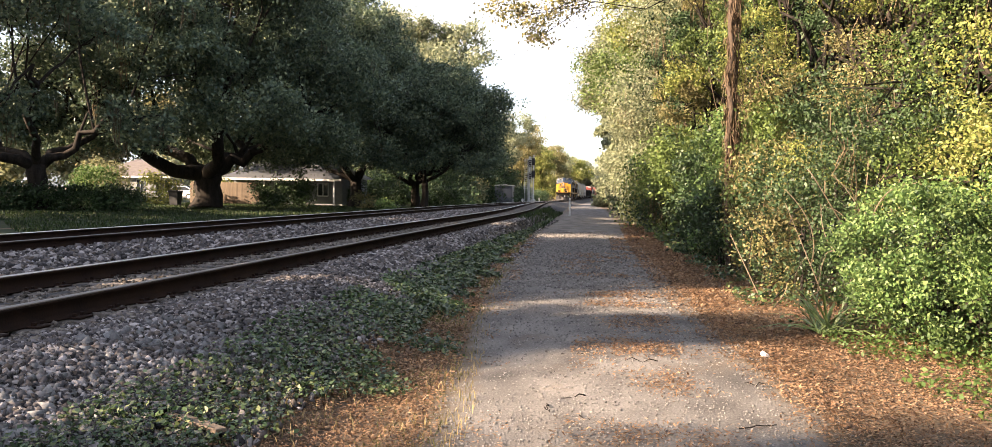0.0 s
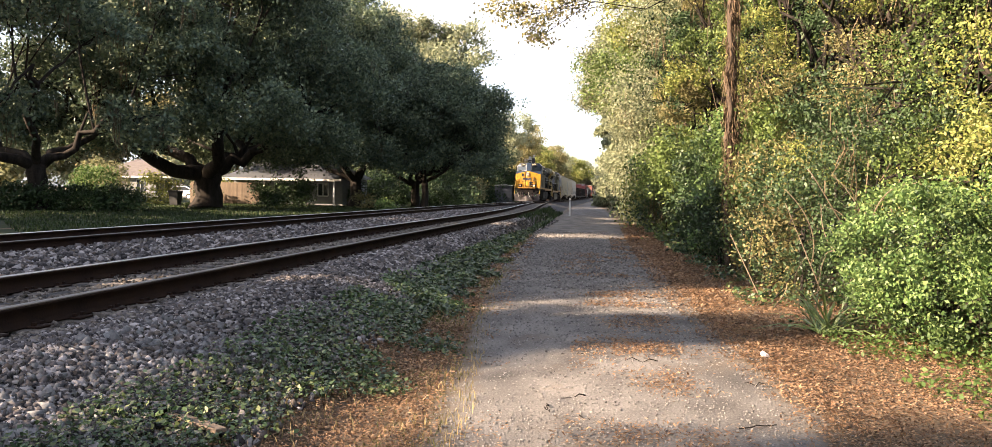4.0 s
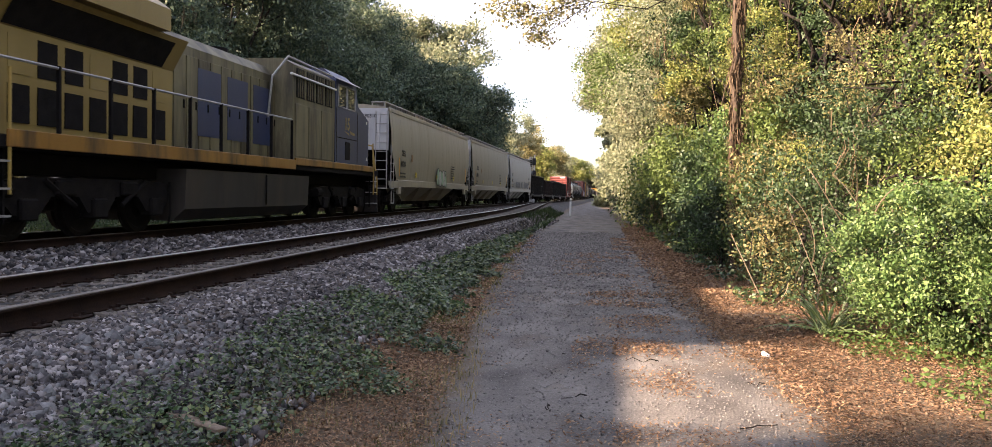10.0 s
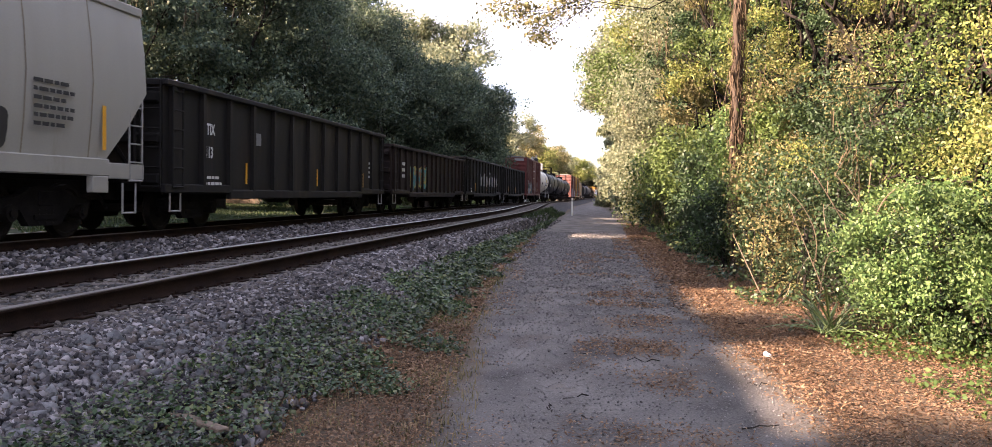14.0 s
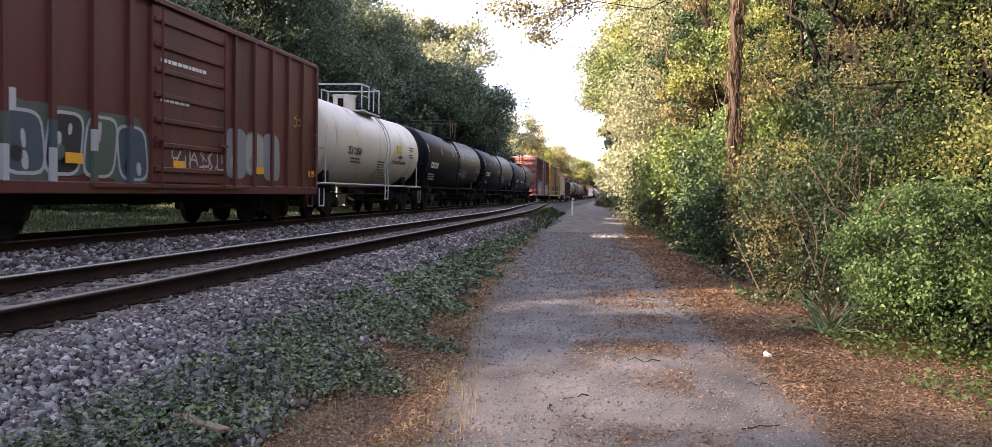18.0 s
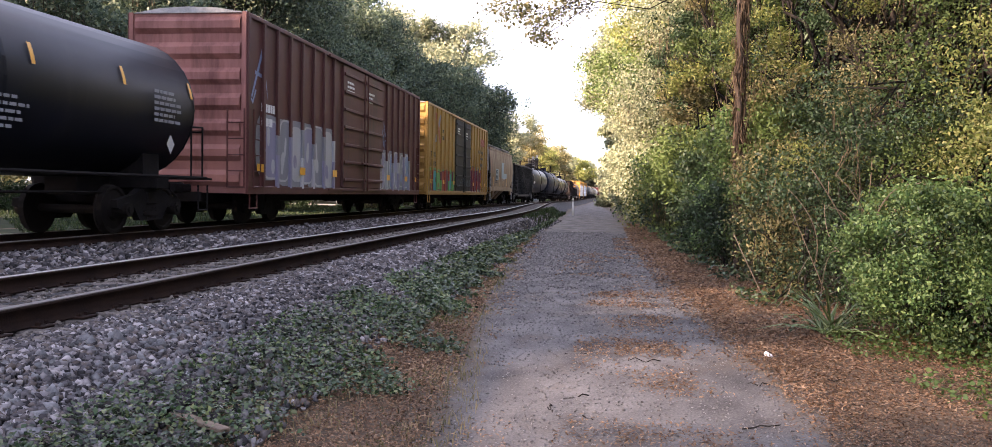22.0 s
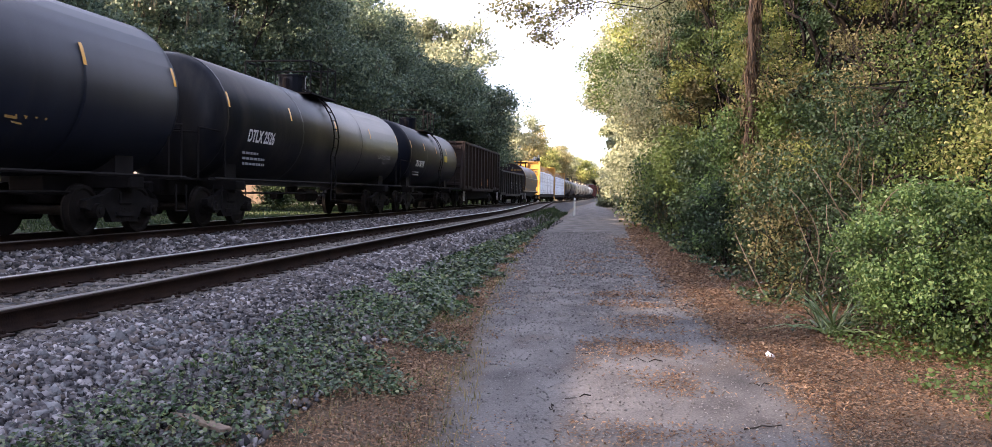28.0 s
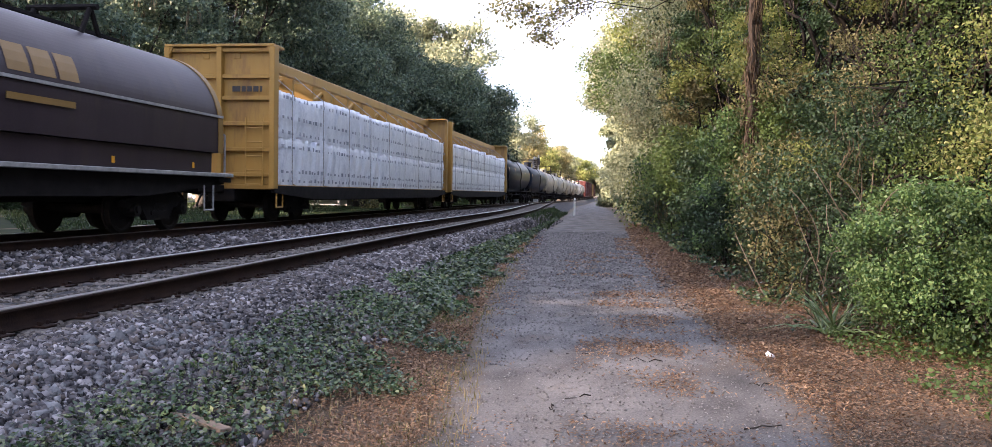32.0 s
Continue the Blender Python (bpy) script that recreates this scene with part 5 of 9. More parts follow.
    part("bottom_outlet", bm, M_steel, th)
    brake_gear(th, L)
    sill_steps(th, L, 1.42, rail)
    for i in range(bands):
        y = 0.9 + (L - 1.9) * i / (bands - 1)
        bm = BM()
        hoop(bm, y, r, zc, 0.09, 6, 1.18, 1.42, 0.009)
        part("reflector", bm, M_refl, shell)
    return th


def tank_text(parent, r, zc, text, y, z, size, material, narrow=1.0):
    """Letters on the right-hand side of a tank, leaning with its shell."""
    mid = z + size * 0.5
    ob = lettering(parent, text, y, z, size, on_tank(r, zc, mid, 0.016), material, narrow=narrow)
    ob.matrix_basis = pose(on_tank(r, zc, mid, 0.016), y, mid, 90, 0, 90) @ Matrix.Rotation(math.asin((zc - mid) / r), 4, "X") @ Matrix.Translation((0, -size * 0.5, 0))
    return ob


def on_tank(r, zc, z, out=0.02):
    """The shell's reach to the right at a height."""
    return math.sqrt(max(0.0, r * r - (z - zc) ** 2)) + out
# ---- coil car, centre-beam flat cars ----
def coil_car(L, skin, trim, label):
    th = car_base("coil_car", label, "coil car", L, 1.9)
    r, zc = 1.62, 2.15
    out = [(1.5, 1.66)] + [(1.5 * math.cos(a), 2.25 + 1.5 * math.sin(a)) for a in np.linspace(0.0, math.pi, 57)] + [(-1.5, 1.66)]
    bm = BM()
    prism(bm, out, -0.03, L + 0.03)
    hood = part("hood", bm, skin, th, "dark purple-brown barrel hood", smooth=False)
    for y in (0.0, L - 0.2):
        bm = BM()
        big = [(x * 1.012, 1.66 + (z - 1.66) * 1.012) for x, z in out]
        prism(bm, big, y, y + 0.2)
        part("hood_band", bm, trim, hood)
    for s in (-1, 1):
        bm = BM()
        box(bm, s * 1.51 - 0.02, s * 1.51 + 0.02, 0, L, 2.42, 2.47)
        part("hood_seam", bm, M_bar, hood)
    for y in (L * 0.33, L * 0.72):
        bm = BM()
        for x in (-0.55, 0.55):
            rod(bm, (x, y - 0.3, 3.6), (x, y, 4.15), 0.05, 6)
            rod(bm, (x, y + 0.3, 3.6), (x, y, 4.15), 0.05, 6)
        rod(bm, (-0.7, y, 4.15), (0.7, y, 4.15), 0.06, 6)
        part("lifting_bracket", bm, M_steel, hood)
    bm = BM()
    box(bm, -0.18, 0.18, L * 0.2, L * 0.85, 3.78, 3.84)
    part("stacking_rail", bm, M_steel, hood)
    for s in (-1, 1):
        bm = BM()
        box(bm, s * 1.36 - 0.05, s * 1.36 + 0.05, 0.3, L - 0.3, 1.22, 1.66, 0.02)
        part("trough_side", bm, skin, th)
        bm = BM()
        box(bm, s * 1.42 - 0.16, s * 1.42 + 0.12, -0.5, L + 0.5, 1.14, 1.22, 0.01)
        part("walkway", bm, M_bar, th)
        bm = BM()
        pts = [(-0.4, 1.14), (L + 0.4, 1.14), (L + 0.4, 0.98), (L - 2.8, 0.72), (2.8, 0.72), (-0.4, 0.98)]
        slab(bm, pts, s * 1.3 - 0.05, s * 1.3 + 0.05)
        part("side_sill", bm, M_steel, th)
        bm = BM()
        box(bm, s * 1.535 - 0.004, s * 1.535 + 0.004, 5.2, 6.8, 2.12, 2.22)
        part("stripe", bm, trim, hood)
        tape(th, [0.8, 4.2, 8.0, L - 1.2], 1.30, 1.42, s * 1.415)
    for y in (-0.55, L + 0.55):
        bm = BM()
        for x in (-1.3, -0.45, 0.45, 1.3):
            rod(bm, (x, y, 1.1), (x, y, 2.1), 0.025, 6)
        pipe(bm, [(-1.3, y, 2.1), (1.3, y, 2.1)], 0.025, 6)
        part("end_handrail", bm, M_bar, th)
        bm = BM()
        box(bm, -1.45, 1.45, min(y, y - math.copysign(0.6, y)), max(y, y - math.copysign(0.6, y)), 1.02, 1.12)
        part("end_platform", bm, M_steel, th)
    centre_sill(th, L, 0.6, 1.1)
    sill_steps(th, L, 1.42)
    return th


def centre_beam(L, skin, label, wrap, seed):
    th = car_base("centre_beam_car", label, "flat car", L, 2.4)
    top = 4.5
    bm = BM()
    box(bm, -1.42, 1.42, 0.0, L, 0.88, 1.0, 0.01)
    part("deck", bm, skin, th)
    for s in (-1, 1):
        bm = BM()
        pts = [(0, 0.98), (L, 0.98), (L, 0.8), (L - 3, 0.62), (3, 0.62), (0, 0.8)]
        slab(bm, pts, s * 1.4 - 0.04, s * 1.4 + 0.04)
        part("side_sill", bm, M_steel, th)
    for y, s in ((0.0, 1), (L, -1)):
        bm = BM()
        box(bm, -1.45, 1.45, min(y + s * 0.02, y + s * 0.12), max(y + s * 0.02, y + s * 0.12), 1.0, top, 0.01)
        b = part("bulkhead", bm, skin, th)
        for x in (-1.42, 0.0, 1.42):
            bm = BM()
            w = 0.07
            box(bm, x - w, x + w, min(y + s * 0.14, y - s * 0.16), max(y + s * 0.14, y - s * 0.16), 0.9, top, 0.01)
            part("bulkhead_post", bm, skin, b)
        for z in (1.25, 1.9, 2.55, 3.2, 3.75, 4.42):
            bm = BM()
            box(bm, -1.4, 1.4, min(y + s * 0.1, y - s * 0.1), max(y + s * 0.1, y - s * 0.1), z - 0.05, z + 0.05, 0.01)
            part("bulkhead_rib", bm, skin, b)
        for x in (-1.25, 1.25):
            bm = BM()
            pr = [(x, top), (x + math.copysign(0.2, x) * 0.8, top), (x + math.copysign(0.2, x) * 0.8, top - 0.3)]
            prism(bm, pr if x > 0 else pr[::-1], min(y, y - s * 0.14), max(y, y - s * 0.14))
            part("gusset", bm, skin, b)
        bm = BM()
        box(bm, -1.47, 1.47, min(y + s * 0.55, y - s * 0.17), max(y + s * 0.55, y - s * 0.17), top, top + 0.07, 0.01)
        part("bulkhead_cap", bm, skin, b)
        ob = ladder("ladder", skin, b, 0.45, 1.0, 2.7, 0.36)
        ob.matrix_basis = pose(1.2, y - s * 0.2, 0, 0, 0, 90)
    # the truss along the middle
    for s in (-1, 1):
        bm = BM()
        box(bm, s * 0.42 - 0.10, s * 0.42 + 0.10, 0, L, top - 0.30, top, 0.02)
        part("top_chord", bm, skin, th)
    n = 13
    for i in range(n):
        y = 0.5 + (L - 1.0) * i / (n - 1)
        bm = BM()
        box(bm, -0.36, 0.36, y - 0.07, y + 0.07, 1.0, top - 0.2)
        part("truss_post", bm, skin, th)
    for i in range(n - 1):
        y0, y1 = 0.5 + (L - 1.0) * i / (n - 1), 0.5 + (L - 1.0) * (i + 1) / (n - 1)
        bm = BM()
        rod(bm, (0, y0, 3.4 if i % 2 else top - 0.3), (0, y1, top - 0.3 if i % 2 else 3.4), 0.07, 6)
        part("truss_brace", bm, skin, th)
    # wrapped bundles on both sides, two tiers, each bulging and creased
    rng = random.Random(seed)
    tiers = ((1.02, 2.28), (2.30, 3.52))
    for s in (-1, 1):
        for ti, (z0, z1) in enumerate(tiers):
            y = 0.35
            while y < L - 1.0:
                w = rng.choice((1.22, 1.22, 2.44))
                w = min(w, L - 0.35 - y)
                top_z = z1 + (rng.uniform(-0.14, 0.10) if ti else 0) - (0.05 if ti else 0)
                bm = BM()
                x0, x1 = 0.5, 1.43
                ny, nz = max(8, int(w / 0.085)), 9
                fold, lean = rng.uniform(0, 6.28), rng.uniform(-1.2, 1.2)
                rows = []
                for j in range(nz + 1):
                    row = []
                    for i in range(ny + 1):
                        u, v = i / ny, j / nz
                        edge = min(u, 1 - u, 0.16) / 0.16 * min(v * 1.4 + 0.2, 1, (1 - v) * 4)
                        xx = x1 - 0.085 + 0.06 * edge + 0.028 * math.sin(fold + 9.5 * u * w + lean * 3 * v) + 0.02 * math.sin(2 * fold + 17 * u * w - 5 * v) + rng.uniform(-0.012, 0.012)
                        zz = z0 + (top_z - z0) * v - (0.03 + 0.06 * math.sin(fold + 5 * u * w) + 0.04 * rng.random() if j == 0 else 0)
                        row.append(bm.verts.new((s * xx, y + 0.012 + (w - 0.024) * u, zz)))
                    rows.append(row)
                back = [bm.verts.new((s * x0, y + 0.012 + (w - 0.024) * i / ny, top_z + rng.uniform(-0.01, 0.02))) for i in range(ny + 1)]
                rows.append(back)
                for a, b in zip(rows[:-1], rows[1:]):
                    for i in range(ny):
                        q = (a[i], a[i + 1], b[i + 1], b[i])
                        bm.faces.new(q if s > 0 else q[::-1])
                for side in (0, ny):
                    lo = [r[side] for r in rows[:-1]] + [rows[-1][side], bm.verts.new((s * x0, rows[0][side].co.y, z0))]
                    bm.faces.new(lo)
                bd = part("lumber_pack", bm, wrap, th, "lumber bundle in wrinkled white plastic wrap", smooth=True)
                if s > 0:
                    bm = BM()
                    for zz in ((z0 + 0.06, z0 + 0.3, z1 - 0.3) if ti == 0 else (z0 + 0.05, z0 + 0.45, z1 - 0.25)):
                        p = y + rng.uniform(0.05, 0.2)
                        while p < y + w - 0.25:
                            q = rng.uniform(0.06, 0.2)
                            box(bm, 1.452, 1.456, p, p + q, zz, zz + rng.uniform(0.05, 0.12))
                            p += q + rng.uniform(0.05, 0.3)
                    part("printed_mark", bm, M_print, bd, kind="stuff")
                y += w
        for i in range(9):
            bm = BM()
            y = 1.2 + (L - 2.4) * i / 8
            pipe(bm, [(s * 0.45, y, top - 0.2), (s * 1.445, y, 3.5), (s * 1.46, y, 1.0)], 0.012, 4)
            part("tie_down_cable", bm, M_bar, th)
    centre_sill(th, L, 0.55, 0.88)
    sill_steps(th, L, 1.4, skin)
    return th


# ---- locomotives ----
def six_wheel_truck(parent, y):
    def frame_mesh():
        bm = BM()
        o = [(-2.55, 0.72), (-2.55, 0.95), (-1.6, 1.02), (1.6, 1.02), (2.55, 0.95), (2.55, 0.72), (2.2, 0.42), (1.6, 0.42), (1.3, 0.70), (0.55, 0.70), (0.3, 0.42), (-0.3, 0.42), (-0.55, 0.70), (-1.3, 0.70), (-1.6, 0.42), (-2.2, 0.42)]
        for s in (-1, 1):
            slab(bm, o, s * 1.08 - 0.08, s * 1.08 + 0.08)
            for dy in (-1.9, 0, 1.9):
                box(bm, s * 1.1 - 0.13, s * 1.1 + 0.13, dy - 0.22, dy + 0.22, 0.33, 0.68, 0.03)
            for dy in (-0.95, 0.95):
                box(bm, s * 1.12 - 0.1, s * 1.12 + 0.14, dy - 0.28, dy + 0.28, 0.72, 0.98, 0.03)
            rod(bm, (s * 1.18, -1.5, 0.98), (s * 1.18, -0.7, 0.55), 0.05, 6)
            rod(bm, (s * 1.18, 1.5, 0.98), (s * 1.18, 0.7, 0.55), 0.05, 6)
            rod(bm, (s * 1.15, 2.3, 0.82), (s * 1.15, 2.75, 0.82), 0.13, 10)
            pipe(bm, [(s * 1.2, -2.4, 1.0), (s * 1.22, -2.4, 0.35), (s * 1.12, -2.5, 0.12)], 0.025, 5)
        for dy in (-2.4, -0.95, 0.95, 2.4):
            box(bm, -1.05, 1.05, dy - 0.12, dy + 0.12, 0.66, 0.9)
        return mesh_of("truck", bm, M_steel)
    t = placed("truck", shared("truck6", frame_mesh), parent, pose(0, y, 0))
    for dy in (-1.9, 0, 1.9):
        placed("wheelset", shared("bigset", lambda: wheelset_mesh(0.53, False)), t, pose(0, dy, 0.53))
    return t


def quad(bm, pts):
    bm.faces.new([bm.verts.new(p) for p in pts])
    return bm


def solid(bm, ring0, ring1):
    """Closed shape between two rings of as many points."""
    a, b = [bm.verts.new(p) for p in ring0], [bm.verts.new(p) for p in ring1]
    k = len(a)
    for i in range(k):
        bm.faces.new((a[i], a[(i + 1) % k], b[(i + 1) % k], b[i]))
    bm.faces.new(a[::-1])
    bm.faces.new(b)
    return bm


def locomotive(nose_m, cab_m, roof_m, hood_m, rear_m, stripe_m, number, num_m, label, doors_m, lit=True):
    """A wide-nosed six-axle diesel, 22 m; its cab is at y = 0 and its radiators at the other end."""
    L = 22.0
    th = empty("locomotive", label, "locomotive", "locomotives")
    for y in (3.9, 17.9):
        six_wheel_truck(th, y)
    coupler(th, 0.55, -1)
    coupler(th, L - 0.55, 1)
    bm = BM()
    box(bm, -1.5, 1.5, 0.75, L - 0.75, 1.42, 1.62, 0.02)
    box(bm, -0.75, 0.75, 0.7, L - 0.7, 1.05, 1.42, 0.02)
    part("frame", bm, M_steel, th)
    for s in (-1, 1):
        for y0, y1, z0, z1 in ((1.6, 9.3, 1.57, 1.76), (9.3, L - 1.3, 1.44, 1.70)):
            bm = BM()
            box(bm, s * 1.52 - 0.025, s * 1.52 + 0.025, y0, y1, z0, z1, 0.01)
            part("sill_stripe", bm, stripe_m, th, "weathered orange-yellow sill stripe")
    # plow, pilot, steps
    for y, s in ((0.62, 1), (L - 0.62, -1)):
        bm = BM()
        ring0 = [(-1.5, y + s * 0.15, 0.10), (0, y - s * 0.28, 0.10), (1.5, y + s * 0.15, 0.10), (1.5, y + s * 0.22, 0.10), (0, y - s * 0.2, 0.10), (-1.5, y + s * 0.22, 0.10)]
        ring1 = [(-1.5, y + s * 0.25, 1.0), (0, y + s * 0.0, 0.78), (1.5, y + s * 0.25, 1.0), (1.5, y + s * 0.32, 1.0), (0, y + s * 0.1, 0.78), (-1.5, y + s * 0.32, 1.0)]
        if s < 0:
            ring0, ring1 = ring0[::-1], ring1[::-1]
        solid(bm, ring0, ring1)
        part("snow_plow", bm, M_plow, th, "scuffed grey steel plow")
        bm = BM()
        box(bm, -1.2, 1.2, min(y + s * 0.22, y + s * 0.34), max(y + s * 0.22, y + s * 0.34), 0.7, 1.62, 0.02)
        part("pilot_plate", bm, M_steel, th)
        for x in (-0.85, -0.7, -0.55, 0.55, 0.7, 0.85):
            bm = BM()
            pipe(bm, [(x, y + s * 0.12, 1.2), (x * 1.02, y - s * 0.05, 0.8), (x * 1.0, y - s * 0.06, 0.3)], 0.028, 5)
            part("air_hose", bm, M_steel, th)
        bm = BM()
        pipe(bm, [(-0.55, y + s * 0.1, 1.4), (-0.45, y - s * 0.1, 1.0), (-0.1, y - s * 0.12, 0.85), (0.1, y - s * 0.1, 1.3)], 0.03, 6)
        part("jumper_cable", bm, M_steel, th)
        bm = BM()
        box(bm, -1.0, 1.0, min(y - s * 0.05, y + s * 0.3), max(y - s * 0.05, y + s * 0.3), 1.62, 1.76, 0.02)
        part("anticlimber", bm, stripe_m, th)
        for x in (-1.36, 1.36):
            for k, z in enumerate((0.45, 0.85, 1.25)):
                bm = BM()
                box(bm, x - 0.16, x + 0.16, min(y + s * 0.35, y + s * 0.75), max(y + s * 0.35, y + s * 0.75), z - 0.03, z, 0.0)
                part("step", bm, M_bar, th)
            bm = BM()
            box(bm, x - 0.02, x + 0.02, min(y + s * 0.76, y + s * 0.8), max(y + s * 0.76, y + s * 0.8), 0.3, 1.5)
            part("step_well", bm, M_steel, th)
            bm = BM()
            xo = math.copysign(1.5, x)
            pipe(bm, [(xo, y + s * 0.3, 0.75), (xo, y + s * 0.3, 1.3), (xo * 0.86, y + s * 0.25, 2.55), (xo * 0.5, y + s * 0.22, 2.62), (xo * 0.18, y + s * 0.22, 2.62), (xo * 0.18, y + s * 0.22, 1.7)], 0.028, 6)
            pipe(bm, [(xo, y + s * 0.75, 0.75), (xo, y + s * 0.75, 1.4), (xo * 0.98, y + s * 0.8, 2.6)], 0.028, 6)
            part("grab_rail", bm, M_yrail, th)
    # nose: wide and nearly flat, its brow rising to the middle
    bm = BM()
    solid(bm, [(-1.5, 2.12, 1.74), (-0.12, 1.88, 1.74), (0.12, 1.88, 1.74), (1.5, 2.12, 1.74), (1.5, 3.4, 1.74), (-1.5, 3.4, 1.74)],
          [(-1.5, 2.12, 3.32), (-0.12, 1.90, 3.69), (0.12, 1.90, 3.69), (1.5, 2.12, 3.32), (1.5, 3.4, 3.70), (-1.5, 3.4, 3.70)])
    nose = part("nose", bm, cab_m, th)
    for s in (-1, 1):
        bm = BM()
        solid(bm, [(s * 1.5, 2.118, 3.322), (s * 0.12, 1.898, 3.692), (0, 1.898, 3.692), (0, 3.0, 3.76), (s * 1.5, 3.42, 3.72)][::s],
              [(s * 1.5, 2.118, 3.335), (s * 0.12, 1.898, 3.705), (0, 1.898, 3.705), (0, 3.0, 3.775), (s * 1.5, 3.42, 3.735)][::s])
        part("nose_top", bm, roof_m, nose)
        bm = BM()
        face = [(s * 1.5, 2.12, 1.74), (s * 0.12, 1.88, 1.74), (0, 1.88, 1.74), (0, 1.90, 3.70), (s * 0.12, 1.90, 3.70), (s * 1.5, 2.12, 3.33)][::-s]
        solid(bm, face, [(x, y - 0.012, z) for x, y, z in face])
        part("nose_face", bm, nose_m, nose, "flat nose plate in worn yellow paint")
    bm = BM()
    box(bm, -0.94, -0.34, 1.885, 1.95, 1.82, 3.46, 0.01)
    d = part("nose_door", bm, nose_m, nose)
    bm = BM()
    box(bm, -0.76, -0.48, 1.872, 1.9, 3.06, 3.42, 0.06)
    part("door_window", bm, M_glass, d)
    for x in (-0.965, -0.325, -0.02, 0.74):
        bm = BM()
        box(bm, x - 0.012, x + 0.012, 1.868, 1.96, 1.8, 3.42 if x < 0.5 else 2.9)
        part("door_seam", bm, M_brtext, nose)
    bm = BM()
    box(bm, -0.16, 0.16, 1.82, 1.92, 3.06, 3.56, 0.03)
    hl = part("headlight_housing", bm, M_lens, nose)
    for z in (3.18, 3.43):
        bm = BM()
        rod(bm, (0, 1.815, z), (0, 1.80, z), 0.09, 14)
        part("headlamp", bm, M_dimlamp if lit else M_glass, hl)
    for x in (-0.82, 0.82):
        bm = BM()
        box(bm, x - 0.21, x + 0.21, 0.98, 1.25, 1.76, 2.14, 0.02)
        dl = part("ditch_light_housing", bm, M_steel, th)
        bm = BM()
        rod(bm, (x, 0.975, 1.96), (x, 0.955, 1.96), 0.10, 14)
        part("ditch_light", bm, (M_lamp if x > 0 else M_dimlamp) if lit else M_glass, dl)
    for x0, x1, y0, y1, z0 in ((0.3, 0.85, 1.90, 1.98, 3.38), (0.3, 0.72, 1.90, 1.96, 2.96), (1.1, 1.42, 2.02, 2.08, 2.72), (-1.42, -1.05, 2.06, 2.0, 2.72), (0.34, 0.7, 1.90, 1.96, 2.2)):
        bm = BM()
        pipe(bm, [(x0, y0, z0), (x0, y0 - 0.07, z0), (x1, y1 - 0.07, z0), (x1, y1, z0)], 0.013, 5)
        part("grab_iron", bm, nose_m, nose)
    # plain shapes where the emblem is painted
    for x0, x1, z0, z1, yy in ((-0.86, -0.82, 2.5, 3.02, 1.876), (-0.86, -0.74, 2.98, 3.02, 1.8755), (-0.86, -0.74, 2.5, 2.54, 1.8755), (0.58, 0.70, 2.98, 3.02, 1.938), (0.58, 0.70, 2.5, 2.54, 1.938), (0.66, 0.70, 2.5, 3.02, 1.937),
                               (-0.64, -0.40, 2.58, 2.9, 1.876), (-0.28, -0.04, 2.58, 2.9, 1.866), (0.05, 0.34, 2.58, 2.9, 1.866), (-0.68, -0.58, 2.36, 2.46, 1.876), (-0.54, -0.44, 2.36, 2.46, 1.876), (0.22, 0.32, 2.36, 2.46, 1.87), (0.36, 0.46, 2.36, 2.46, 1.885)):
        bm = BM()
        box(bm, x0, x1, yy, yy + 0.06, z0, z1)
        part("emblem", bm, M_blue, nose)
    # cab
    rings = [[(-1.5, 3.40, 3.70), (-0.25, 2.60, 3.70), (0.25, 2.60, 3.70), (1.5, 3.40, 3.70), (1.5, 5.8, 3.70), (-1.5, 5.8, 3.70)],
             [(-1.5, 3.66, 4.38), (-0.25, 2.86, 4.38), (0.25, 2.86, 4.38), (1.5, 3.66, 4.38), (1.5, 5.8, 4.38), (-1.5, 5.8, 4.38)],
             [(-1.08, 3.55, 4.70), (-0.25, 2.98, 4.72), (0.25, 2.98, 4.72), (1.08, 3.55, 4.70), (1.08, 5.8, 4.70), (-1.08, 5.8, 4.70)]]
    bm = BM()
    solid(bm, rings[0], rings[1])
    part("cab_upper", bm, roof_m, th)
    bm = BM()
    solid(bm, rings[1], rings[2])
    part("cab_roof", bm, roof_m, th)
    bm = BM()
    box(bm, -1.5, 1.5, 3.4, 5.8, 1.64, 3.70)
    cab = part("cab", bm, cab_m, th)
    for s in (-1, 1):
        bm = BM()
        a, b, c, e = (Vector((s * x, y, z)) for x, y, z in ((0.25, 2.60, 3.70), (1.5, 3.40, 3.70), (1.5, 3.66, 4.38), (0.25, 2.86, 4.38)))
        out = (b - a).cross(e - a).normalized() * s
        at = lambda u, v: (a.lerp(b, u)).lerp(e.lerp(c, u), v) + out * 0.012
        q = [at(0.06, 0.18), at(0.93, 0.12), at(0.91, 0.86), at(0.06, 0.86)]
        if s < 0:
            q = q[::-1]
        quad(bm, q)
        w = part("windshield", bm, M_glass, cab)
        bm = BM()
        for p0, p1 in zip(q, q[1:] + q[:1]):
            rod(bm, p0, p1, 0.022, 4)
        part("gasket", bm, M_blackp, w)
        bm = BM()
        rod(bm, at(0.55, 0.05) + out * 0.03, at(0.4, 0.55) + out * 0.03, 0.012, 4)
        part("wiper", bm, M_blackp, w)
        bm = BM()
        x0, x1 = sorted((s * 0.27, s * 1.0))
        box(bm, x0, x1, 2.94, 3.5, 4.40, 4.66, 0.015)
        nb = part("number_board", bm, M_blackp, cab)
        lettering(nb, number, 2.935, 4.45, 0.165, x0 + (0.09 if len(number) > 2 else 0.25), M_nums, True)
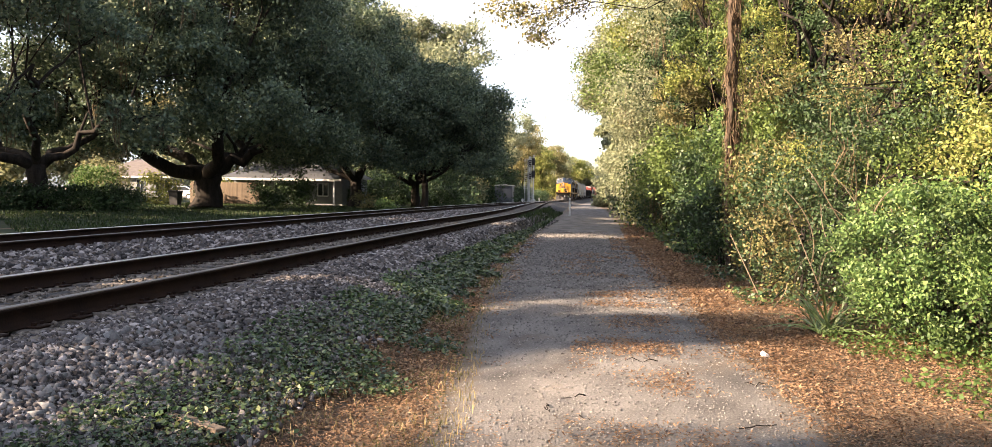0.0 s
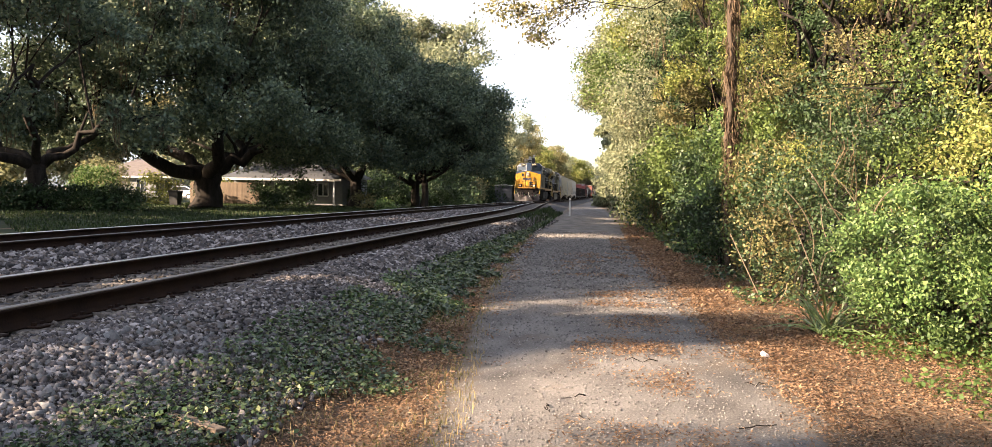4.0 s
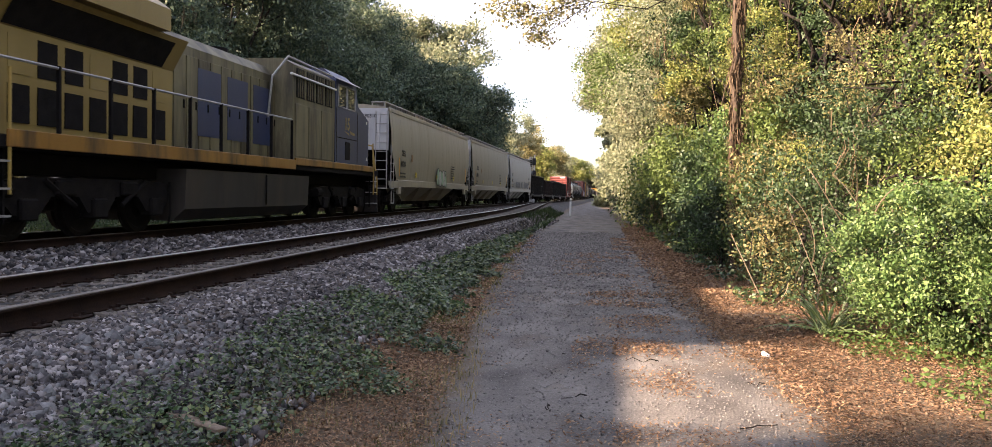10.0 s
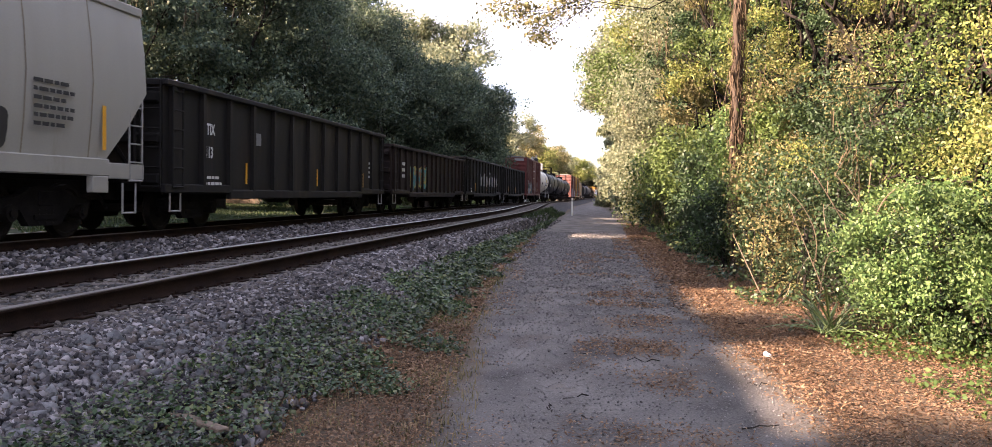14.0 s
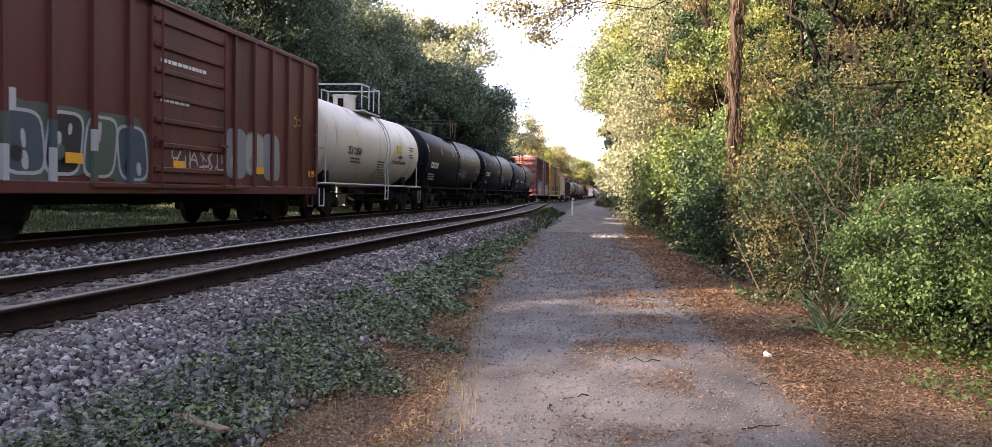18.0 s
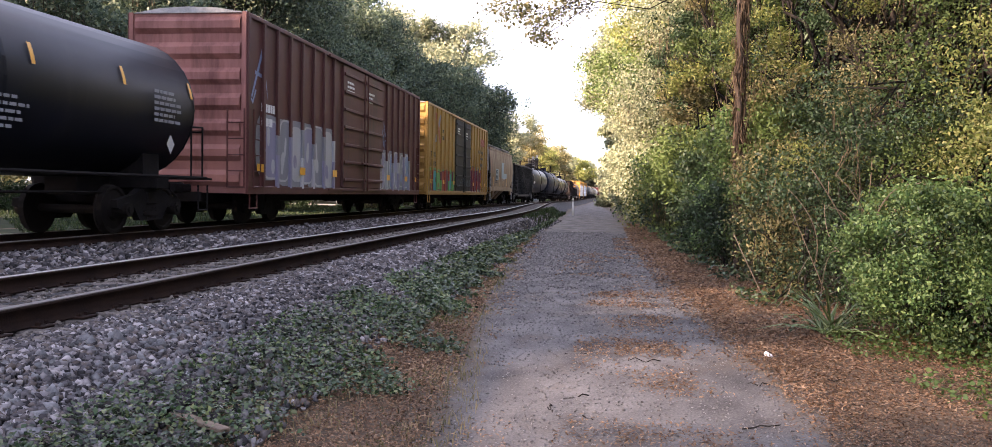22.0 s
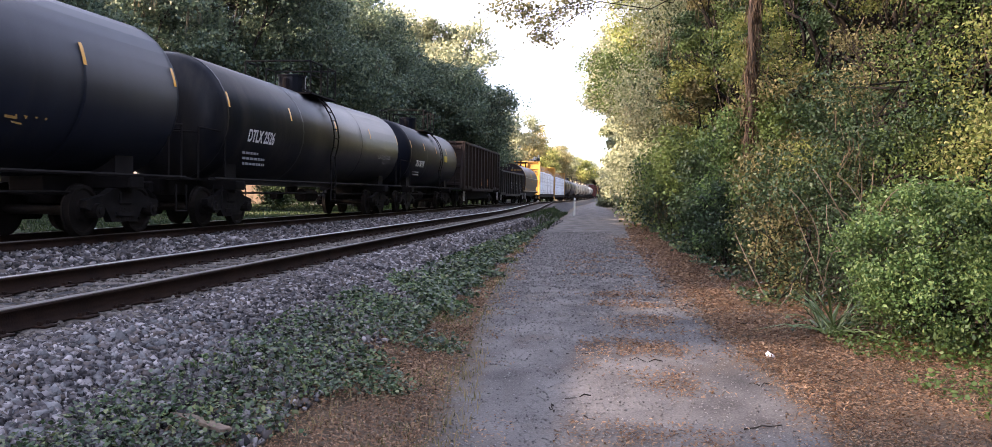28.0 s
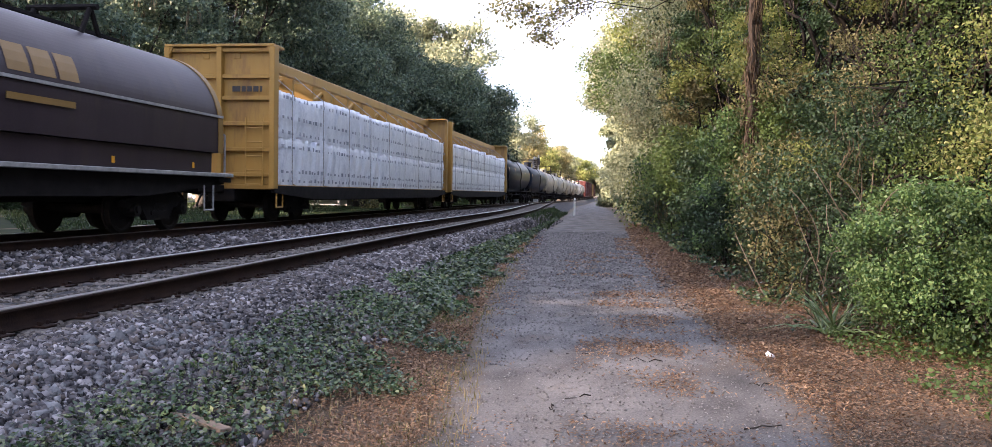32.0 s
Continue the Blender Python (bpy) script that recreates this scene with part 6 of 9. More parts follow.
        # side windows with frames and a visor
        for y0, y1 in ((3.80, 4.62), (4.72, 5.55)):
            bm = BM()
            q = [(s * 1.512, y0, 3.53), (s * 1.512, y1, 3.53), (s * 1.512, y1, 4.22), (s * 1.512, y0, 4.22)]
            quad(bm, q if s > 0 else q[::-1])
            w = part("side_window", bm, M_glass, cab)
            bm = BM()
            for a, b in zip(q, q[1:] + q[:1]):
                rod(bm, a, b, 0.024, 4)
            part("window_frame", bm, M_bar, w)
        bm = BM()
        q = [(s * 1.5, 3.75, 4.40), (s * 1.5, 5.75, 4.40), (s * 1.74, 5.75, 4.28), (s * 1.74, 3.75, 4.28)]
        solid(bm, q[::s], [(x, y, z + 0.02) for x, y, z in q][::s])
        part("sun_visor", bm, M_bar, cab)
        bm = BM()
        x0, x1 = sorted((s * 1.49, s * 1.512))
        box(bm, x0, x1, 4.30, 4.80, 1.88, 2.46)
        part("cab_vent", bm, M_steel, cab)
        for y0, y1, z0, z1 in ((3.46, 5.7, 2.55, 2.58), (3.44, 3.47, 1.8, 3.5), (5.68, 5.71, 1.8, 3.5)):
            bm = BM()
            x0, x1 = sorted((s * 1.5, s * 1.508))
            box(bm, x0, x1, y0, y1, z0, z1)
            part("cab_seam", bm, M_steel, cab)
        for y, z in ((2.3, 3.2), (2.25, 1.95)):
            bm = BM()
            x0, x1 = sorted((s * 1.5, s * 1.506))
            box(bm, x0, x1, y, y + 0.1, z, z + 0.1)
            part("decal", bm, M_white, nose)
    n1 = lettering(cab, number, 3.75, 2.86, 0.46, 1.515, num_m)
    n2 = lettering(cab, number, -4.9, 2.86, 0.40, 1.515, num_m)
    n2.matrix_basis = pose(-1.515, 4.9, 2.86, 90, 0, -90)
    for s in (-1, 1):
        bm = BM()
        zz = [(3.75, 2.78), (4.35, 2.84), (4.25, 2.74), (4.95, 2.80), (4.35, 2.66), (4.45, 2.75), (3.85, 2.70)]
        bm.faces.new([bm.verts.new((s * 1.516, y, z)) for y, z in (zz if s > 0 else zz[::-1])])
        part("flash_mark", bm, num_m, cab)
    # hoods behind the cab
    bm = BM()
    prism(bm, [(-1.48, 1.64), (1.48, 1.64), (1.48, 4.28), (1.2, 4.45), (-1.2, 4.45), (-1.48, 4.28)], 5.82, 9.4)
    aux = part("auxiliary_cabinet", bm, hood_m, th)
    for s in (-1, 1):
        for k in range(4):
            bm = BM()
            x0, x1 = sorted((s * 1.475, s * 1.495))
            box(bm, x0, x1, 6.1 + 0.8 * k, 6.75 + 0.8 * k, 3.42, 4.22, 0.0)
            g = part("intake_grille", bm, M_steel, aux)
            bm = BM()
            for j in range(4):
                box(bm, min(s * 1.49, s * 1.51), max(s * 1.49, s * 1.51), 6.14 + 0.8 * k + 0.16 * j, 6.18 + 0.8 * k + 0.16 * j, 3.44, 4.2)
            part("grille_slats", bm, hood_m, g, kind="stuff")
        for k in range(3):
            bm = BM()
            x0, x1 = sorted((s * 1.48, s * 1.497))
            box(bm, x0, x1, 6.05 + 1.08 * k, 7.08 + 1.08 * k, 1.8, 3.25, 0.008)
            part("cabinet_door", bm, hood_m, aux)
        bm = BM()
        pipe(bm, [(s * 1.54, 5.9, 4.0), (s * 1.54, 9.7, 4.0)], 0.03, 6)
        part("side_handrail", bm, M_white, th)
        bm = BM()
        pipe(bm, [(s * 1.42, 5.9, 4.42), (s * 1.42, 9.6, 4.46), (s * 1.1, 9.9, 3.9), (s * 1.0, 9.95, 2.8)], 0.03, 6)
        part("roof_handrail", bm, M_bar, th)
    bm = BM()
    prism(bm, [(-0.95, 1.64), (0.95, 1.64), (0.95, 3.95), (0.7, 4.22), (-0.7, 4.22), (-0.95, 3.95)], 9.3, 15.0)
    hood = part("engine_hood", bm, hood_m, th)
    for s in (-1, 1):
        for k in range(10):
            bm = BM()
            x0, x1 = sorted((s * 0.95, s * 0.975))
            box(bm, x0, x1, 9.36 + 0.56 * k, 9.36 + 0.56 * k + 0.5, 1.75, 3.75, 0.01)
            dd = part("hood_door", bm, doors_m, hood)
            bm = BM()
            box(bm, min(s * 0.97, s * 0.995), max(s * 0.97, s * 0.995), 9.42 + 0.56 * k, 9.47 + 0.56 * k, 2.6, 2.78)
            part("door_latch", bm, M_steel, dd)
    bm = BM()
    rod(bm, (0, 11.2, 4.15), (0, 11.2, 4.42), 0.42, 14)
    part("exhaust_stack", bm, M_steel, th)
    bm = BM()
    for dy in (0, 0.22, 0.44):
        rod(bm, (-0.3, 8.2 + dy, 4.52), (-0.3, 7.7 + dy, 4.52), 0.05, 8, 0.1)
    rod(bm, (-0.3, 8.3, 4.36), (-0.3, 8.3, 4.52), 0.04, 6)
    part("horn", bm, M_bar, th)
    # radiator section with overhanging wings
    bm = BM()
    prism(bm, [(-0.98, 1.64), (0.98, 1.64), (1.0, 3.3), (1.35, 3.91), (-1.35, 3.91), (-1.0, 3.3)], 15.0, 20.6)
    rad = part("radiator_cabinet", bm, rear_m, th)
    bm = BM()
    prism(bm, [(-1.55, 3.92), (1.55, 3.92), (1.55, 4.34), (1.3, 4.52), (-1.3, 4.52), (-1.55, 4.34)], 16.1, 21.3)
    part("radiator_wing", bm, rear_m, th, "broad overhanging radiator wing")
    bm = BM()
    box(bm, -1.1, 1.1, 16.5, 20.9, 4.52, 4.58)
    part("radiator_screen", bm, M_steel, th)
    for s in (-1, 1):
        bm = BM()
        q = [(s * 1.03, 15.5, 3.32), (s * 1.03, 20.2, 3.32), (s * 1.33, 20.2, 3.80), (s * 1.33, 15.5, 3.80)]
        quad(bm, q if s > 0 else q[::-1])
        part("radiator_grille", bm, M_steel, rad)
        for k in range(7):
            bm = BM()
            x0, x1 = sorted((s * 0.98, s * 1.005))
            box(bm, x0, x1, 15.3 + 0.7 * k, 15.3 + 0.7 * k + 0.5, 1.85, 2.45, 0.0)
            part("louvre_panel", bm, M_steel, rad)
            bm = BM()
            box(bm, x0, x1, 15.3 + 0.7 * k, 15.3 + 0.7 * k + 0.5, 2.6, 3.2, 0.0)
            part("louvre_panel", bm, M_steel if k % 3 else rear_m, rad)
    bm = BM()
    box(bm, -0.97, 0.97, 20.6, 21.0, 1.64, 4.2, 0.03)
    tail = part("rear_end", bm, rear_m, th)
    bm = BM()
    box(bm, -0.17, 0.17, 20.98, 21.1, 3.55, 4.1, 0.02)
    hl = part("rear_headlight", bm, M_bar, tail)
    for z in (3.7, 3.95):
        bm = BM()
        rod(bm, (0, 21.1, z), (0, 21.12, z), 0.1, 12)
        part("headlamp", bm, M_glass, hl)
    bm = BM()
    box(bm, -0.75, 0.77, 21.0, 21.006, 2.3, 2.75)
    part("emblem", bm, M_blue, tail)
    bm = BM()
    box(bm, -0.2, 0.2, 21.0, 21.02, 2.9, 3.45)
    part("rear_hatch", bm, M_rusty, tail)
    # walkway handrails
    for s in (-1, 1):
        y0, y1 = 9.45, 20.9
        bm = BM()
        pipe(bm, [(s * 1.48, y0, 2.78), (s * 1.48, y1, 2.72)], 0.024, 6)
        part("handrail", bm, M_bar, th)
        n = 9
        for i in range(n):
            y = y0 + (y1 - y0) * i / (n - 1)
            bm = BM()
            box(bm, s * 1.48 - 0.03, s * 1.48 + 0.03, y - 0.025, y + 0.025, 1.55, 2.76)
            part("handrail_post", bm, M_steel, th)
        # fuel tank and reservoirs
    bm = BM()
    prism(bm, [(-1.38, 0.45), (-1.1, 0.2), (1.1, 0.2), (1.38, 0.45), (1.42, 1.28), (-1.42, 1.28)], 7.9, 15.2)
    part("fuel_tank", bm, M_tankp, th, "long grey fuel tank slung between the trucks")
    for s in (-1, 1):
        bm = BM()
        box(bm, s * 1.425 - 0.01, s * 1.425 + 0.01, 11.0, 11.06, 0.5, 1.25)
        part("tank_seam", bm, M_steel, th)
        bm = BM()
        rod(bm, (s * 1.05, 7.9, 1.42), (s * 1.05, 9.6, 1.42), 0.16, 10)
        part("air_reservoir", bm, M_steel, th)
    return th


M_nyel = paint("weathered locomotive yellow", (0.50, 0.25, 0.018), rough=0.42, at=0.64, dirt=(0.109, 0.0612, 0.0204))
M_navy = paint("dark blue-grey locomotive paint", (0.010, 0.014, 0.016), (0.019, 0.024, 0.026), 0.45, dirt=(0.034, 0.030, 0.022), at=0.58)
M_blueroof = paint("dark blue roof paint", (0.010, 0.022, 0.046), (0.018, 0.034, 0.062), 0.4, at=0.66)
M_sill = paint("dull orange sill paint", (0.26, 0.125, 0.016), rough=0.5, at=0.54, dirt=(0.06, 0.035, 0.015))
M_lens = paint("pinkish white headlight mount", (0.42, 0.34, 0.32), rough=0.3, at=0.8)
M_dimlamp = glow("headlamp running dim", (1.0, 0.5, 0.25), 0.14)
M_blue = paint("emblem blue", (0.0136, 0.0238, 0.068), rough=0.45, at=0.75)
M_oldgrey = paint("stained yellowish grey locomotive paint", (0.15, 0.13, 0.068), (0.22, 0.19, 0.10), 0.6, dirt=(0.06, 0.05, 0.028), at=0.48)
M_oldyel = paint("faded yellow end paint", (0.27, 0.19, 0.052), (0.31, 0.225, 0.075), 0.5, dirt=(0.17, 0.109, 0.0408), at=0.64)
M_oldblue = paint("faded blue cab paint", (0.0204, 0.034, 0.0952), (0.034, 0.0476, 0.116), 0.5, at=0.62)
M_plow = surface("scuffed plow steel", (0.026, 0.024, 0.026), (0.06, 0.055, 0.054), 0.6, 0.3, 2.0, 30.0, 0.2, dirt=(0.05, 0.032, 0.022))
M_yrail = paint("yellow handrail", (0.34, 0.231, 0.0544), rough=0.5, at=0.7)
M_tankp = paint("grimy grey tank paint", (0.030, 0.028, 0.026), (0.050, 0.046, 0.042), 0.6, at=0.52)
M_rusty = surface("rust", (0.0816, 0.034, 0.0136), (0.15, 0.068, 0.0306), 0.9, 0, 5.0, 40.0, 0.3)
M_nums = paint("number-board figures", (0.51, 0.462, 0.34), rough=0.5, at=0.9)
M_brtext = paint("dark brown lettering", (0.045, 0.025, 0.012), at=0.9)
M_gold = paint("faded gold figures", (0.22, 0.125, 0.024), rough=0.55, at=0.7)
M_beige = paint("dusty beige hopper paint", (0.31, 0.275, 0.20), (0.365, 0.33, 0.25), 0.6, dirt=(0.23, 0.175, 0.11), at=0.62, streak=(0.5, 2.6, 0.10))
M_seam = paint("grimy weld seam", (0.20, 0.165, 0.11), (0.25, 0.21, 0.15), 0.7, at=0.6)
M_pale = paint("pale grey hopper paint", (0.36, 0.345, 0.30), (0.41, 0.395, 0.345), 0.6, dirt=(0.224, 0.19, 0.136), at=0.66)
M_rustbeige = paint("rust-stained beige paint", (0.31, 0.205, 0.095), (0.37, 0.265, 0.14), 0.65, dirt=(0.17, 0.08, 0.03), at=0.50, streak=(1.6, 1.6, 0.12))
M_whiteend = paint("white end paint", (0.449, 0.456, 0.462), rough=0.5, at=0.7)
M_darkgon = paint("sooty black-brown gondola paint", (0.010, 0.0095, 0.009), (0.021, 0.019, 0.017), 0.75, dirt=(0.042, 0.031, 0.022), at=0.58)
M_brgon = paint("rusty brown gondola paint", (0.012, 0.008, 0.0072), (0.024, 0.0165, 0.014), 0.8, dirt=(0.04, 0.026, 0.02), at=0.52)
M_blk2 = paint("black gondola paint", (0.005, 0.0054, 0.0066), (0.013, 0.013, 0.0145), 0.6, dirt=(0.024, 0.021, 0.018), at=0.62)
M_red = paint("oxide red boxcar paint", (0.10, 0.02, 0.016), (0.135, 0.034, 0.026), 0.6, dirt=(0.0612, 0.0238, 0.017), at=0.56)
M_redend = paint("faded red end paint", (0.245, 0.0612, 0.0544), (0.299, 0.0884, 0.0748), 0.6, dirt=(0.136, 0.0408, 0.034), at=0.6)
M_maroon = paint("maroon-brown boxcar paint", (0.0782, 0.0218, 0.0177), (0.116, 0.0374, 0.0306), 0.6, dirt=(0.0408, 0.0204, 0.017), at=0.58)
M_pinkend = paint("chalky faded red end paint", (0.272, 0.109, 0.0884), (0.326, 0.15, 0.122), 0.65, dirt=(0.122, 0.0408, 0.034), at=0.55)
M_tbox = paint("boxcar yellow", (0.34, 0.188, 0.036), (0.39, 0.235, 0.056), 0.5, dirt=(0.204, 0.109, 0.034), at=0.60)
M_blkdoor = paint("black boxcar door paint", (0.0136, 0.015, 0.015), (0.034, 0.034, 0.034), 0.55, at=0.62)
M_wtank = paint("creamy white tank paint", (0.66, 0.60, 0.50), (0.74, 0.69, 0.60), 0.4, dirt=(0.286, 0.238, 0.163), at=0.62)
M_btank = paint("black tank paint", (0.0042, 0.0055, 0.0105), (0.008, 0.0098, 0.017), 0.4, dirt=(0.022, 0.021, 0.022), at=0.64)
M_gtank = paint("dull blue-black tank paint", (0.010, 0.0135, 0.025), (0.018, 0.023, 0.038), 0.42, dirt=(0.035, 0.034, 0.034), at=0.64)
M_otank = paint("oily black tank paint", (0.007, 0.008, 0.0115), (0.014, 0.015, 0.019), 0.32, dirt=(0.028, 0.026, 0.024), at=0.52)
for gloss in (M_btank, M_gtank, M_otank):
    gloss.node_tree.nodes["Principled BSDF"].inputs["Specular IOR Level"].default_value = 0.09
M_tantank = paint("tan tank paint", (0.313, 0.272, 0.197), (0.367, 0.326, 0.245), 0.5, dirt=(0.17, 0.122, 0.068), at=0.58)
M_purple = paint("dark purple-brown hood paint", (0.028, 0.018, 0.023), (0.046, 0.031, 0.036), 0.45, dirt=(0.052, 0.036, 0.03), at=0.62)
M_purple.node_tree.nodes["Principled BSDF"].inputs["Specular IOR Level"].default_value = 0.15
M_cyel = paint("bulkhead yellow", (0.408, 0.224, 0.0408), (0.462, 0.272, 0.0612), 0.5, dirt=(0.17, 0.0816, 0.034), at=0.60)
M_print = paint("smudged blue-grey print", (0.19, 0.22, 0.27), rough=0.5, at=0.5, dirt=(0.5, 0.52, 0.55))
M_wrap = surface("wrinkled white plastic wrap", (0.56, 0.58, 0.61), (0.76, 0.78, 0.80), 0.35, 0.0, 5.0, 18.0, 0.9, stretch=(1, 1, 0.35), dirt=(0.40, 0.43, 0.48), dirt_at=0.60)
S_white, S_grey, S_blk = paint("sprayed white", (0.408, 0.408, 0.408), at=0.8), paint("sprayed grey", (0.204, 0.211, 0.231), at=0.8), paint("sprayed black", (0.0136, 0.0136, 0.017), at=0.9)
S_blue, S_teal, S_green = paint("sprayed pale blue", (0.19, 0.245, 0.374), at=0.8), paint("sprayed turquoise", (0.034, 0.286, 0.326), at=0.8), paint("sprayed green", (0.109, 0.286, 0.0816), at=0.8)
S_wine, S_red, S_yellow = paint("sprayed wine red", (0.122, 0.0136, 0.0408), at=0.85), paint("sprayed red", (0.272, 0.034, 0.0204), at=0.85), paint("sprayed yellow", (0.408, 0.34, 0.068), at=0.85)
S_steel = paint("sprayed blue-grey", (0.05, 0.075, 0.10), at=0.8)
S_lilac = paint("sprayed lilac grey", (0.23, 0.22, 0.30), at=0.7)
S_aqua = paint("sprayed pale green", (0.26, 0.40, 0.28), at=0.7)
S_dkgreen = paint("sprayed grey-green", (0.068, 0.0952, 0.0748), at=0.8)
M_plac = paint("placard white", (0.476, 0.476, 0.462), at=0.85)
M_pink = paint("placard pink-white", (0.51, 0.306, 0.286), at=0.85)
M_placy = paint("yellow warning panel", (0.49, 0.374, 0.034), at=0.85)
M_aqua = paint("pale blue-green patch", (0.286, 0.34, 0.313), rough=0.6, at=0.7)

for dull, gloss in ((M_blk2, 0.2), (M_darkgon, 0.2), (M_brgon, 0.2), (M_navy, 0.3), (M_plow, 0.25), (M_tankp, 0.2), (M_blkdoor, 0.15)):
    dull.node_tree.nodes["Principled BSDF"].inputs["Specular IOR Level"].default_value = gloss

CARS = []


def couple(th, start, turned=0.0):
    """Sets a car into the train: where its end stands at 0 s, and whether it runs backwards."""
    CARS.append((th, start, turned))
    return th


OFF = -1.15
# two locomotives
la = locomotive(M_nyel, M_navy, M_blueroof, M_navy, M_navy, M_sill, "7224", M_gold, "leading diesel locomotive, worn yellow nose and dark blue-grey body", M_navy)
couple(la, 179.55 + OFF)
for s in (-1, 1):
    # gold blocks where the emblem stands on the hood
    for k, (y, w, z0, z1) in enumerate(((9.75, 0.1, 2.25, 3.75), (9.85, 0.2, 3.62, 3.75), (9.85, 0.2, 2.25, 2.38), (10.45, 0.95, 2.6, 3.5), (11.65, 0.95, 2.6, 3.5), (12.85, 1.05, 2.6, 3.5), (14.6, 0.1, 2.25, 3.75), (10.6, 0.25, 2.2, 2.4), (13.2, 0.25, 2.2, 2.4))):
        bm = BM()
        box(bm, min(s * 0.977, s * 0.983), max(s * 0.977, s * 0.983), y, y + w, z0, z1)
        part("emblem", bm, M_gold, la)
    bars(la, 3.7, 1.78, 1, 1.515, M_white, 0.5, 0.05, 0.1, 3)
for k, (x, drop, reach) in enumerate(((-0.95, 0.42, 0.30), (-0.62, 0.5, 0.36), (-0.36, 0.38, 0.42), (0.34, 0.46, 0.40), (0.6, 0.4, 0.34), (0.95, 0.44, 0.30))):
    bm = BM()
    pipe(bm, [(x, -0.30, 1.12), (x + 0.03, -0.30 - reach * 0.8, 1.08), (x + 0.06, -0.30 - reach, 1.08 - drop * 0.6), (x + 0.14, -0.30 - reach * 0.9, 1.08 - drop), (x + 0.2, -0.30 - reach * 0.6, 1.12 - drop * 0.7)], 0.028, 6)
    hose = part("brake_hose", bm, M_blackp if k % 3 else M_bar, la)
    bm = BM()
    box(bm, x + 0.16, x + 0.25, -0.34 - reach * 0.6, -0.26 - reach * 0.6, 1.08 - drop * 0.7, 1.17 - drop * 0.7, 0.01)
    part("hose_coupling", bm, (M_steel, M_red, S_green)[k % 3], hose)
lb = locomotive(M_oldyel, M_oldblue, M_oldblue, M_oldgrey, M_oldyel, M_sill, "15", M_oldyel, "trailing diesel locomotive in stained pale grey with faded yellow ends", M_oldgrey, False)
couple(lb, 223.35 + OFF, 180.0)
for s in (-1, 1):
    for k, y in enumerate((9.7, 11.2, 12.7)):
        bm = BM()
        box(bm, min(s * 0.977, s * 0.983), max(s * 0.977, s * 0.983), y, y + 1.15, 2.05, 3.55)
        part("emblem", bm, M_oldblue, lb)
lettering(lb, "15", 0, 3.1, 0.3, 0, M_blackp).matrix_basis = pose(-0.6, 21.012, 3.1, 90, 0, 180)

# covered hoppers
for i, (a, b, num) in enumerate(((224.4, 242.8, "490310"), (244.1, 262.4, "490309"))):
    h = couple(hopper(b - a, 4.12, M_beige, M_whiteend, "beige covered hopper with bulging sides and white ends"), a + OFF)
    lettering(h, "CBFX", 1.58, 2.34, 0.24, 1.56, M_blackp, narrow=0.8)
    lettering(h, num, 1.5, 1.9, 0.24, 1.545, M_blackp, narrow=0.8)
    bars(h, 1.4, 1.66, 2, 1.525, M_blackp, 1.1, 0.06, 0.14, 10 + i)
    bars(h, 12.4, 2.26, 6, 1.585, M_blackp, 0.9, 0.05, 0.12, 20 + i)
    tape(h, [1.2, b - a - 1.35], 1.5, 2.25, 1.545, 0.1)
    for k, y in enumerate((4.0, 8.5, 13.0)):
        bm = BM()
        box(bm, 1.57, 1.578, y, y + 0.3, 1.5, 1.72)
        part("sticker", bm, M_placy, h)
    if i == 0:
        bubble(h, 8.7, 11.1, 1.12, 2.06, 1.572, 5, [S_aqua, S_white], S_blk, 5)
    bm = BM()
    box(bm, 1.567, 1.573, 3.2, 3.5, 2.16, 2.45)
    part("capacity_box", bm, M_rustbeige, h)
    lettering(h, num, -0.35, 3.75, 0.14, -0.055, M_blackp, True).matrix_basis = pose(0.35, -0.06, 3.75, 90, 0, 0)
h3 = couple(hopper(18.4, 4.12, M_pale, M_whiteend, "pale grey covered hopper with black graffiti", 4), 263.9 + OFF)
lettering(h3, "FPAX", 1.07, 2.40, 0.25, 1.575, M_blackp, narrow=0.8)
lettering(h3, "890241", 0.94, 1.93, 0.25, 1.57, M_blackp, narrow=0.8)
bars(h3, 1.1, 1.68, 2, 1.545, M_blackp, 1.2, 0.06, 0.14, 15)
bars(h3, 15.2, 2.5, 6, 1.575, M_blackp, 1.1, 0.06, 0.13, 25)
bubble(h3, 3.6, 7.4, 1.38, 2.0, 1.585, 7, [S_grey, S_blk], S_blk, 7)
bubble(h3, 8.2, 9.4, 1.38, 2.0, 1.59, 2, [S_blk, S_grey], S_blk, 8)
bubble(h3, 10.4, 14.6, 1.38, 2.05, 1.585, 7, [S_blk, S_grey], S_blk, 9)
tape(h3, [1.2, 17.0], 1.5, 2.25, 1.545, 0.1)

# gondolas
g1 = couple(gondola(16.2, 3.0, M_darkgon, "sooty black gondola with side posts"), 283.1 + OFF)
lettering(g1, "JTIX", 1.82, 2.05, 0.24, 1.40, M_white, narrow=0.75)
lettering(g1, "113", 1.82, 1.55, 0.24, 1.40, M_white, narrow=0.75)
g2 = couple(gondola(16.3, 2.75, M_brgon, "rusty brown gondola with bright graffiti", 16), 300.5 + OFF)
scrawl(g2, 3.3, 7.0, 0.95, 2.1, 1.40, [S_yellow, S_teal, S_red], 8, 6)
bars(g2, 1.9, 2.1, 3, 1.40, M_white, 0.7, 0.13, 0.25, 31)
g3 = couple(gondola(15.9, 3.0, M_darkgon, "sooty black gondola with white graffiti"), 317.5 + OFF)
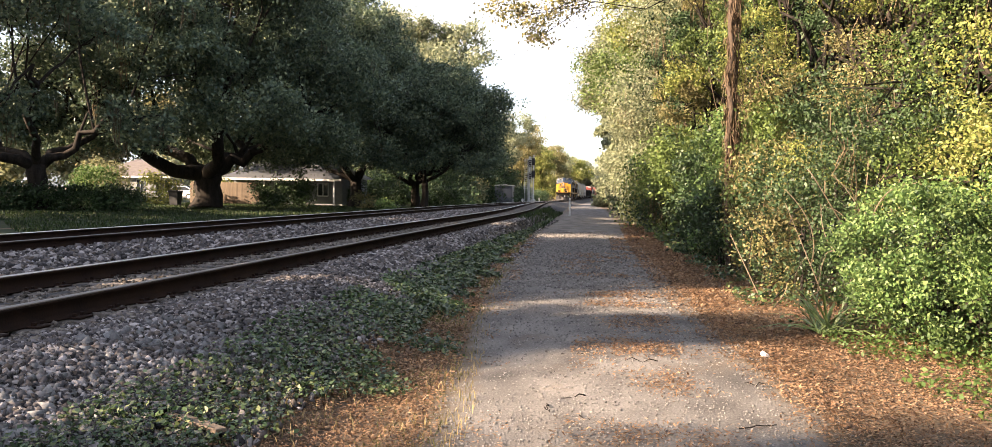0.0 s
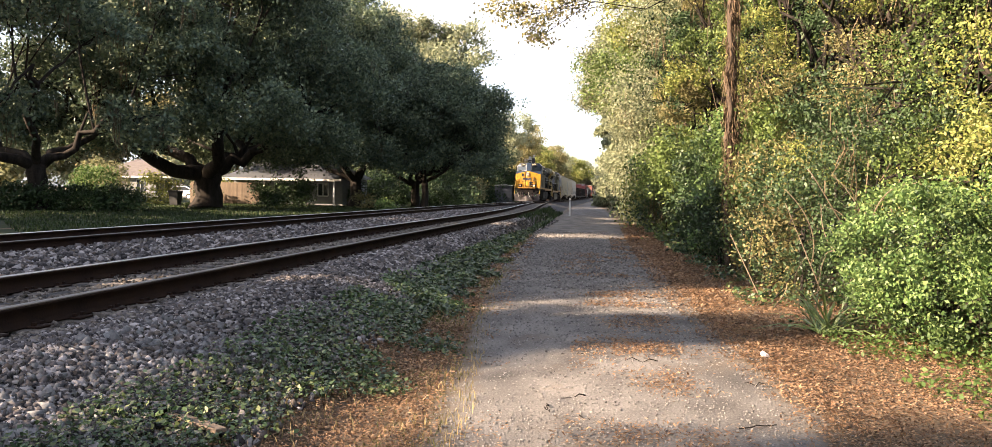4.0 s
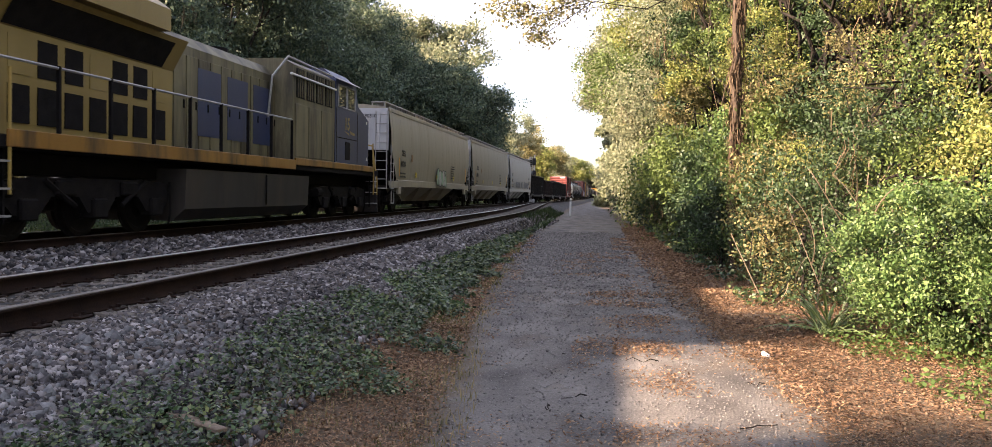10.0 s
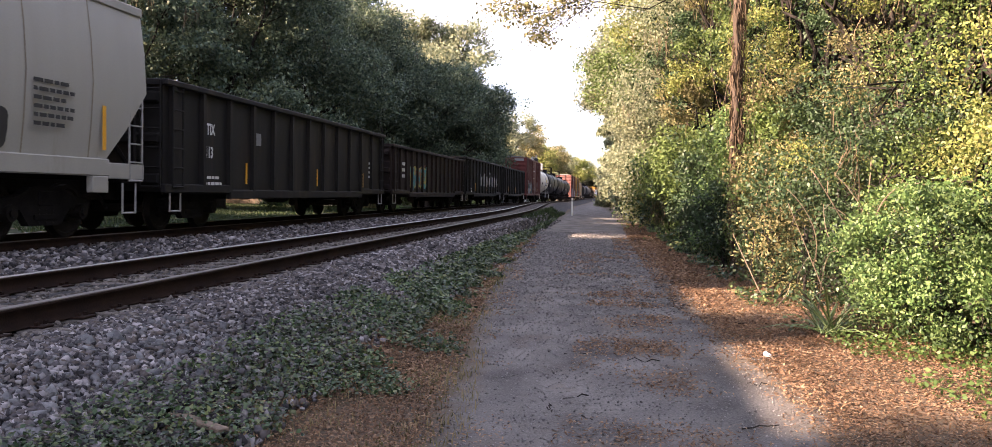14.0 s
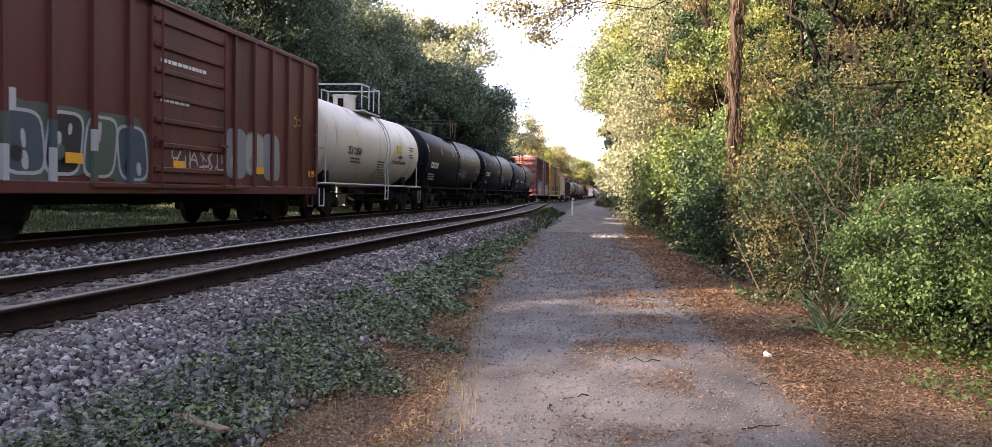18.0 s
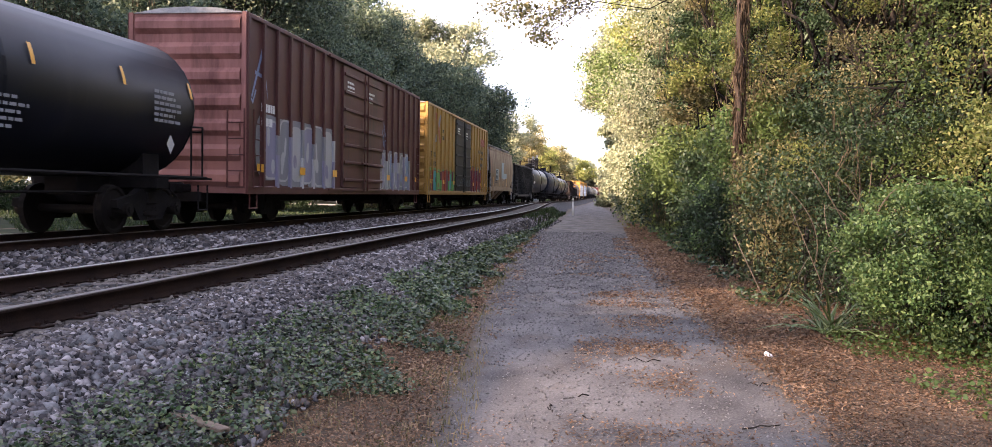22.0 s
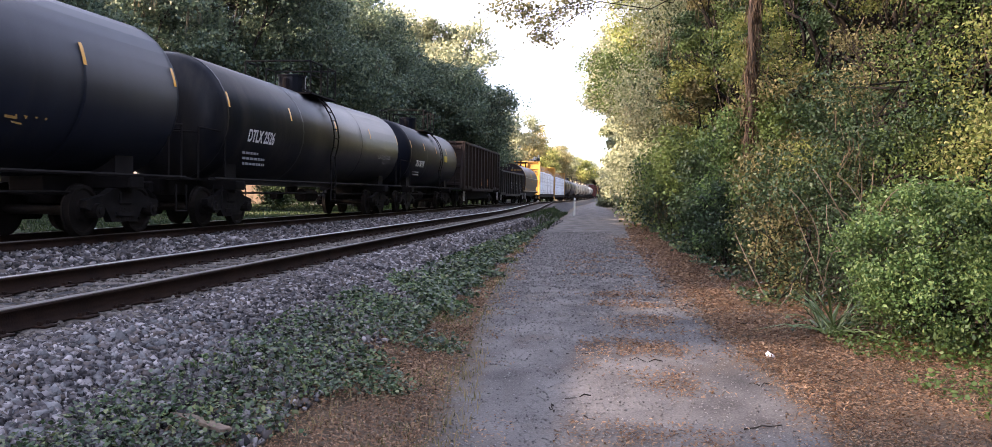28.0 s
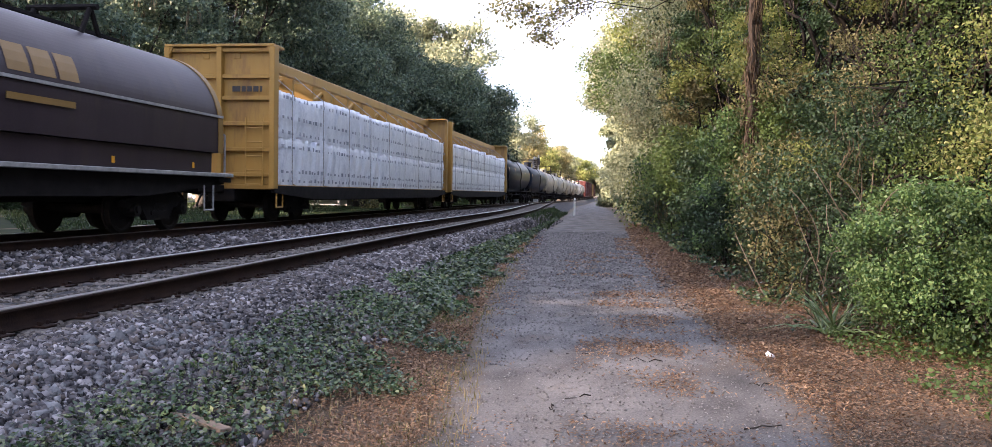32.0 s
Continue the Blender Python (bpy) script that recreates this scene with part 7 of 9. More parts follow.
scrawl(g3, 5.8, 14.0, 1.0, 2.3, 1.40, [S_grey, S_white], 9, 11, fill=0.55)
g4 = couple(gondola(15.9, 3.0, M_darkgon, "sooty black gondola with faded stencils"), 334.8 + OFF)
lettering(g4, "JTIX", 1.82, 2.05, 0.24, 1.40, M_white, narrow=0.75)
lettering(g4, "124", 1.82, 1.55, 0.24, 1.40, M_white, narrow=0.75)
for g in (g1, g3, g4):
    tape(g, [3.9, 8.9, 13.6], 1.0, 1.5, 1.40, 0.09)
    bars(g, 1.7, 1.15, 2, 1.40, M_white, 0.9, 0.06, 0.13, 33)
    bars(g, 14.35, 1.9, 4, 1.40, M_white, 0.5, 0.07, 0.16, 34)
    bm = BM()
    box(bm, 1.395, 1.402, 4.5, 4.8, 1.95, 2.25)
    part("panel_sign", bm, S_grey, g, "small grey-white square sign")

# red boxcar
rb = couple(boxcar(15.4, 4.5, M_red, "oxide red boxcar with graffiti along its foot", M_red, 15, 6.2, 1, 3.2, M_redend, ribs=9), 352.3 + OFF)
bubble(rb, 2.2, 6.15, 0.92, 2.15, 1.462, 4, [S_steel, S_blk, S_dkgreen], S_white, 11, S_dkgreen)
post_paint(rb, 15.4, 15, 2.2, 6.1, 0.95, 2.0, [S_dkgreen, S_steel, S_white], 3)
bubble(rb, 9.5, 12.6, 1.1, 2.36, 1.462, 3, [S_grey, M_pale], S_grey, 12)
scrawl(rb, 6.9, 9.2, 1.15, 1.8, 1.535, [S_white], 12, 6, fill=0.8)
scrawl(rb, 13.6, 14.4, 2.5, 2.95, 1.462, [S_yellow], 13, 3, fill=0.8)
bm = BM()
for y0 in (0.6, 1.6):
    box(bm, 1.46, 1.468, y0, y0 + 0.95, 1.95, 2.3)
part("number_panel", bm, M_plac, rb)
lettering(rb, "168", 1.66, 2.0, 0.24, 1.469, M_blackp, narrow=0.9)
bars(rb, 0.7, 2.22, 1, 1.469, M_blackp, 0.6, 0.2, 0.3, 41)
bars(rb, 6.5, 3.35, 1, 1.535, M_white, 2.2, 0.07, 0.2, 42)
bars(rb, 6.5, 2.6, 1, 1.535, M_white, 1.9, 0.07, 0.2, 43)
bm = BM()
box(bm, 0.3, 1.2, -0.062, -0.055, 4.15, 4.38)
part("end_number_panel", bm, M_plac, rb)
tape(rb, [0.4, 3.6, 7.0, 11.0, 14.6], 1.25, 1.42, 1.535, 0.45)

# tank cars
wt = couple(tank(14.0, 1.45, 2.52, M_wtank, "white tank car with white railings and ladder", M_whiteend, 1.0, bands=5, ladder_at=0.54), 367.9 + OFF)
z = 2.1
tank_text(wt, 1.45, 2.52, "TILX 110564", 3.0, z, 0.26, M_blackp, narrow=0.8)
tank_text(wt, 1.45, 2.52, "SODIUM", 9.6, 2.2, 0.13, M_blackp)
tank_text(wt, 1.45, 2.52, "HYPOCHLORITE SOLUTION", 8.8, 1.98, 0.13, M_blackp)
bm = BM()
box(bm, 1.43, 1.46, 9.4, 10.1, 2.4, 2.72)
part("warning_panel", bm, M_placy, wt)
bars(wt, 3.4, 2.0, 2, 1.366, M_blackp, 1.6, 0.05, 0.12, 51)
bars(wt, 6.8, 2.0, 7, 1.366, M_blackp, 1.2, 0.05, 0.1, 52)
bars(wt, 11.4, 2.75, 5, 1.444, M_blackp, 1.0, 0.05, 0.1, 53)
b1 = couple(tank(17.3, 1.47, 2.55, M_btank, "black tank car with white stencils", M_steel, 1.0, bands=6), 382.4 + OFF)
tank_text(b1, 1.47, 2.55, "TCBX 251367", 1.44, 2.05, 0.27, M_white, narrow=0.8)
bars(b1, 1.5, 1.78, 3, 1.264, S_grey, 1.4, 0.05, 0.12, 54)
scrawl(b1, 8.0, 10.5, 1.75, 2.1, 1.38, [S_grey], 13, 8, fill=0.4)
b2 = couple(tank(17.2, 1.47, 2.55, M_btank, "black tank car with a railed dome", M_steel, 1.0, bands=7), 400.2 + OFF)
tank_text(b2, 1.47, 2.55, "CTCX 250657", 1.5, 2.05, 0.27, M_white, narrow=0.8)
bars(b2, 1.5, 1.78, 2, 1.264, S_grey, 1.8, 0.05, 0.12, 55)
scrawl(b2, 7.2, 8.6, 2.2, 2.7, 1.475, [S_grey], 14, 4, fill=0.5)
b3 = couple(tank(19.2, 1.42, 2.5, M_btank, "long black tank car with sprayed tags", M_steel, 1.7, bands=8, walkway=False), 418.0 + OFF)
tank_text(b3, 1.42, 2.5, "SHQX 50526", 2.7, 1.92, 0.25, M_white, narrow=0.8)
scrawl(b3, 5.9, 7.6, 1.75, 2.25, 1.36, [S_grey, S_white], 15, 7, fill=0.4)
scrawl(b3, 8.4, 10.8, 1.75, 2.2, 1.36, [S_white], 16, 6, fill=0.4)
bars(b3, 3.3, 1.72, 3, 1.199, S_grey, 1.6, 0.05, 0.12, 56)
for t, L in ((b1, 17.3), (b2, 17.2), (b3, 19.2)):
    bars(t, L - 2.5, 2.75, 6, 1.46, S_grey, 1.1, 0.06, 0.11, 57)
    bars(t, L - 7.5, 2.2, 5, 1.43, S_grey, 1.5, 0.05, 0.11, 58)
    bm = BM()
    bm.faces.new([bm.verts.new((1.30, y, q)) for y, q in ((L - 1.75, 1.75), (L - 1.6, 1.55), (L - 1.45, 1.75), (L - 1.6, 1.95))])
    part("placard", bm, M_plac, t)

# maroon and yellow boxcars
rc = couple(boxcar(18.1, 5.05, M_maroon, "maroon-brown boxcar with tall white graffiti", M_maroon, 21, 7.2, 2, 2.35, M_pinkend, ribs=7), 438.8 + OFF)
bubble(rc, 1.1, 6.4, 0.92, 2.75, 1.462, 6, [S_lilac, S_grey, S_white], S_white, 17, S_grey)
post_paint(rc, 18.1, 21, 1.1, 6.4, 0.92, 2.6, [S_lilac, S_grey, S_white], 6)
bubble(rc, 11.6, 16.3, 0.9, 2.44, 1.462, 6, [S_lilac, S_grey, S_blue], S_white, 18, S_grey)
post_paint(rc, 18.1, 21, 11.6, 16.3, 0.9, 2.3, [S_lilac, S_grey, S_white], 5)
scrawl(rc, 12.0, 12.9, 2.45, 3.5, 1.462, [S_blue], 30, 2, fill=0.95)
scrawl(rc, 0.3, 1.3, 2.8, 4.6, 1.46, [S_blue], 19, 1)
bars(rc, 7.6, 4.4, 3, 1.535, M_white, 0.8, 0.07, 0.14, 61)
bars(rc, 9.9, 4.3, 3, 1.535, M_white, 0.8, 0.07, 0.14, 62)
bars(rc, 0.9, 3.0, 2, 1.47, M_white, 1.0, 0.2, 0.35, 63)
tb = couple(boxcar(18.5, 5.05, M_tbox, "yellow double-door boxcar with black doors and bright graffiti", M_blkdoor, 19, 7.0, 2, 2.35, M_tbox, ribs=7), 458.7 + OFF)
lettering(tb, "TB  OX", 0.82, 2.58, 0.24, 1.47, M_blackp)
lettering(tb, "66  08  07", 0.8, 2.14, 0.24, 1.47, M_blackp)
lettering(tb, "any", 3.3, 3.85, 0.26, 1.47, M_blackp)
lettering(tb, "road", 3.3, 3.53, 0.26, 1.47, M_blackp)
bubble(tb, 0.35, 6.9, 0.9, 2.05, 1.462, 7, [S_wine, S_teal, S_green, S_red], S_wine, 20, S_green)
post_paint(tb, 18.5, 19, 0.3, 6.9, 0.95, 2.0, [S_green, S_wine, S_teal, S_red], 7)
bubble(tb, 12.0, 16.2, 0.88, 2.5, 1.462, 6, [S_wine, S_red], S_blk, 21, S_aqua)
post_paint(tb, 18.5, 19, 11.9, 16.2, 0.9, 2.3, [S_wine, S_wine, S_red], 8)
scrawl(tb, 7.2, 11.6, 0.95, 1.9, 1.58, [S_steel], 45, 16, fill=0.5)
for k, (tone, ya, yb) in enumerate(((S_lilac, 1.7, 2.85), (S_red, 2.85, 1.7))):
    bm = BM()
    dy = 0.28 if yb > ya else -0.28
    bm.faces.new([bm.verts.new((1.472 + 0.003 * k, y, q)) for y, q in ((ya, 3.3), (ya + 0.35, 3.3), (yb + 0.35, 4.7), (yb, 4.7))])
    part("crossed_mark", bm, tone, tb)
bars(tb, 7.5, 4.4, 3, 1.535, M_white, 0.8, 0.07, 0.14, 64)
bars(tb, 9.9, 4.3, 3, 1.535, M_white, 0.8, 0.07, 0.14, 65)
lettering(tb, "Railcar Pooling", 14.5, 3.36, 0.24, 1.535, M_brtext, narrow=0.98)
lettering(tb, "Experts", 15.4, 2.97, 0.24, 1.535, M_brtext)
bars(tb, 15.4, 2.74, 1, 1.535, M_brtext, 1.4, 0.2, 0.36, 66)
bars(tb, 15.5, 4.3, 1, 1.535, S_red, 1.7, 0.45, 0.5, 69)
for t in (rc, tb):
    tape(t, [0.5, 3.4, 6.2, 12.6, 15.4, 17.2], 1.3, 1.5, 1.535, 0.4)

# rusty hopper, black gondola
mo = couple(hopper(13.2, 4.05, M_rustbeige, M_whiteend, "rust-stained beige covered hopper", 3, cut=1.2), 478.75 + OFF)
bm = BM()
box(bm, 1.55, 1.562, 2.65, 4.0, 1.85, 2.65)
box(bm, 1.57, 1.576, 5.6, 6.9, 2.0, 3.2)
box(bm, 1.57, 1.576, 6.7, 8.6, 2.0, 2.4)
part("repainted_patch", bm, M_aqua, mo)
lettering(mo, "MOCX", 2.72, 2.32, 0.26, 1.566, M_blackp, narrow=0.8)
lettering(mo, "499242", 2.72, 1.94, 0.26, 1.566, M_blackp, narrow=0.72)
tape(mo, [1.3, 4.4, 6.6, 8.7, 11.8], 1.42, 2.05, 1.56, 0.1)
bars(mo, 2.3, 1.85, 2, 1.556, M_blackp, 1.4, 0.06, 0.14, 67)
scrawl(mo, 6.0, 7.6, 1.8, 2.2, 1.585, [S_white], 23, 6, fill=0.4)
dg = couple(gondola(16.2, 3.5, M_blk2, "tall black gondola with close-set side posts", 17, post_d=0.13), 493.3 + OFF)
lettering(dg, "DJNX", 1.45, 1.95, 0.28, 1.40, M_white, narrow=0.6)
lettering(dg, "41056", 1.45, 1.53, 0.28, 1.40, M_white, narrow=0.55)
bars(dg, 1.5, 1.3, 3, 1.40, M_white, 0.7, 0.06, 0.16, 68)
tape(dg, [0.6, 4.3, 8.0, 11.7, 15.3], 1.0, 1.6, 1.40, 0.09)
bm = BM()
box(bm, 1.395, 1.402, 5.5, 5.95, 2.0, 2.55)
part("panel_sign", bm, S_blue, dg, "blue and white square sign")

# four more tank cars
t1 = couple(tank(19.2, 1.47, 2.5, M_otank, "oily black tank car with a long roof railing", M_steel, 0.6, True, bands=5), 510.8 + OFF)
tank_text(t1, 1.47, 2.5, "CPDX 101222", 0.8, 2.05, 0.24, M_white, narrow=0.8)
bars(t1, 1.0, 1.8, 3, 1.305, S_grey, 1.5, 0.05, 0.12, 70)
bars(t1, 14.0, 2.6, 2, 1.479, S_grey, 1.0, 0.16, 0.3, 71)
t2 = couple(tank(19.4, 1.56, 2.62, M_gtank, "large dull blue-black tank car", M_steel, 1.0, bands=7, seams=(0.2, 0.4, 0.6, 0.8)), 530.8 + OFF)
tank_text(t2, 1.56, 2.62, "21", 3.8, 2.03, 0.3, M_gold)
bm = BM()
box(bm, 1.555, 1.572, 11.3, 12.0, 2.2, 2.52)
part("warning_panel", bm, M_placy, t2)
scrawl(t2, 13.0, 14.8, 1.7, 2.3, 1.40, [M_gold], 24, 5, fill=0.5)
t3 = couple(tank(17.0, 1.47, 2.5, M_otank, "oily black tank car with streaked sides", M_steel, 1.0, bands=5), 550.9 + OFF)
tank_text(t3, 1.47, 2.5, "DTLX 2526", 2.0, 2.02, 0.3, M_white, narrow=0.8)
bars(t3, 2.0, 1.78, 3, 1.294, S_grey, 1.4, 0.06, 0.13, 72)
scrawl(t3, 13.3, 15.0, 1.9, 2.4, 1.45, [S_grey], 25, 7, fill=0.45)
t4 = couple(tank(12.2, 1.45, 2.52, M_btank, "short black tank car with white stencils", M_steel, 1.0, bands=5, ladder_at=0.55), 568.5 + OFF)
tank_text(t4, 1.45, 2.52, "TILX 161198", 1.9, 2.0, 0.27, M_white, narrow=0.8)
bars(t4, 1.9, 1.78, 2, 1.259, S_grey, 1.6, 0.05, 0.12, 73)
bm = BM()
box(bm, 1.44, 1.456, 8.0, 8.7, 2.4, 2.7)
part("warning_panel", bm, M_placy, t4)

# scrap gondolas
hg = couple(gondola(14.7, 3.78, M_brgon, "tall rusty brown gondola with slanted end braces", 13, bottom=1.02, post_d=0.14, inset=0.02), 581.9 + OFF)
for text, y, z0 in (("DJ", 1.53, 2.56), ("JX", 2.80, 2.56), ("950", 1.50, 2.01), ("779", 2.76, 2.01)):
    lettering(hg, text, y, z0, 0.27, 1.40, M_white, narrow=0.85)
for y, z0, z1, m in ((5.1, 2.48, 2.73, M_pink), (7.54, 2.3, 2.74, M_plac), (7.54, 1.88, 2.28, M_blue), (9.98, 2.48, 2.73, M_pink)):
    bm = BM()
    box(bm, 1.395, 1.402, y, y + 0.55, z0, z1)
    part("notice", bm, m, hg)
for k, (y, y1, z0, z1) in enumerate(((2.4, 3.2, 1.45, 1.96), (4.75, 5.4, 1.33, 1.87), (6.2, 6.85, 1.38, 1.78), (8.65, 9.35, 1.5, 2.2))):
    scrawl(hg, y, y1, z0, z1, 1.40, [S_grey, S_white] if k == 3 else [S_grey], 26 + k, 2, fill=0.95)
for k, y in enumerate((3.85, 7.1, 9.6)):
    bm = BM()
    slab(bm, [(y, 1.32), (y + 0.08, 1.32), (y + 0.16, 1.8), (y + 0.08, 1.8)], 1.398, 1.404)
    part("reflector", bm, M_refl, hg)
for y0, s in ((0.0, 1), (14.7, -1)):
    for x in (-1.4, 1.4):
        bm = BM()
        rod(bm, (x, y0 + s * 0.15, 3.6), (x, y0 + s * -0.55, 1.1), 0.07, 5)
        part("end_brace", bm, M_brgon, hg)
bm = BM()
box(bm, -1.1, 1.1, 2.9, 11.8, 0.5, 1.0, 0.03)
part("drop_floor", bm, M_steel, hg)
lg = couple(gondola(16.0, 2.65, M_darkgon, "low black gondola with scrawled tags", 14), 597.8 + OFF)
lettering(lg, "DJTX", 1.5, 1.88, 0.26, 1.40, M_white, narrow=0.75)
lettering(lg, "315254", 1.5, 1.55, 0.26, 1.40, M_white, narrow=0.7)
for k, y in enumerate((4.8, 6.4, 8.2, 10.2, 12.2, 13.6)):
    scrawl(lg, y, y + 0.95, 1.0, 2.15, 1.40, [S_white if k % 2 else S_grey], 27 + k, 3, fill=0.9)
tape(hg, [0.72], 1.3, 2.28, 1.40, 0.1)
tape(lg, [0.7, 4.2, 7.8, 11.4], 1.15, 1.65, 1.40, 0.09)

# coil car: gold blocks stand where the emblem is painted
co = couple(coil_car(12.1, M_purple, M_gold, "coil car with dark purple-brown barrel hood"), 615.3 + OFF)
for k in range(3):
    a = 0.35
    bm = BM()
    y = 5.3 + 0.6 * k
    q = []
    for aa in (0.2, 0.3, 0.4, 0.5):
        q.append((1.505 * math.cos(aa), 2.25 + 1.505 * math.sin(aa)))
    for (x0, z0), (x1, z1) in zip(q[:-1], q[1:]):
        quad(bm, [(x0 + 0.004, y, z0), (x0 + 0.004, y + 0.5, z0), (x1 + 0.004, y + 0.5, z1), (x1 + 0.004, y, z1)])
    part("emblem", bm, M_gold, co, "gold emblem block")
for k in range(4):
    bm = BM()
    box(bm, 0.1 + 0.26 * k, 0.3 + 0.26 * k, -0.045, -0.031, 3.05, 3.25)
    part("end_emblem", bm, M_gold, co)
bars(co, 1.1, 1.45, 1, 1.425, M_gold, 1.7, 0.2, 0.3, 75)

# centre-beam cars with wrapped lumber
c1 = couple(centre_beam(22.5, M_cyel, "yellow centre-beam flat car stacked with wrapped lumber", M_wrap, 31), 630.5 + OFF)
c2 = couple(centre_beam(22.7, M_cyel, "second yellow centre-beam flat car stacked with wrapped lumber", M_wrap, 32), 654.4 + OFF)
bars(c1, 0.1, 3.5, 1, 0, M_blackp, 1.0, 0.14, 0.2, 76).matrix_basis = pose(0.25, -0.115, 0, 0, 0, -90)

# the cars that follow, far off
for i, (a, L, m, lab) in enumerate(((678.4, 18.0, M_btank, "black tank car far down the train"), (697.6, 19.4, M_gtank, "dark tank car far down the train"), (718.5, 19.0, M_tantank, "tan tank car far down the train"),
                                    (739.5, 19.2, M_tantank, "tan tank car far down the train"), (760.7, 19.5, M_tantank, "tan tank car far down the train"), (782.0, 19.5, M_tantank, "tan tank car far down the train"),
                                    (803.0, 19.0, M_wtank, "white tank car far down the train"), (823.5, 19.0, M_tantank, "tan tank car far down the train"))):
    couple(tank(L, 1.47, 2.52, m, lab, M_steel, 1.0, bands=5), a + OFF)
for i, (a, L, m, lab) in enumerate(((844.0, 16.0, M_red, "red boxcar far down the train"), (862.0, 18.0, M_red, "red boxcar far down the train"), (882.0, 18.2, M_maroon, "maroon boxcar far down the train"),
                                    (902.0, 18.2, M_tbox, "yellow boxcar far down the train"), (922.0, 16.0, M_red, "red boxcar far down the train"))):
    couple(boxcar(L, 4.9, m, lab, m, 13, L * 0.42, 1, 3.0), a + OFF)
# ---- loose ground cover ----
M_stone = island_tones("crushed ballast stone", [(0.014, 0.013, 0.0132), (0.047, 0.043, 0.044), (0.102, 0.094, 0.095), (0.087, 0.07, 0.058), (0.178, 0.165, 0.163), (0.33, 0.305, 0.295)], 0.9, 0, 0.2, 0.2, 1.5)
M_vine = island_tones("low creeping leaves", [(0.0125, 0.025, 0.01), (0.03, 0.0575, 0.0225), (0.065, 0.103, 0.0375), (0.15, 0.169, 0.0625)], 0.45, 0.2, 0.4, 0.35, 1.8)
M_litter = island_tones("dead brown leaves", [(0.07, 0.04, 0.026), (0.15, 0.085, 0.047), (0.25, 0.145, 0.076), (0.21, 0.135, 0.084), (0.38, 0.25, 0.145)], 0.8, 0.2, 0.3, 0.25)
M_weed = island_tones("fresh weeds", [(0.045, 0.0825, 0.0188), (0.075, 0.128, 0.03), (0.12, 0.165, 0.045)], 0.5, 0.35)
# blade tones darkened too, with the lawn's shade put into them
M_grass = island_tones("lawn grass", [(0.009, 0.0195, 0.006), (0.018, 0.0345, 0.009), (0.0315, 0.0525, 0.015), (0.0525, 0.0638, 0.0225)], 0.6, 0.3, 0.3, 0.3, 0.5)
M_straw = island_tones("dry grass", [(0.20, 0.15, 0.07), (0.30, 0.23, 0.11), (0.14, 0.12, 0.05)], 0.8, 0.2)

CUT_V = np.array([(-1, -1, -1), (1, -1, -1), (1, 1, -1), (-1, 1, -1), (-1, -1, 1), (1, -1, 1), (1, 1, 1), (-1, 1, 1)], float) * 0.85
CUT_F = np.array([(0, 2, 1), (0, 3, 2), (4, 5, 6), (4, 6, 7), (0, 1, 5), (0, 5, 4), (1, 2, 6), (1, 6, 5), (2, 3, 7), (2, 7, 6), (3, 0, 4), (3, 4, 7)])


def spins(rng, n):
    q = rng.normal(0, 1, (n, 4))
    q /= np.linalg.norm(q, axis=1)[:, None]
    w, x, y, z = q.T
    return np.stack([np.stack([1 - 2 * (y * y + z * z), 2 * (x * y - z * w), 2 * (x * z + y * w)], 1), np.stack([2 * (x * y + z * w), 1 - 2 * (x * x + z * z), 2 * (y * z - x * w)], 1),
                     np.stack([2 * (x * z - y * w), 2 * (y * z + x * w), 1 - 2 * (x * x + y * y)], 1)], 1)


def stones(pos, size, rng):
    """Angular broken stones: blocks with pushed-about corners, each turned its own way."""
    n = len(pos)
    v = (CUT_V[None] + rng.uniform(-0.5, 0.5, (n, 8, 3))) * rng.uniform(0.42, 1.2, (n, 1, 3))
    v = np.einsum("nij,nkj->nki", spins(rng, n), v) * (size * 0.5)[:, None, None]
    v[:, :, 2] *= 0.85
    v = (v + pos[:, None]).reshape(-1, 3)
    f = (CUT_F[None] + np.arange(n)[:, None, None] * 8).reshape(-1, 3)
    return v, f


def scatter(rng, n, y0, y1, lo, hi, power=1.6):
    """Random places between two edges, thicker towards the camera."""
    y = y0 + (y1 - y0) * rng.random(n) ** power
    u = rng.random(n)
    return lo(y) + (hi(y) - lo(y)) * u, y, u


def left_edge(y):
    return np.interp(y, PATH_Y, PATH_L)


def right_edge(y):
    return np.interp(y, PATH_Y, PATH_R)


def path_lift(x, y):
    """How far the crowned gravel stands above the ground at a place, 0 beside it."""
    a, b = left_edge(y) - 0.45, right_edge(y) + 0.45
    u = np.clip((x - a) / (b - a), 0, 1)
    return np.where((u > 0.01) & (u < 0.99), 0.012 + 0.12 * u * (1 - u), 0.0)


def toe(y):
    """Foot of the loose stone beside the siding, where the creepers begin."""
    return np.interp(y, (2, 5, 8, 12, 20, 30, 60), (-2.45, -2.55, -2.7, -2.72, -2.75, -2.85, -3.0))


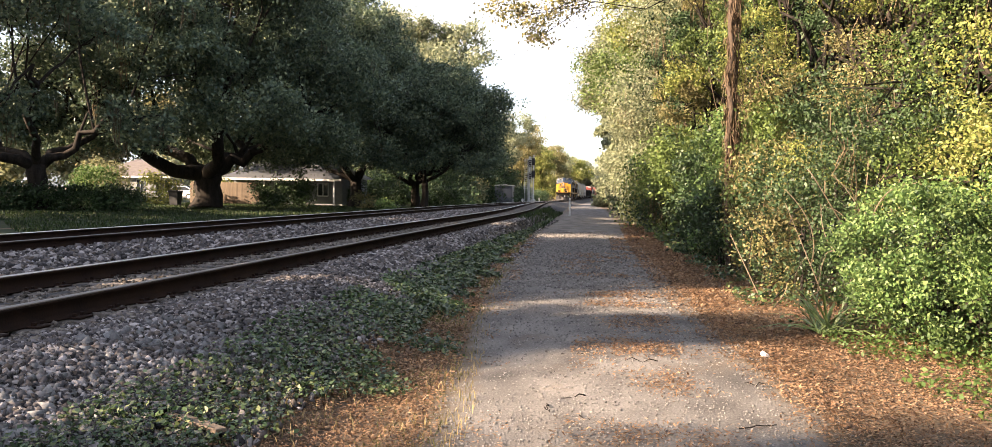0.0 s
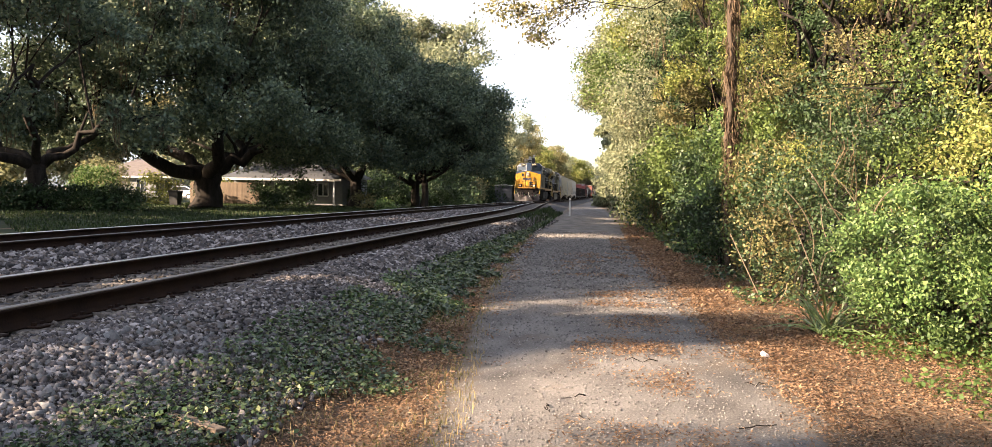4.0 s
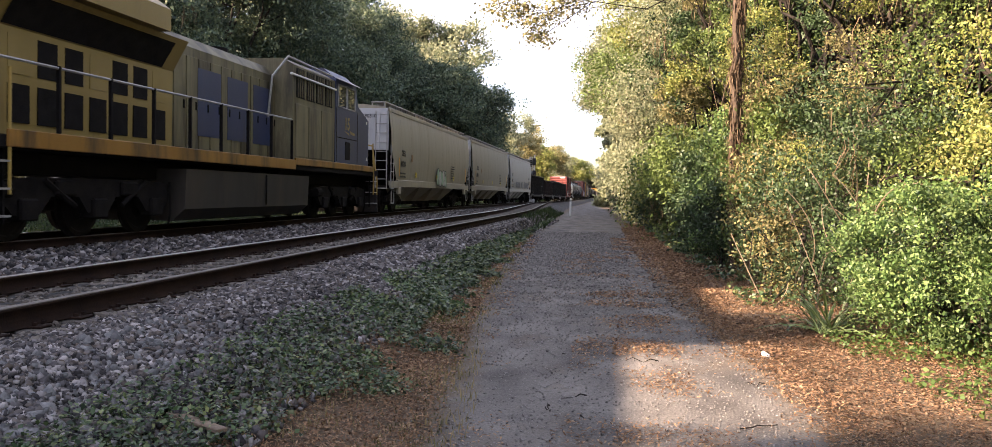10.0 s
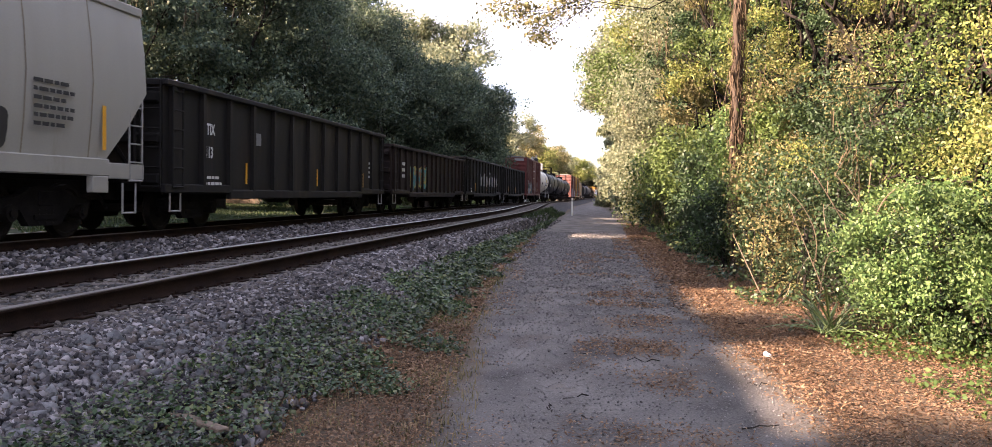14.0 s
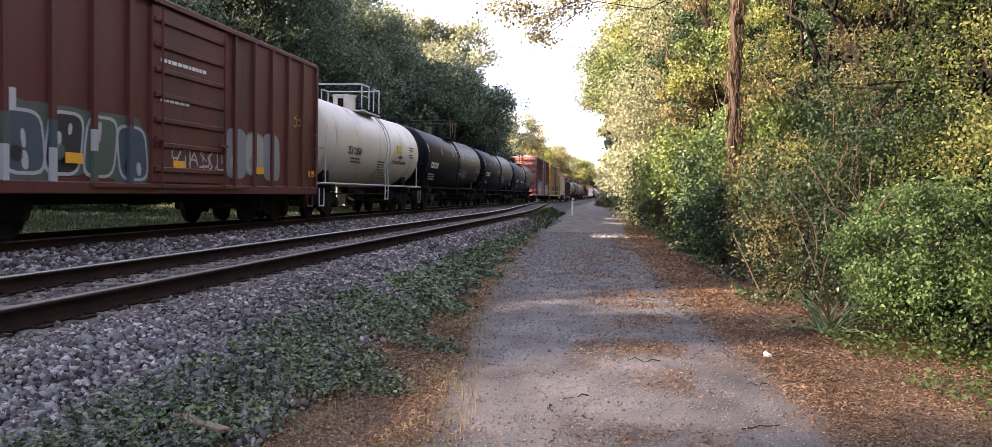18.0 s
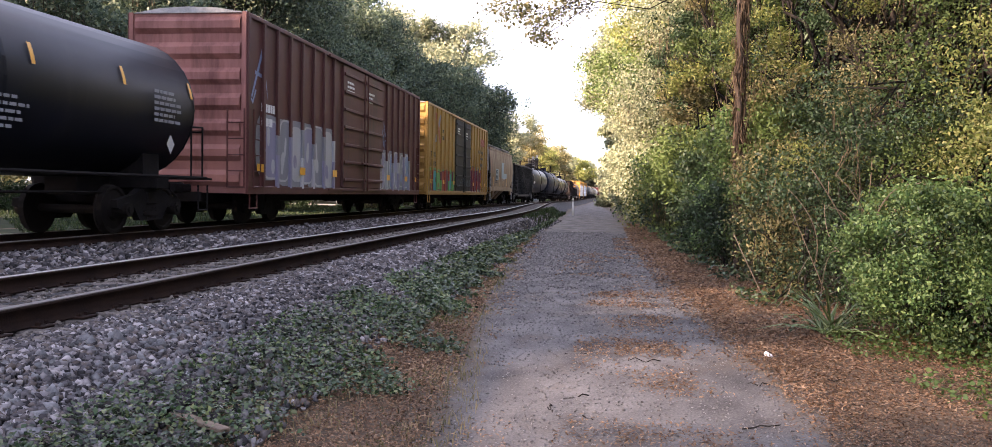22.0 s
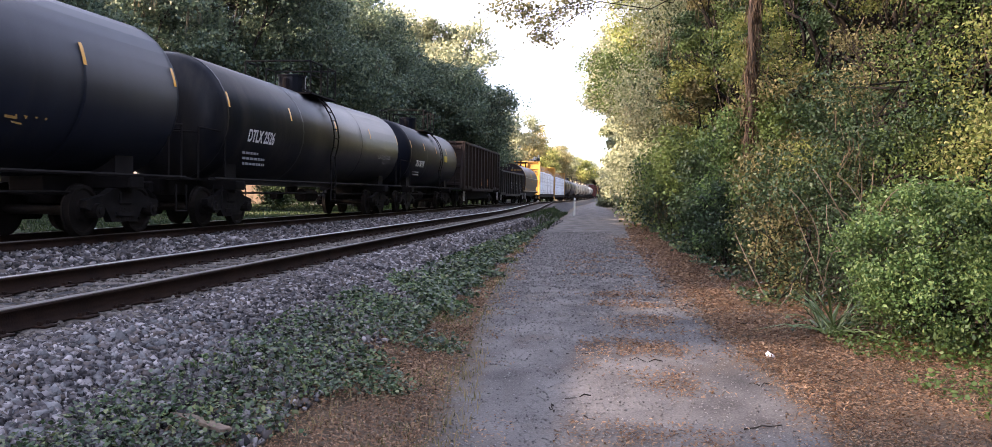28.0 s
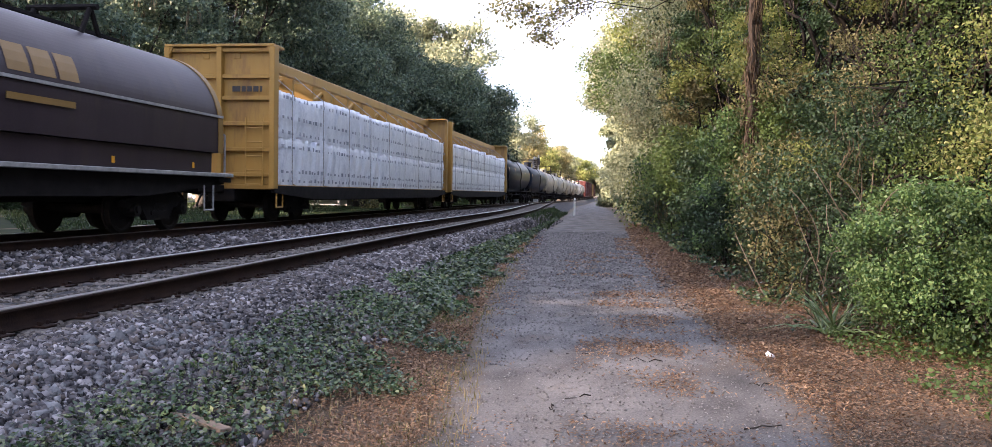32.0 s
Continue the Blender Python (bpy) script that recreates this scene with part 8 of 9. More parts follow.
rng = np.random.default_rng(77)
sx, sy, ss = [], [], []
for n, y0, y1, lo, hi, size in ((34000, 2.0, 15, lambda y: near_x(y) + 1.02, toe, 0.036), (20000, 12, 48, lambda y: near_x(y) + 1.05, toe, 0.058), (6000, 3.5, 32, lambda y: near_x(y) - 0.68, lambda y: near_x(y) + 0.68, 0.045),
                                (3000, 3.0, 30, lambda y: near_x(y) + 0.85, lambda y: near_x(y) + 1.3, 0.045), (4000, 2.5, 30, toe, lambda y: toe(y) + 0.6, 0.045),
                                (18000, 6, 60, lambda y: np.full_like(y, FAR_X + 0.85), lambda y: near_x(y) - 0.85, 0.07), (4000, 12, 60, lambda y: np.full_like(y, FAR_X - 0.68), lambda y: np.full_like(y, FAR_X + 0.68), 0.075)):
    x, y, u = scatter(rng, n, y0, y1, lo, hi)
    sx.append(x), sy.append(y), ss.append(size * rng.uniform(0.55, 1.45, n))
M_dusty = island_tones("dusty brown ballast stone", [(0.03, 0.026, 0.022), (0.07, 0.06, 0.05), (0.11, 0.095, 0.08), (0.20, 0.18, 0.155)], 0.95, 0, 0.2)
x, y, s = (np.concatenate([q[2], q[3], q[6]]) for q in (sx, sy, ss))
v, f = stones(np.stack([x, y, ground_z(x, y) + 0.02 + s * 0.12], 1), s, rng)
ob = new("dusty_stones", sheet("dusty_stones", v, f, M_dusty))
ob.parent = ballast
tagged(ob, "dusty brown stones between the rails", kind="stuff")
x, y, s = (np.concatenate([q[k] for k in (0, 1, 4, 5)]) for q in (sx, sy, ss))
pos = np.stack([x, y, ground_z(x, y) + 0.02 + s * 0.26], 1)
v, f = stones(pos, s, rng)
ob = new("ballast_stones", sheet("ballast_stones", v, f, M_stone))
ob.parent = ballast
tagged(ob, "loose angular grey ballast stones", kind="stuff")
shapes = []
for k in range(8):
    v, f = stones(np.zeros((1, 3)), np.array([0.058]), rng)
    m_one = surface("single ballast stone", (0.06, 0.06, 0.063), (0.17, 0.168, 0.165), 0.9, 0, 9.0, 60.0, 0.4, vary=0.5) if k == 0 else shapes[0].materials[0]
    shapes.append(sheet("ballast_stone", v, f, m_one))
for k in range(280):
    y = rng.uniform(3.6, 7.0)
    x = rng.uniform(-3.6, float(toe(np.array(y))))
    o = new("ballast_stone", shapes[k % 8])
    o.parent = ballast
    o.location = (x, y, float(ground_z(x, y)) + 0.035)
    o.rotation_euler = tuple(rng.uniform(0, 6.28, 3))
    q = rng.uniform(0.7, 1.3)
    o.scale = (q, q, q)


def cloudy(x, y, scale, seed):
    """A slow, aimless noise between about -1 and 1."""
    r = np.random.default_rng(seed)
    out = np.zeros_like(x)
    for k in range(14):
        a, f = r.uniform(0, 6.28), scale * r.uniform(0.5, 2.6)
        out += np.sin(f * (x * np.cos(a) + y * np.sin(a)) + r.uniform(0, 6.28)) / 14 ** 0.5
    return out


def patchy(x, y, scale, seed, cut):
    """Keeps the places where a slow noise is high, with frayed borders."""
    return cloudy(x, y, scale, int(seed * 10)) + np.random.default_rng(int(seed * 7)).normal(0, 0.3, len(x)) > cut


def leafy(name, x, y, lift, size, material, label, rng, up=1.2, wide=0.7, flat=0.5):
    pos = np.stack([x, y, ground_z(x, y) + path_lift(x, y) + lift], 1)
    v, f = leaf_arrays(pos, size, rng, up, wide, 0.0, flat)
    ob = new(name, sheet(name, v, f, material))
    return tagged(ob, label, "ground cover", kind="stuff")


# creeping leaves between stone and path
x, y, u = scatter(rng, 150000, 2.6, 48, lambda y: toe(y) - 0.3, lambda y: left_edge(y) + 0.02 - 0.55 * np.clip((7.5 - y) / 3, 0, 1), 1.5)
k = patchy(x, y, 2.6, 2.0, -1.15 + 1.9 * np.abs(u - 0.36) ** 1.5 * 2.2 + 0.9 * (u > 0.62)) & (rng.random(len(x)) < 0.62)
x, y = x[k], y[k]
leafy("creeping_vines", x, y, 0.03 + np.abs(rng.normal(0, 0.04, len(x))), np.clip(0.0034 * y + 0.017, 0.032, 0.11)[:, None], M_vine, "dark green creeping vines between ballast and path", rng)
# dead leaves: along the verge, over the right-hand bank, a few on the path
parts = []
for n, y0, y1, lo, hi, pw in ((14000, 2.6, 30, lambda y: left_edge(y) - 1.0, lambda y: left_edge(y) - 0.08, 1.6), (80000, 3.0, 45, lambda y: right_edge(y) + 0.15, lambda y: right_edge(y) + 2.6, 1.5), (9000, 3.0, 40, lambda y: right_edge(y) - 0.15, lambda y: right_edge(y) + 0.7, 1.5), (6100, 3.0, 30, lambda y: right_edge(y) - 0.7, lambda y: right_edge(y) + 0.1, 1.5), (3900, 3.0, 30, lambda y: left_edge(y) - 0.25, lambda y: left_edge(y) + 0.35, 1.5), (4300, 5.0, 14, lambda y: -0.35 - 0.0 * y, lambda y: 0.75 - 0.0 * y, 1.2), (34000, 3.4, 11, lambda y: right_edge(y) + 0.02, lambda y: right_edge(y) + 3.0, 1.3),
                              (16000, 3.0, 9.5, lambda y: toe(y) + 0.35, lambda y: left_edge(y) - 0.2, 1.2), (3300, 4.2, 9.5, lambda y: 0.02 - 0.0 * y, lambda y: 0.62 - 0.0 * y, 1.0), (5200, 3.0, 22, lambda y: left_edge(y) + 0.9, lambda y: right_edge(y) - 0.6, 1.4), (30000, 2.4, 30, lambda y: toe(y) + 0.1, lambda y: left_edge(y) - 0.1, 1.6)):
    x, y, u = scatter(rng, n, y0, y1, lo, hi, pw)
    if n in (14000, 5200, 6100, 3900, 4300, 3300):
        k = patchy(x, y, 2.3, 5.0, 0.15 if n > 5500 else 0.25 if n in (4300, 3300) else 0.5)
        x, y = x[k], y[k]
    parts.append((x, y))
x, y = np.concatenate([p[0] for p in parts]), np.concatenate([p[1] for p in parts])
leafy("leaf_litter", x, y, 0.008 + np.abs(rng.normal(0, 0.012, len(x))), np.clip(0.0030 * y + 0.014, 0.028, 0.11)[:, None], M_litter, "dead orange-brown leaves strewn beside the path", rng, 2.2, 0.4, 0.3)
# weeds at the foot of the bush and along the thicket
x, y, u = scatter(rng, 7000, 5.5, 9.6, lambda y: np.full_like(y, 2.2) + (9.5 - y) * 0.08, lambda y: np.full_like(y, 4.2), 1.0)
k = patchy(x, y, 2.2, 1.0, -0.5)
leafy("weeds", x[k], y[k], np.abs(rng.normal(0.05, 0.05, k.sum())), 0.045, M_weed, "fresh green weeds at the foot of the bush", rng, 0.8)
x, y, u = scatter(rng, 12000, 10, 46, lambda y: right_edge(y) + 0.9, lambda y: right_edge(y) + 2.6, 1.3)
k = patchy(x, y, 1.2, 8.0, 0.1)
leafy("verge_weeds", x[k], y[k], np.abs(rng.normal(0.06, 0.08, k.sum())), np.clip(0.005 * y[k], 0.06, 0.2)[:, None], M_vine, "dark weeds under the edge of the thicket", rng, 0.6)
# pebbles on the path
x, y, u = scatter(rng, 34000, 2.8, 34, lambda y: left_edge(y) - 0.4, lambda y: right_edge(y) + 0.3, 1.5)
s = rng.uniform(0.006, 0.020, len(x))  * np.clip(y / 9, 0.8, 2.2)
v, f = stones(np.stack([x, y, ground_z(x, y) + path_lift(x, y) + s * 0.2], 1), s, rng)
M_pebble = island_tones("path pebbles", [(0.07, 0.065, 0.062), (0.15, 0.14, 0.132), (0.20, 0.185, 0.172), (0.27, 0.255, 0.24)], 0.9, 0, 0.2)
tagged(new("pebbles", sheet("pebbles", v, f, M_pebble)), "small grey and tan pebbles on the path", "gravel", kind="stuff").parent = None


def blades(name, x, y, h, w, material, label, rng):
    n = len(x)
    a = rng.uniform(0, 6.28, n)
    side = np.stack([np.cos(a), np.sin(a), np.zeros(n)], 1) * w[:, None]
    lean = rng.normal(0, 0.35, (n, 2)) * h[:, None]
    p = np.stack([x, y, ground_z(x, y) + path_lift(x, y) - 0.01], 1)
    tip = p + np.concatenate([lean, h[:, None]], 1)
    mid = p + np.concatenate([lean * 0.3, h[:, None] * 0.6], 1)
    v = np.stack([p - side, p + side, mid + side * 0.7, mid - side * 0.7, tip], 1).reshape(-1, 3)
    i = np.arange(n)[:, None] * 5
    f = np.concatenate([np.concatenate([i, i + 1, i + 2], 1), np.concatenate([i, i + 2, i + 3], 1), np.concatenate([i + 3, i + 2, i + 4], 1)])
    return tagged(new(name, sheet(name, v, f, material)), label, "grass", kind="stuff")


x = rng.uniform(-36, -13.0, 60000)
y = 18 + 64 * rng.random(60000)
k = y > 18 + (-x - 12.6) * 1.2
x, y = x[k], y[k]
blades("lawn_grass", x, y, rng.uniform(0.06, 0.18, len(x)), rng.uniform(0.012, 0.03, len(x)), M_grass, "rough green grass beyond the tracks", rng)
x, y, u = scatter(rng, 6000, 3.0, 30, lambda y: left_edge(y) - 1.2, lambda y: left_edge(y) + 0.1, 1.5)
k = patchy(x, y, 3.0, 13.0, 0.35)
x, y = x[k], y[k]
blades("dry_grass", x, y, rng.uniform(0.04, 0.1, len(x)), np.full(len(x), 0.004), M_straw, "tufts of dry grass at the verge", rng)
x, y, u = scatter(rng, 1500, 36, 66, lambda y: left_edge(y) - 0.9, lambda y: left_edge(y) + 0.2, 1.0)
blades("verge_grass", x, y, rng.uniform(0.12, 0.3, len(x)), np.full(len(x), 0.02), M_grass, "green grass tuft beside the marker post", rng)

x, y, u = scatter(rng, 26000, 3.4, 34, lambda y: left_edge(y) - 0.85, lambda y: left_edge(y) + 0.1, 1.5)
k = patchy(x, y, 1.6, 11.0, 0.2 + 0.4 * (u < 0.3)) & (rng.random(len(x)) < np.clip((1 - u) * 1.8, 0, 1))
x, y = x[k], y[k]
M_sere = island_tones("yellowing short grass", [(0.05, 0.055, 0.02), (0.12, 0.115, 0.04), (0.20, 0.165, 0.065)], 0.7, 0.25, 0.2, 0.3)
blades("yellowing_grass", x, y, rng.uniform(0.025, 0.06, len(x)) * np.clip(y / 10, 1, 2), 0.004 * np.clip(y / 7, 1, 3), M_sere, "short yellowing grass between creepers and path", rng)

# ---- plants of their own ----
# sword-leaved palmetto at the edge of the bush
pal = empty("palmetto", "spiky green palmetto at the foot of the bush", "plant")
pal.location = (2.3, 9.75, float(ground_z(2.3, 9.75)))
M_blade = surface("palmetto blade", (0.06, 0.10, 0.03), (0.13, 0.17, 0.06), 0.5, 0, 4, 30, 0.1)
r2 = random.Random(4)
for k in range(64):
    a, e, ln = r2.uniform(0, 6.28), r2.uniform(0.05, 1.1), r2.uniform(0.45, 0.9)
    bm = BM()
    d = Vector((math.cos(a) * math.cos(e), math.sin(a) * math.cos(e), math.sin(e)))
    w = d.cross(Vector((0, 0, 1))).normalized() * 0.015
    base, mid, tip = Vector((r2.uniform(-.1, .1), r2.uniform(-.1, .1), 0.05)), d * ln * 0.55 + Vector((0, 0, 0.05)), d * ln + Vector((0, 0, -0.12 * ln))
    up = w.cross(d).normalized() * 0.008
    q = [bm.verts.new(p) for p in (base - w * 0.5, base + up, base + w * 0.5, mid + w, mid + up, mid - w, tip)]
    for fc in ((0, 1, 4, 5), (1, 2, 3, 4), (5, 4, 6), (4, 3, 6)):
        bm.faces.new([q[j] for j in fc])
    part("blade", bm, M_blade, pal)
# the dead, vine-wrapped trunk that the passing train sets swaying
snag = empty("dead_trunk", "dead brown trunk wrapped in dry vines", "tree trunk")
SNAG_AT = (2.27, 17.6, float(ground_z(2.27, 17.6)) - 0.05)
snag.location = SNAG_AT
nr = np.random.default_rng(9)
bm = BM()
M_deadbark = surface("dead brown bark", (0.028, 0.019, 0.013), (0.085, 0.058, 0.038), 0.95, 0, 3.0, 26.0, 1.0, stretch=(4, 4, 0.5))
limb(bm, bent(nr, (0, 0, 0), (-0.06, 0, 5.7), 14, 0.07), 0.05, 0.062, 9)
part("trunk", bm, M_deadbark, snag, smooth=True)
for k in range(9):
    bm = BM()
    ph = nr.uniform(0, 6.28)
    pts = [((0.055 + 0.035 * t) * math.cos(ph + t * 3.5), (0.055 + 0.035 * t) * math.sin(ph + t * 3.5), 0.1 + 5.6 * t) for t in np.linspace(0, 1, 16)]
    limb(bm, [np.array(p) * np.array((0.8, 0.8, 0.98)) + nr.normal(0, 0.02, 3) for p in pts], 0.016, 0.009, 5)
    part("dry_vine", bm, M_deadbark, snag)
cs = np.stack([nr.normal(0, 0.045, 110), nr.normal(0, 0.045, 110), nr.uniform(0.9, 5.7, 110)], 1)
M_fibre = island_tones("dry brown vine fibre", [(0.04, 0.028, 0.018), (0.085, 0.06, 0.038), (0.14, 0.10, 0.065)], 0.95, 0.05, 0.1)
hang(snag, nr, cs, (0.15, 0.5), 14, 0.010, M_fibre, 0.05, "shaggy dry brown vine fibres")
# tangles of dead vine hanging in the thicket
for k, (x, y, z0, z1, n) in enumerate(((2.75, 10.2, 0.9, 1.8, 14), (3.2, 11.2, 0.5, 1.9, 11), (3.9, 12.4, 1.5, 3.6, 9), (4.6, 11.0, 2.6, 4.6, 8), (3.3, 14.2, 0.9, 2.6, 8), (2.75, 11.0, 0.2, 1.0, 12), (3.4, 18.8, 2.0, 6.0, 8), (3.0, 24.0, 3.0, 8.0, 8))):
    th = empty("vine_tangle", "bleached bare vines and twigs tangled in the thicket", "vines", "vine tangles")
    th.location = (x, y, 0)
    for j in range(n):
        a = np.array((nr.normal(0, 0.3), nr.normal(0, 0.3), z0 + nr.uniform(-0.2, 0.2)))
        b = a + np.array((nr.uniform(-0.5, 0.9), nr.normal(0, 0.4), (z1 - z0) * nr.uniform(0.4, 1.0)))
        c = (a + b) / 2 + np.array((nr.uniform(-0.4, 0.5), nr.normal(0, 0.3), nr.uniform(-0.4, 0.6)))
        pts = [(1 - t) ** 2 * a + 2 * t * (1 - t) * c + t * t * b for t in np.linspace(0, 1, 9)]
        bm = BM()
        limb(bm, pts, 0.009, 0.004, 5)
        part("vine", bm, M_twig, th)
# a rough hedge at the far side of the lawn
for k in range(6):
    x, y = -35.0 + k * 1.45, 40.3 + 1.15 * k
    tree("hedge_shrub", x, y, [(0, 0, 0.7, 1.2, 1.0, 0.75), (0.6, 0, 0.6, 1.0, 0.9, 0.75)], "dark clipped hedge shrub at the edge of the lawn", 300 + k, 0.16, 9, 16, 0.2, M_dark, 0.05, 0.5, 0.15, 0, "hedge by the lawn", "hedge")
for k, (x, y, h, r, m) in enumerate(((-25.5, 62, 2.0, 1.0, M_dark), (-38, 60, 3.2, 1.8, M_bright), (-34, 62, 2.6, 1.5, M_wall), (-41, 66, 3.5, 2.0, M_yellow), (-27.2, 67, 3.6, 1.1, M_dark), (-16.5, 62, 1.0, 0.5, M_bright), (-36, 75, 3.0, 1.6, M_wall), (-24, 80, 2.4, 1.5, M_dark), (-24.6, 66, 3.4, 1.0, M_dark), (-28.5, 74, 2.2, 1.6, M_dark), (-34.5, 70, 1.6, 1.2, M_dark), (-20, 70, 1.4, 0.8, M_olive))):
    tree("garden_shrub", x, y, [(0, 0, h * 0.5, r, r, h * 0.5), (r * 0.3, -r * 0.3, h * 0.35, r * 0.8, r * 0.8, h * 0.35)], "garden shrub between the oaks and the houses", 320 + k, 0.2, 4, 14, 0.25, m, 0.05, 0.5, 0.2, 0, "garden shrubs", "shrub", gather=0.25)

# ---- things by the line ----
M_galv = surface("weathered galvanised metal", (0.34, 0.35, 0.36), (0.5, 0.5, 0.5), 0.5, 0.1, 3, 40, 0.05)
M_hut = paint("pale grey equipment-house paint", (0.10, 0.11, 0.13), rough=0.5, at=0.66, dirt=(0.2, 0.2, 0.21))
post = empty("marker_post", "slim white marker post beside the path", "post")
post.location = (-2.95, 60.5, float(ground_z(-2.95, 60.5)))
bm = BM()
box(bm, -0.06, 0.06, -0.04, 0.04, -0.1, 1.25, 0.02)
part("stake", bm, M_white, post)
bm = BM()
box(bm, -0.065, 0.065, -0.045, 0.045, 1.0, 1.1)
part("band", bm, M_bar, post)

hut = empty("equipment_house", "pale grey metal signal equipment house beside the tracks", "equipment house")
hx, hy = -13.65, 110.0
hut.location = (hx, hy, float(ground_z(hx, hy)))
bm = BM()
box(bm, -1.1, 1.1, -1.3, 1.3, 0.25, 2.55, 0.03)
part("cabinet_body", bm, M_hut, hut)
bm = BM()
prism(bm, [(-1.2, 2.55), (1.2, 2.55), (1.2, 2.63), (0, 2.78), (-1.2, 2.63)], -1.4, 1.4)
part("roof", bm, M_galv, hut)
bm = BM()
box(bm, -0.45, 0.45, -1.34, -1.3, 0.35, 2.4, 0.01)
d = part("door", bm, M_hut, hut)
bm = BM()
box(bm, 0.3, 0.36, -1.4, -1.34, 1.3, 1.5)
part("handle", bm, M_steel, d)
bm = BM()
box(bm, -1.0, 1.0, -1.2, 1.2, -0.1, 0.25)
part("plinth", bm, M_galv, hut)

sig = empty("signal_mast", "tall galvanised railway signal with ladder and dark heads", "railway signal")
gx, gy = -12.2, 134.0
sig.location = (gx, gy, float(ground_z(gx, gy)))
bm = BM()
rod(bm, (0, 0, 0), (0, 0, 7.3), 0.11, 10)
part("mast", bm, M_galv, sig)
bm = BM()
box(bm, -0.35, 0.35, -0.35, 0.35, -0.1, 0.5, 0.02)
part("base", bm, M_galv, sig)
ob = ladder("ladder", M_galv, sig, 0.45, 0.3, 7.0, 0.3, 0.03)
ob.matrix_basis = pose(-0.75, 0.1, 0, 0, 0, -90)
bm = BM()
for z in (2.3, 4.6, 6.6):
    box(bm, -0.95, 0.1, -0.05, 0.25, z, z + 0.06)
part("rung_bracket", bm, M_galv, sig)
for z in (6.3, 4.4):
    bm = BM()
    box(bm, -0.28, 0.28, -0.32, -0.15, z - 0.55, z + 0.55, 0.08)
    hd = part("signal_head", bm, M_blackp, sig)
    for dz in (-0.33, 0, 0.33):
        bm = BM()
        rod(bm, (0, -0.32, z + dz), (0, -0.5, z + dz), 0.11, 10)
        part("hood", bm, M_blackp, hd)
sig2 = copy_thing(sig, pose(-12.85, 134.6, float(ground_z(-12.85, 134.6))))
tagged(sig2, "second galvanised signal mast beside the first")
for k, (x, y, h) in enumerate(((-12.6, 150.0, 0.9), (-13.2, 128.0, 0.9))):
    th = empty("line_post", "short pale post beside the turnout", "post", "posts by the turnout")
    th.location = (x, y, float(ground_z(x, y)))
    bm = BM()
    box(bm, -0.1, 0.1, -0.1, 0.1, -0.1, h, 0.02)
    part("post", bm, M_white, th)
    bm = BM()
    box(bm, -0.16, 0.16, -0.13, -0.1, h - 0.35, h - 0.05)
    part("target", bm, M_white, th)
tower = empty("radio_tower", "slender lattice radio tower far beyond the trees", "radio tower")
tower.location = (-33.0, 420.0, -0.5)
bm = BM()
for k in range(3):
    a = k * 2.094
    rod(bm, (0.55 * math.cos(a), 0.55 * math.sin(a), 0), (0.3 * math.cos(a), 0.3 * math.sin(a), 40), 0.09, 5)
part("leg", bm, M_galv, tower, kind="stuff")
bm = BM()
for j in range(26):
    for k in range(3):
        a, b = k * 2.094, (k + 1) * 2.094
        z0, z1, q = j * 1.5, j * 1.5 + 1.5, 0.5 - 0.2 * j / 26
        rod(bm, (q * math.cos(a), q * math.sin(a), z0), (q * math.cos(b), q * math.sin(b), z1), 0.05, 4)
part("lattice", bm, M_galv, tower, kind="stuff")
for z in (31.0, 35.0, 38.5):
    bm = BM()
    box(bm, -0.9, 0.9, -0.15, 0.15, z, z + 1.2, 0.05)
    part("antenna", bm, M_white, tower)

# ---- houses beyond the lawn ----
# siding and metal roof colours are darkened to carry the shade on the houses
M_siding = surface("pale painted siding", (0.15, 0.155, 0.16), (0.22, 0.225, 0.225), 0.7, 0, 1.5, 30, 0.1, dirt=(0.2, 0.195, 0.18))
M_shingle = surface("grey-brown roof shingle", (0.075, 0.062, 0.058), (0.13, 0.11, 0.102), 0.9, 0, 2.5, 14, 0.6)
M_metalroof = surface("grey metal roof", (0.045, 0.048, 0.056), (0.075, 0.08, 0.09), 0.7, 0.0, 2, 30, 0.05)
M_fence = surface("weathered fence board", (0.09, 0.065, 0.045), (0.17, 0.125, 0.085), 0.9, 0, 3, 40, 0.4, stretch=(3, 3, 0.4), vary=0.2)
M_dim, _n, _l, _p = nodes_of("house window glass")
_p.inputs["Base Color"].default_value, _p.inputs["Roughness"].default_value = (0.02, 0.025, 0.03, 1), 0.08


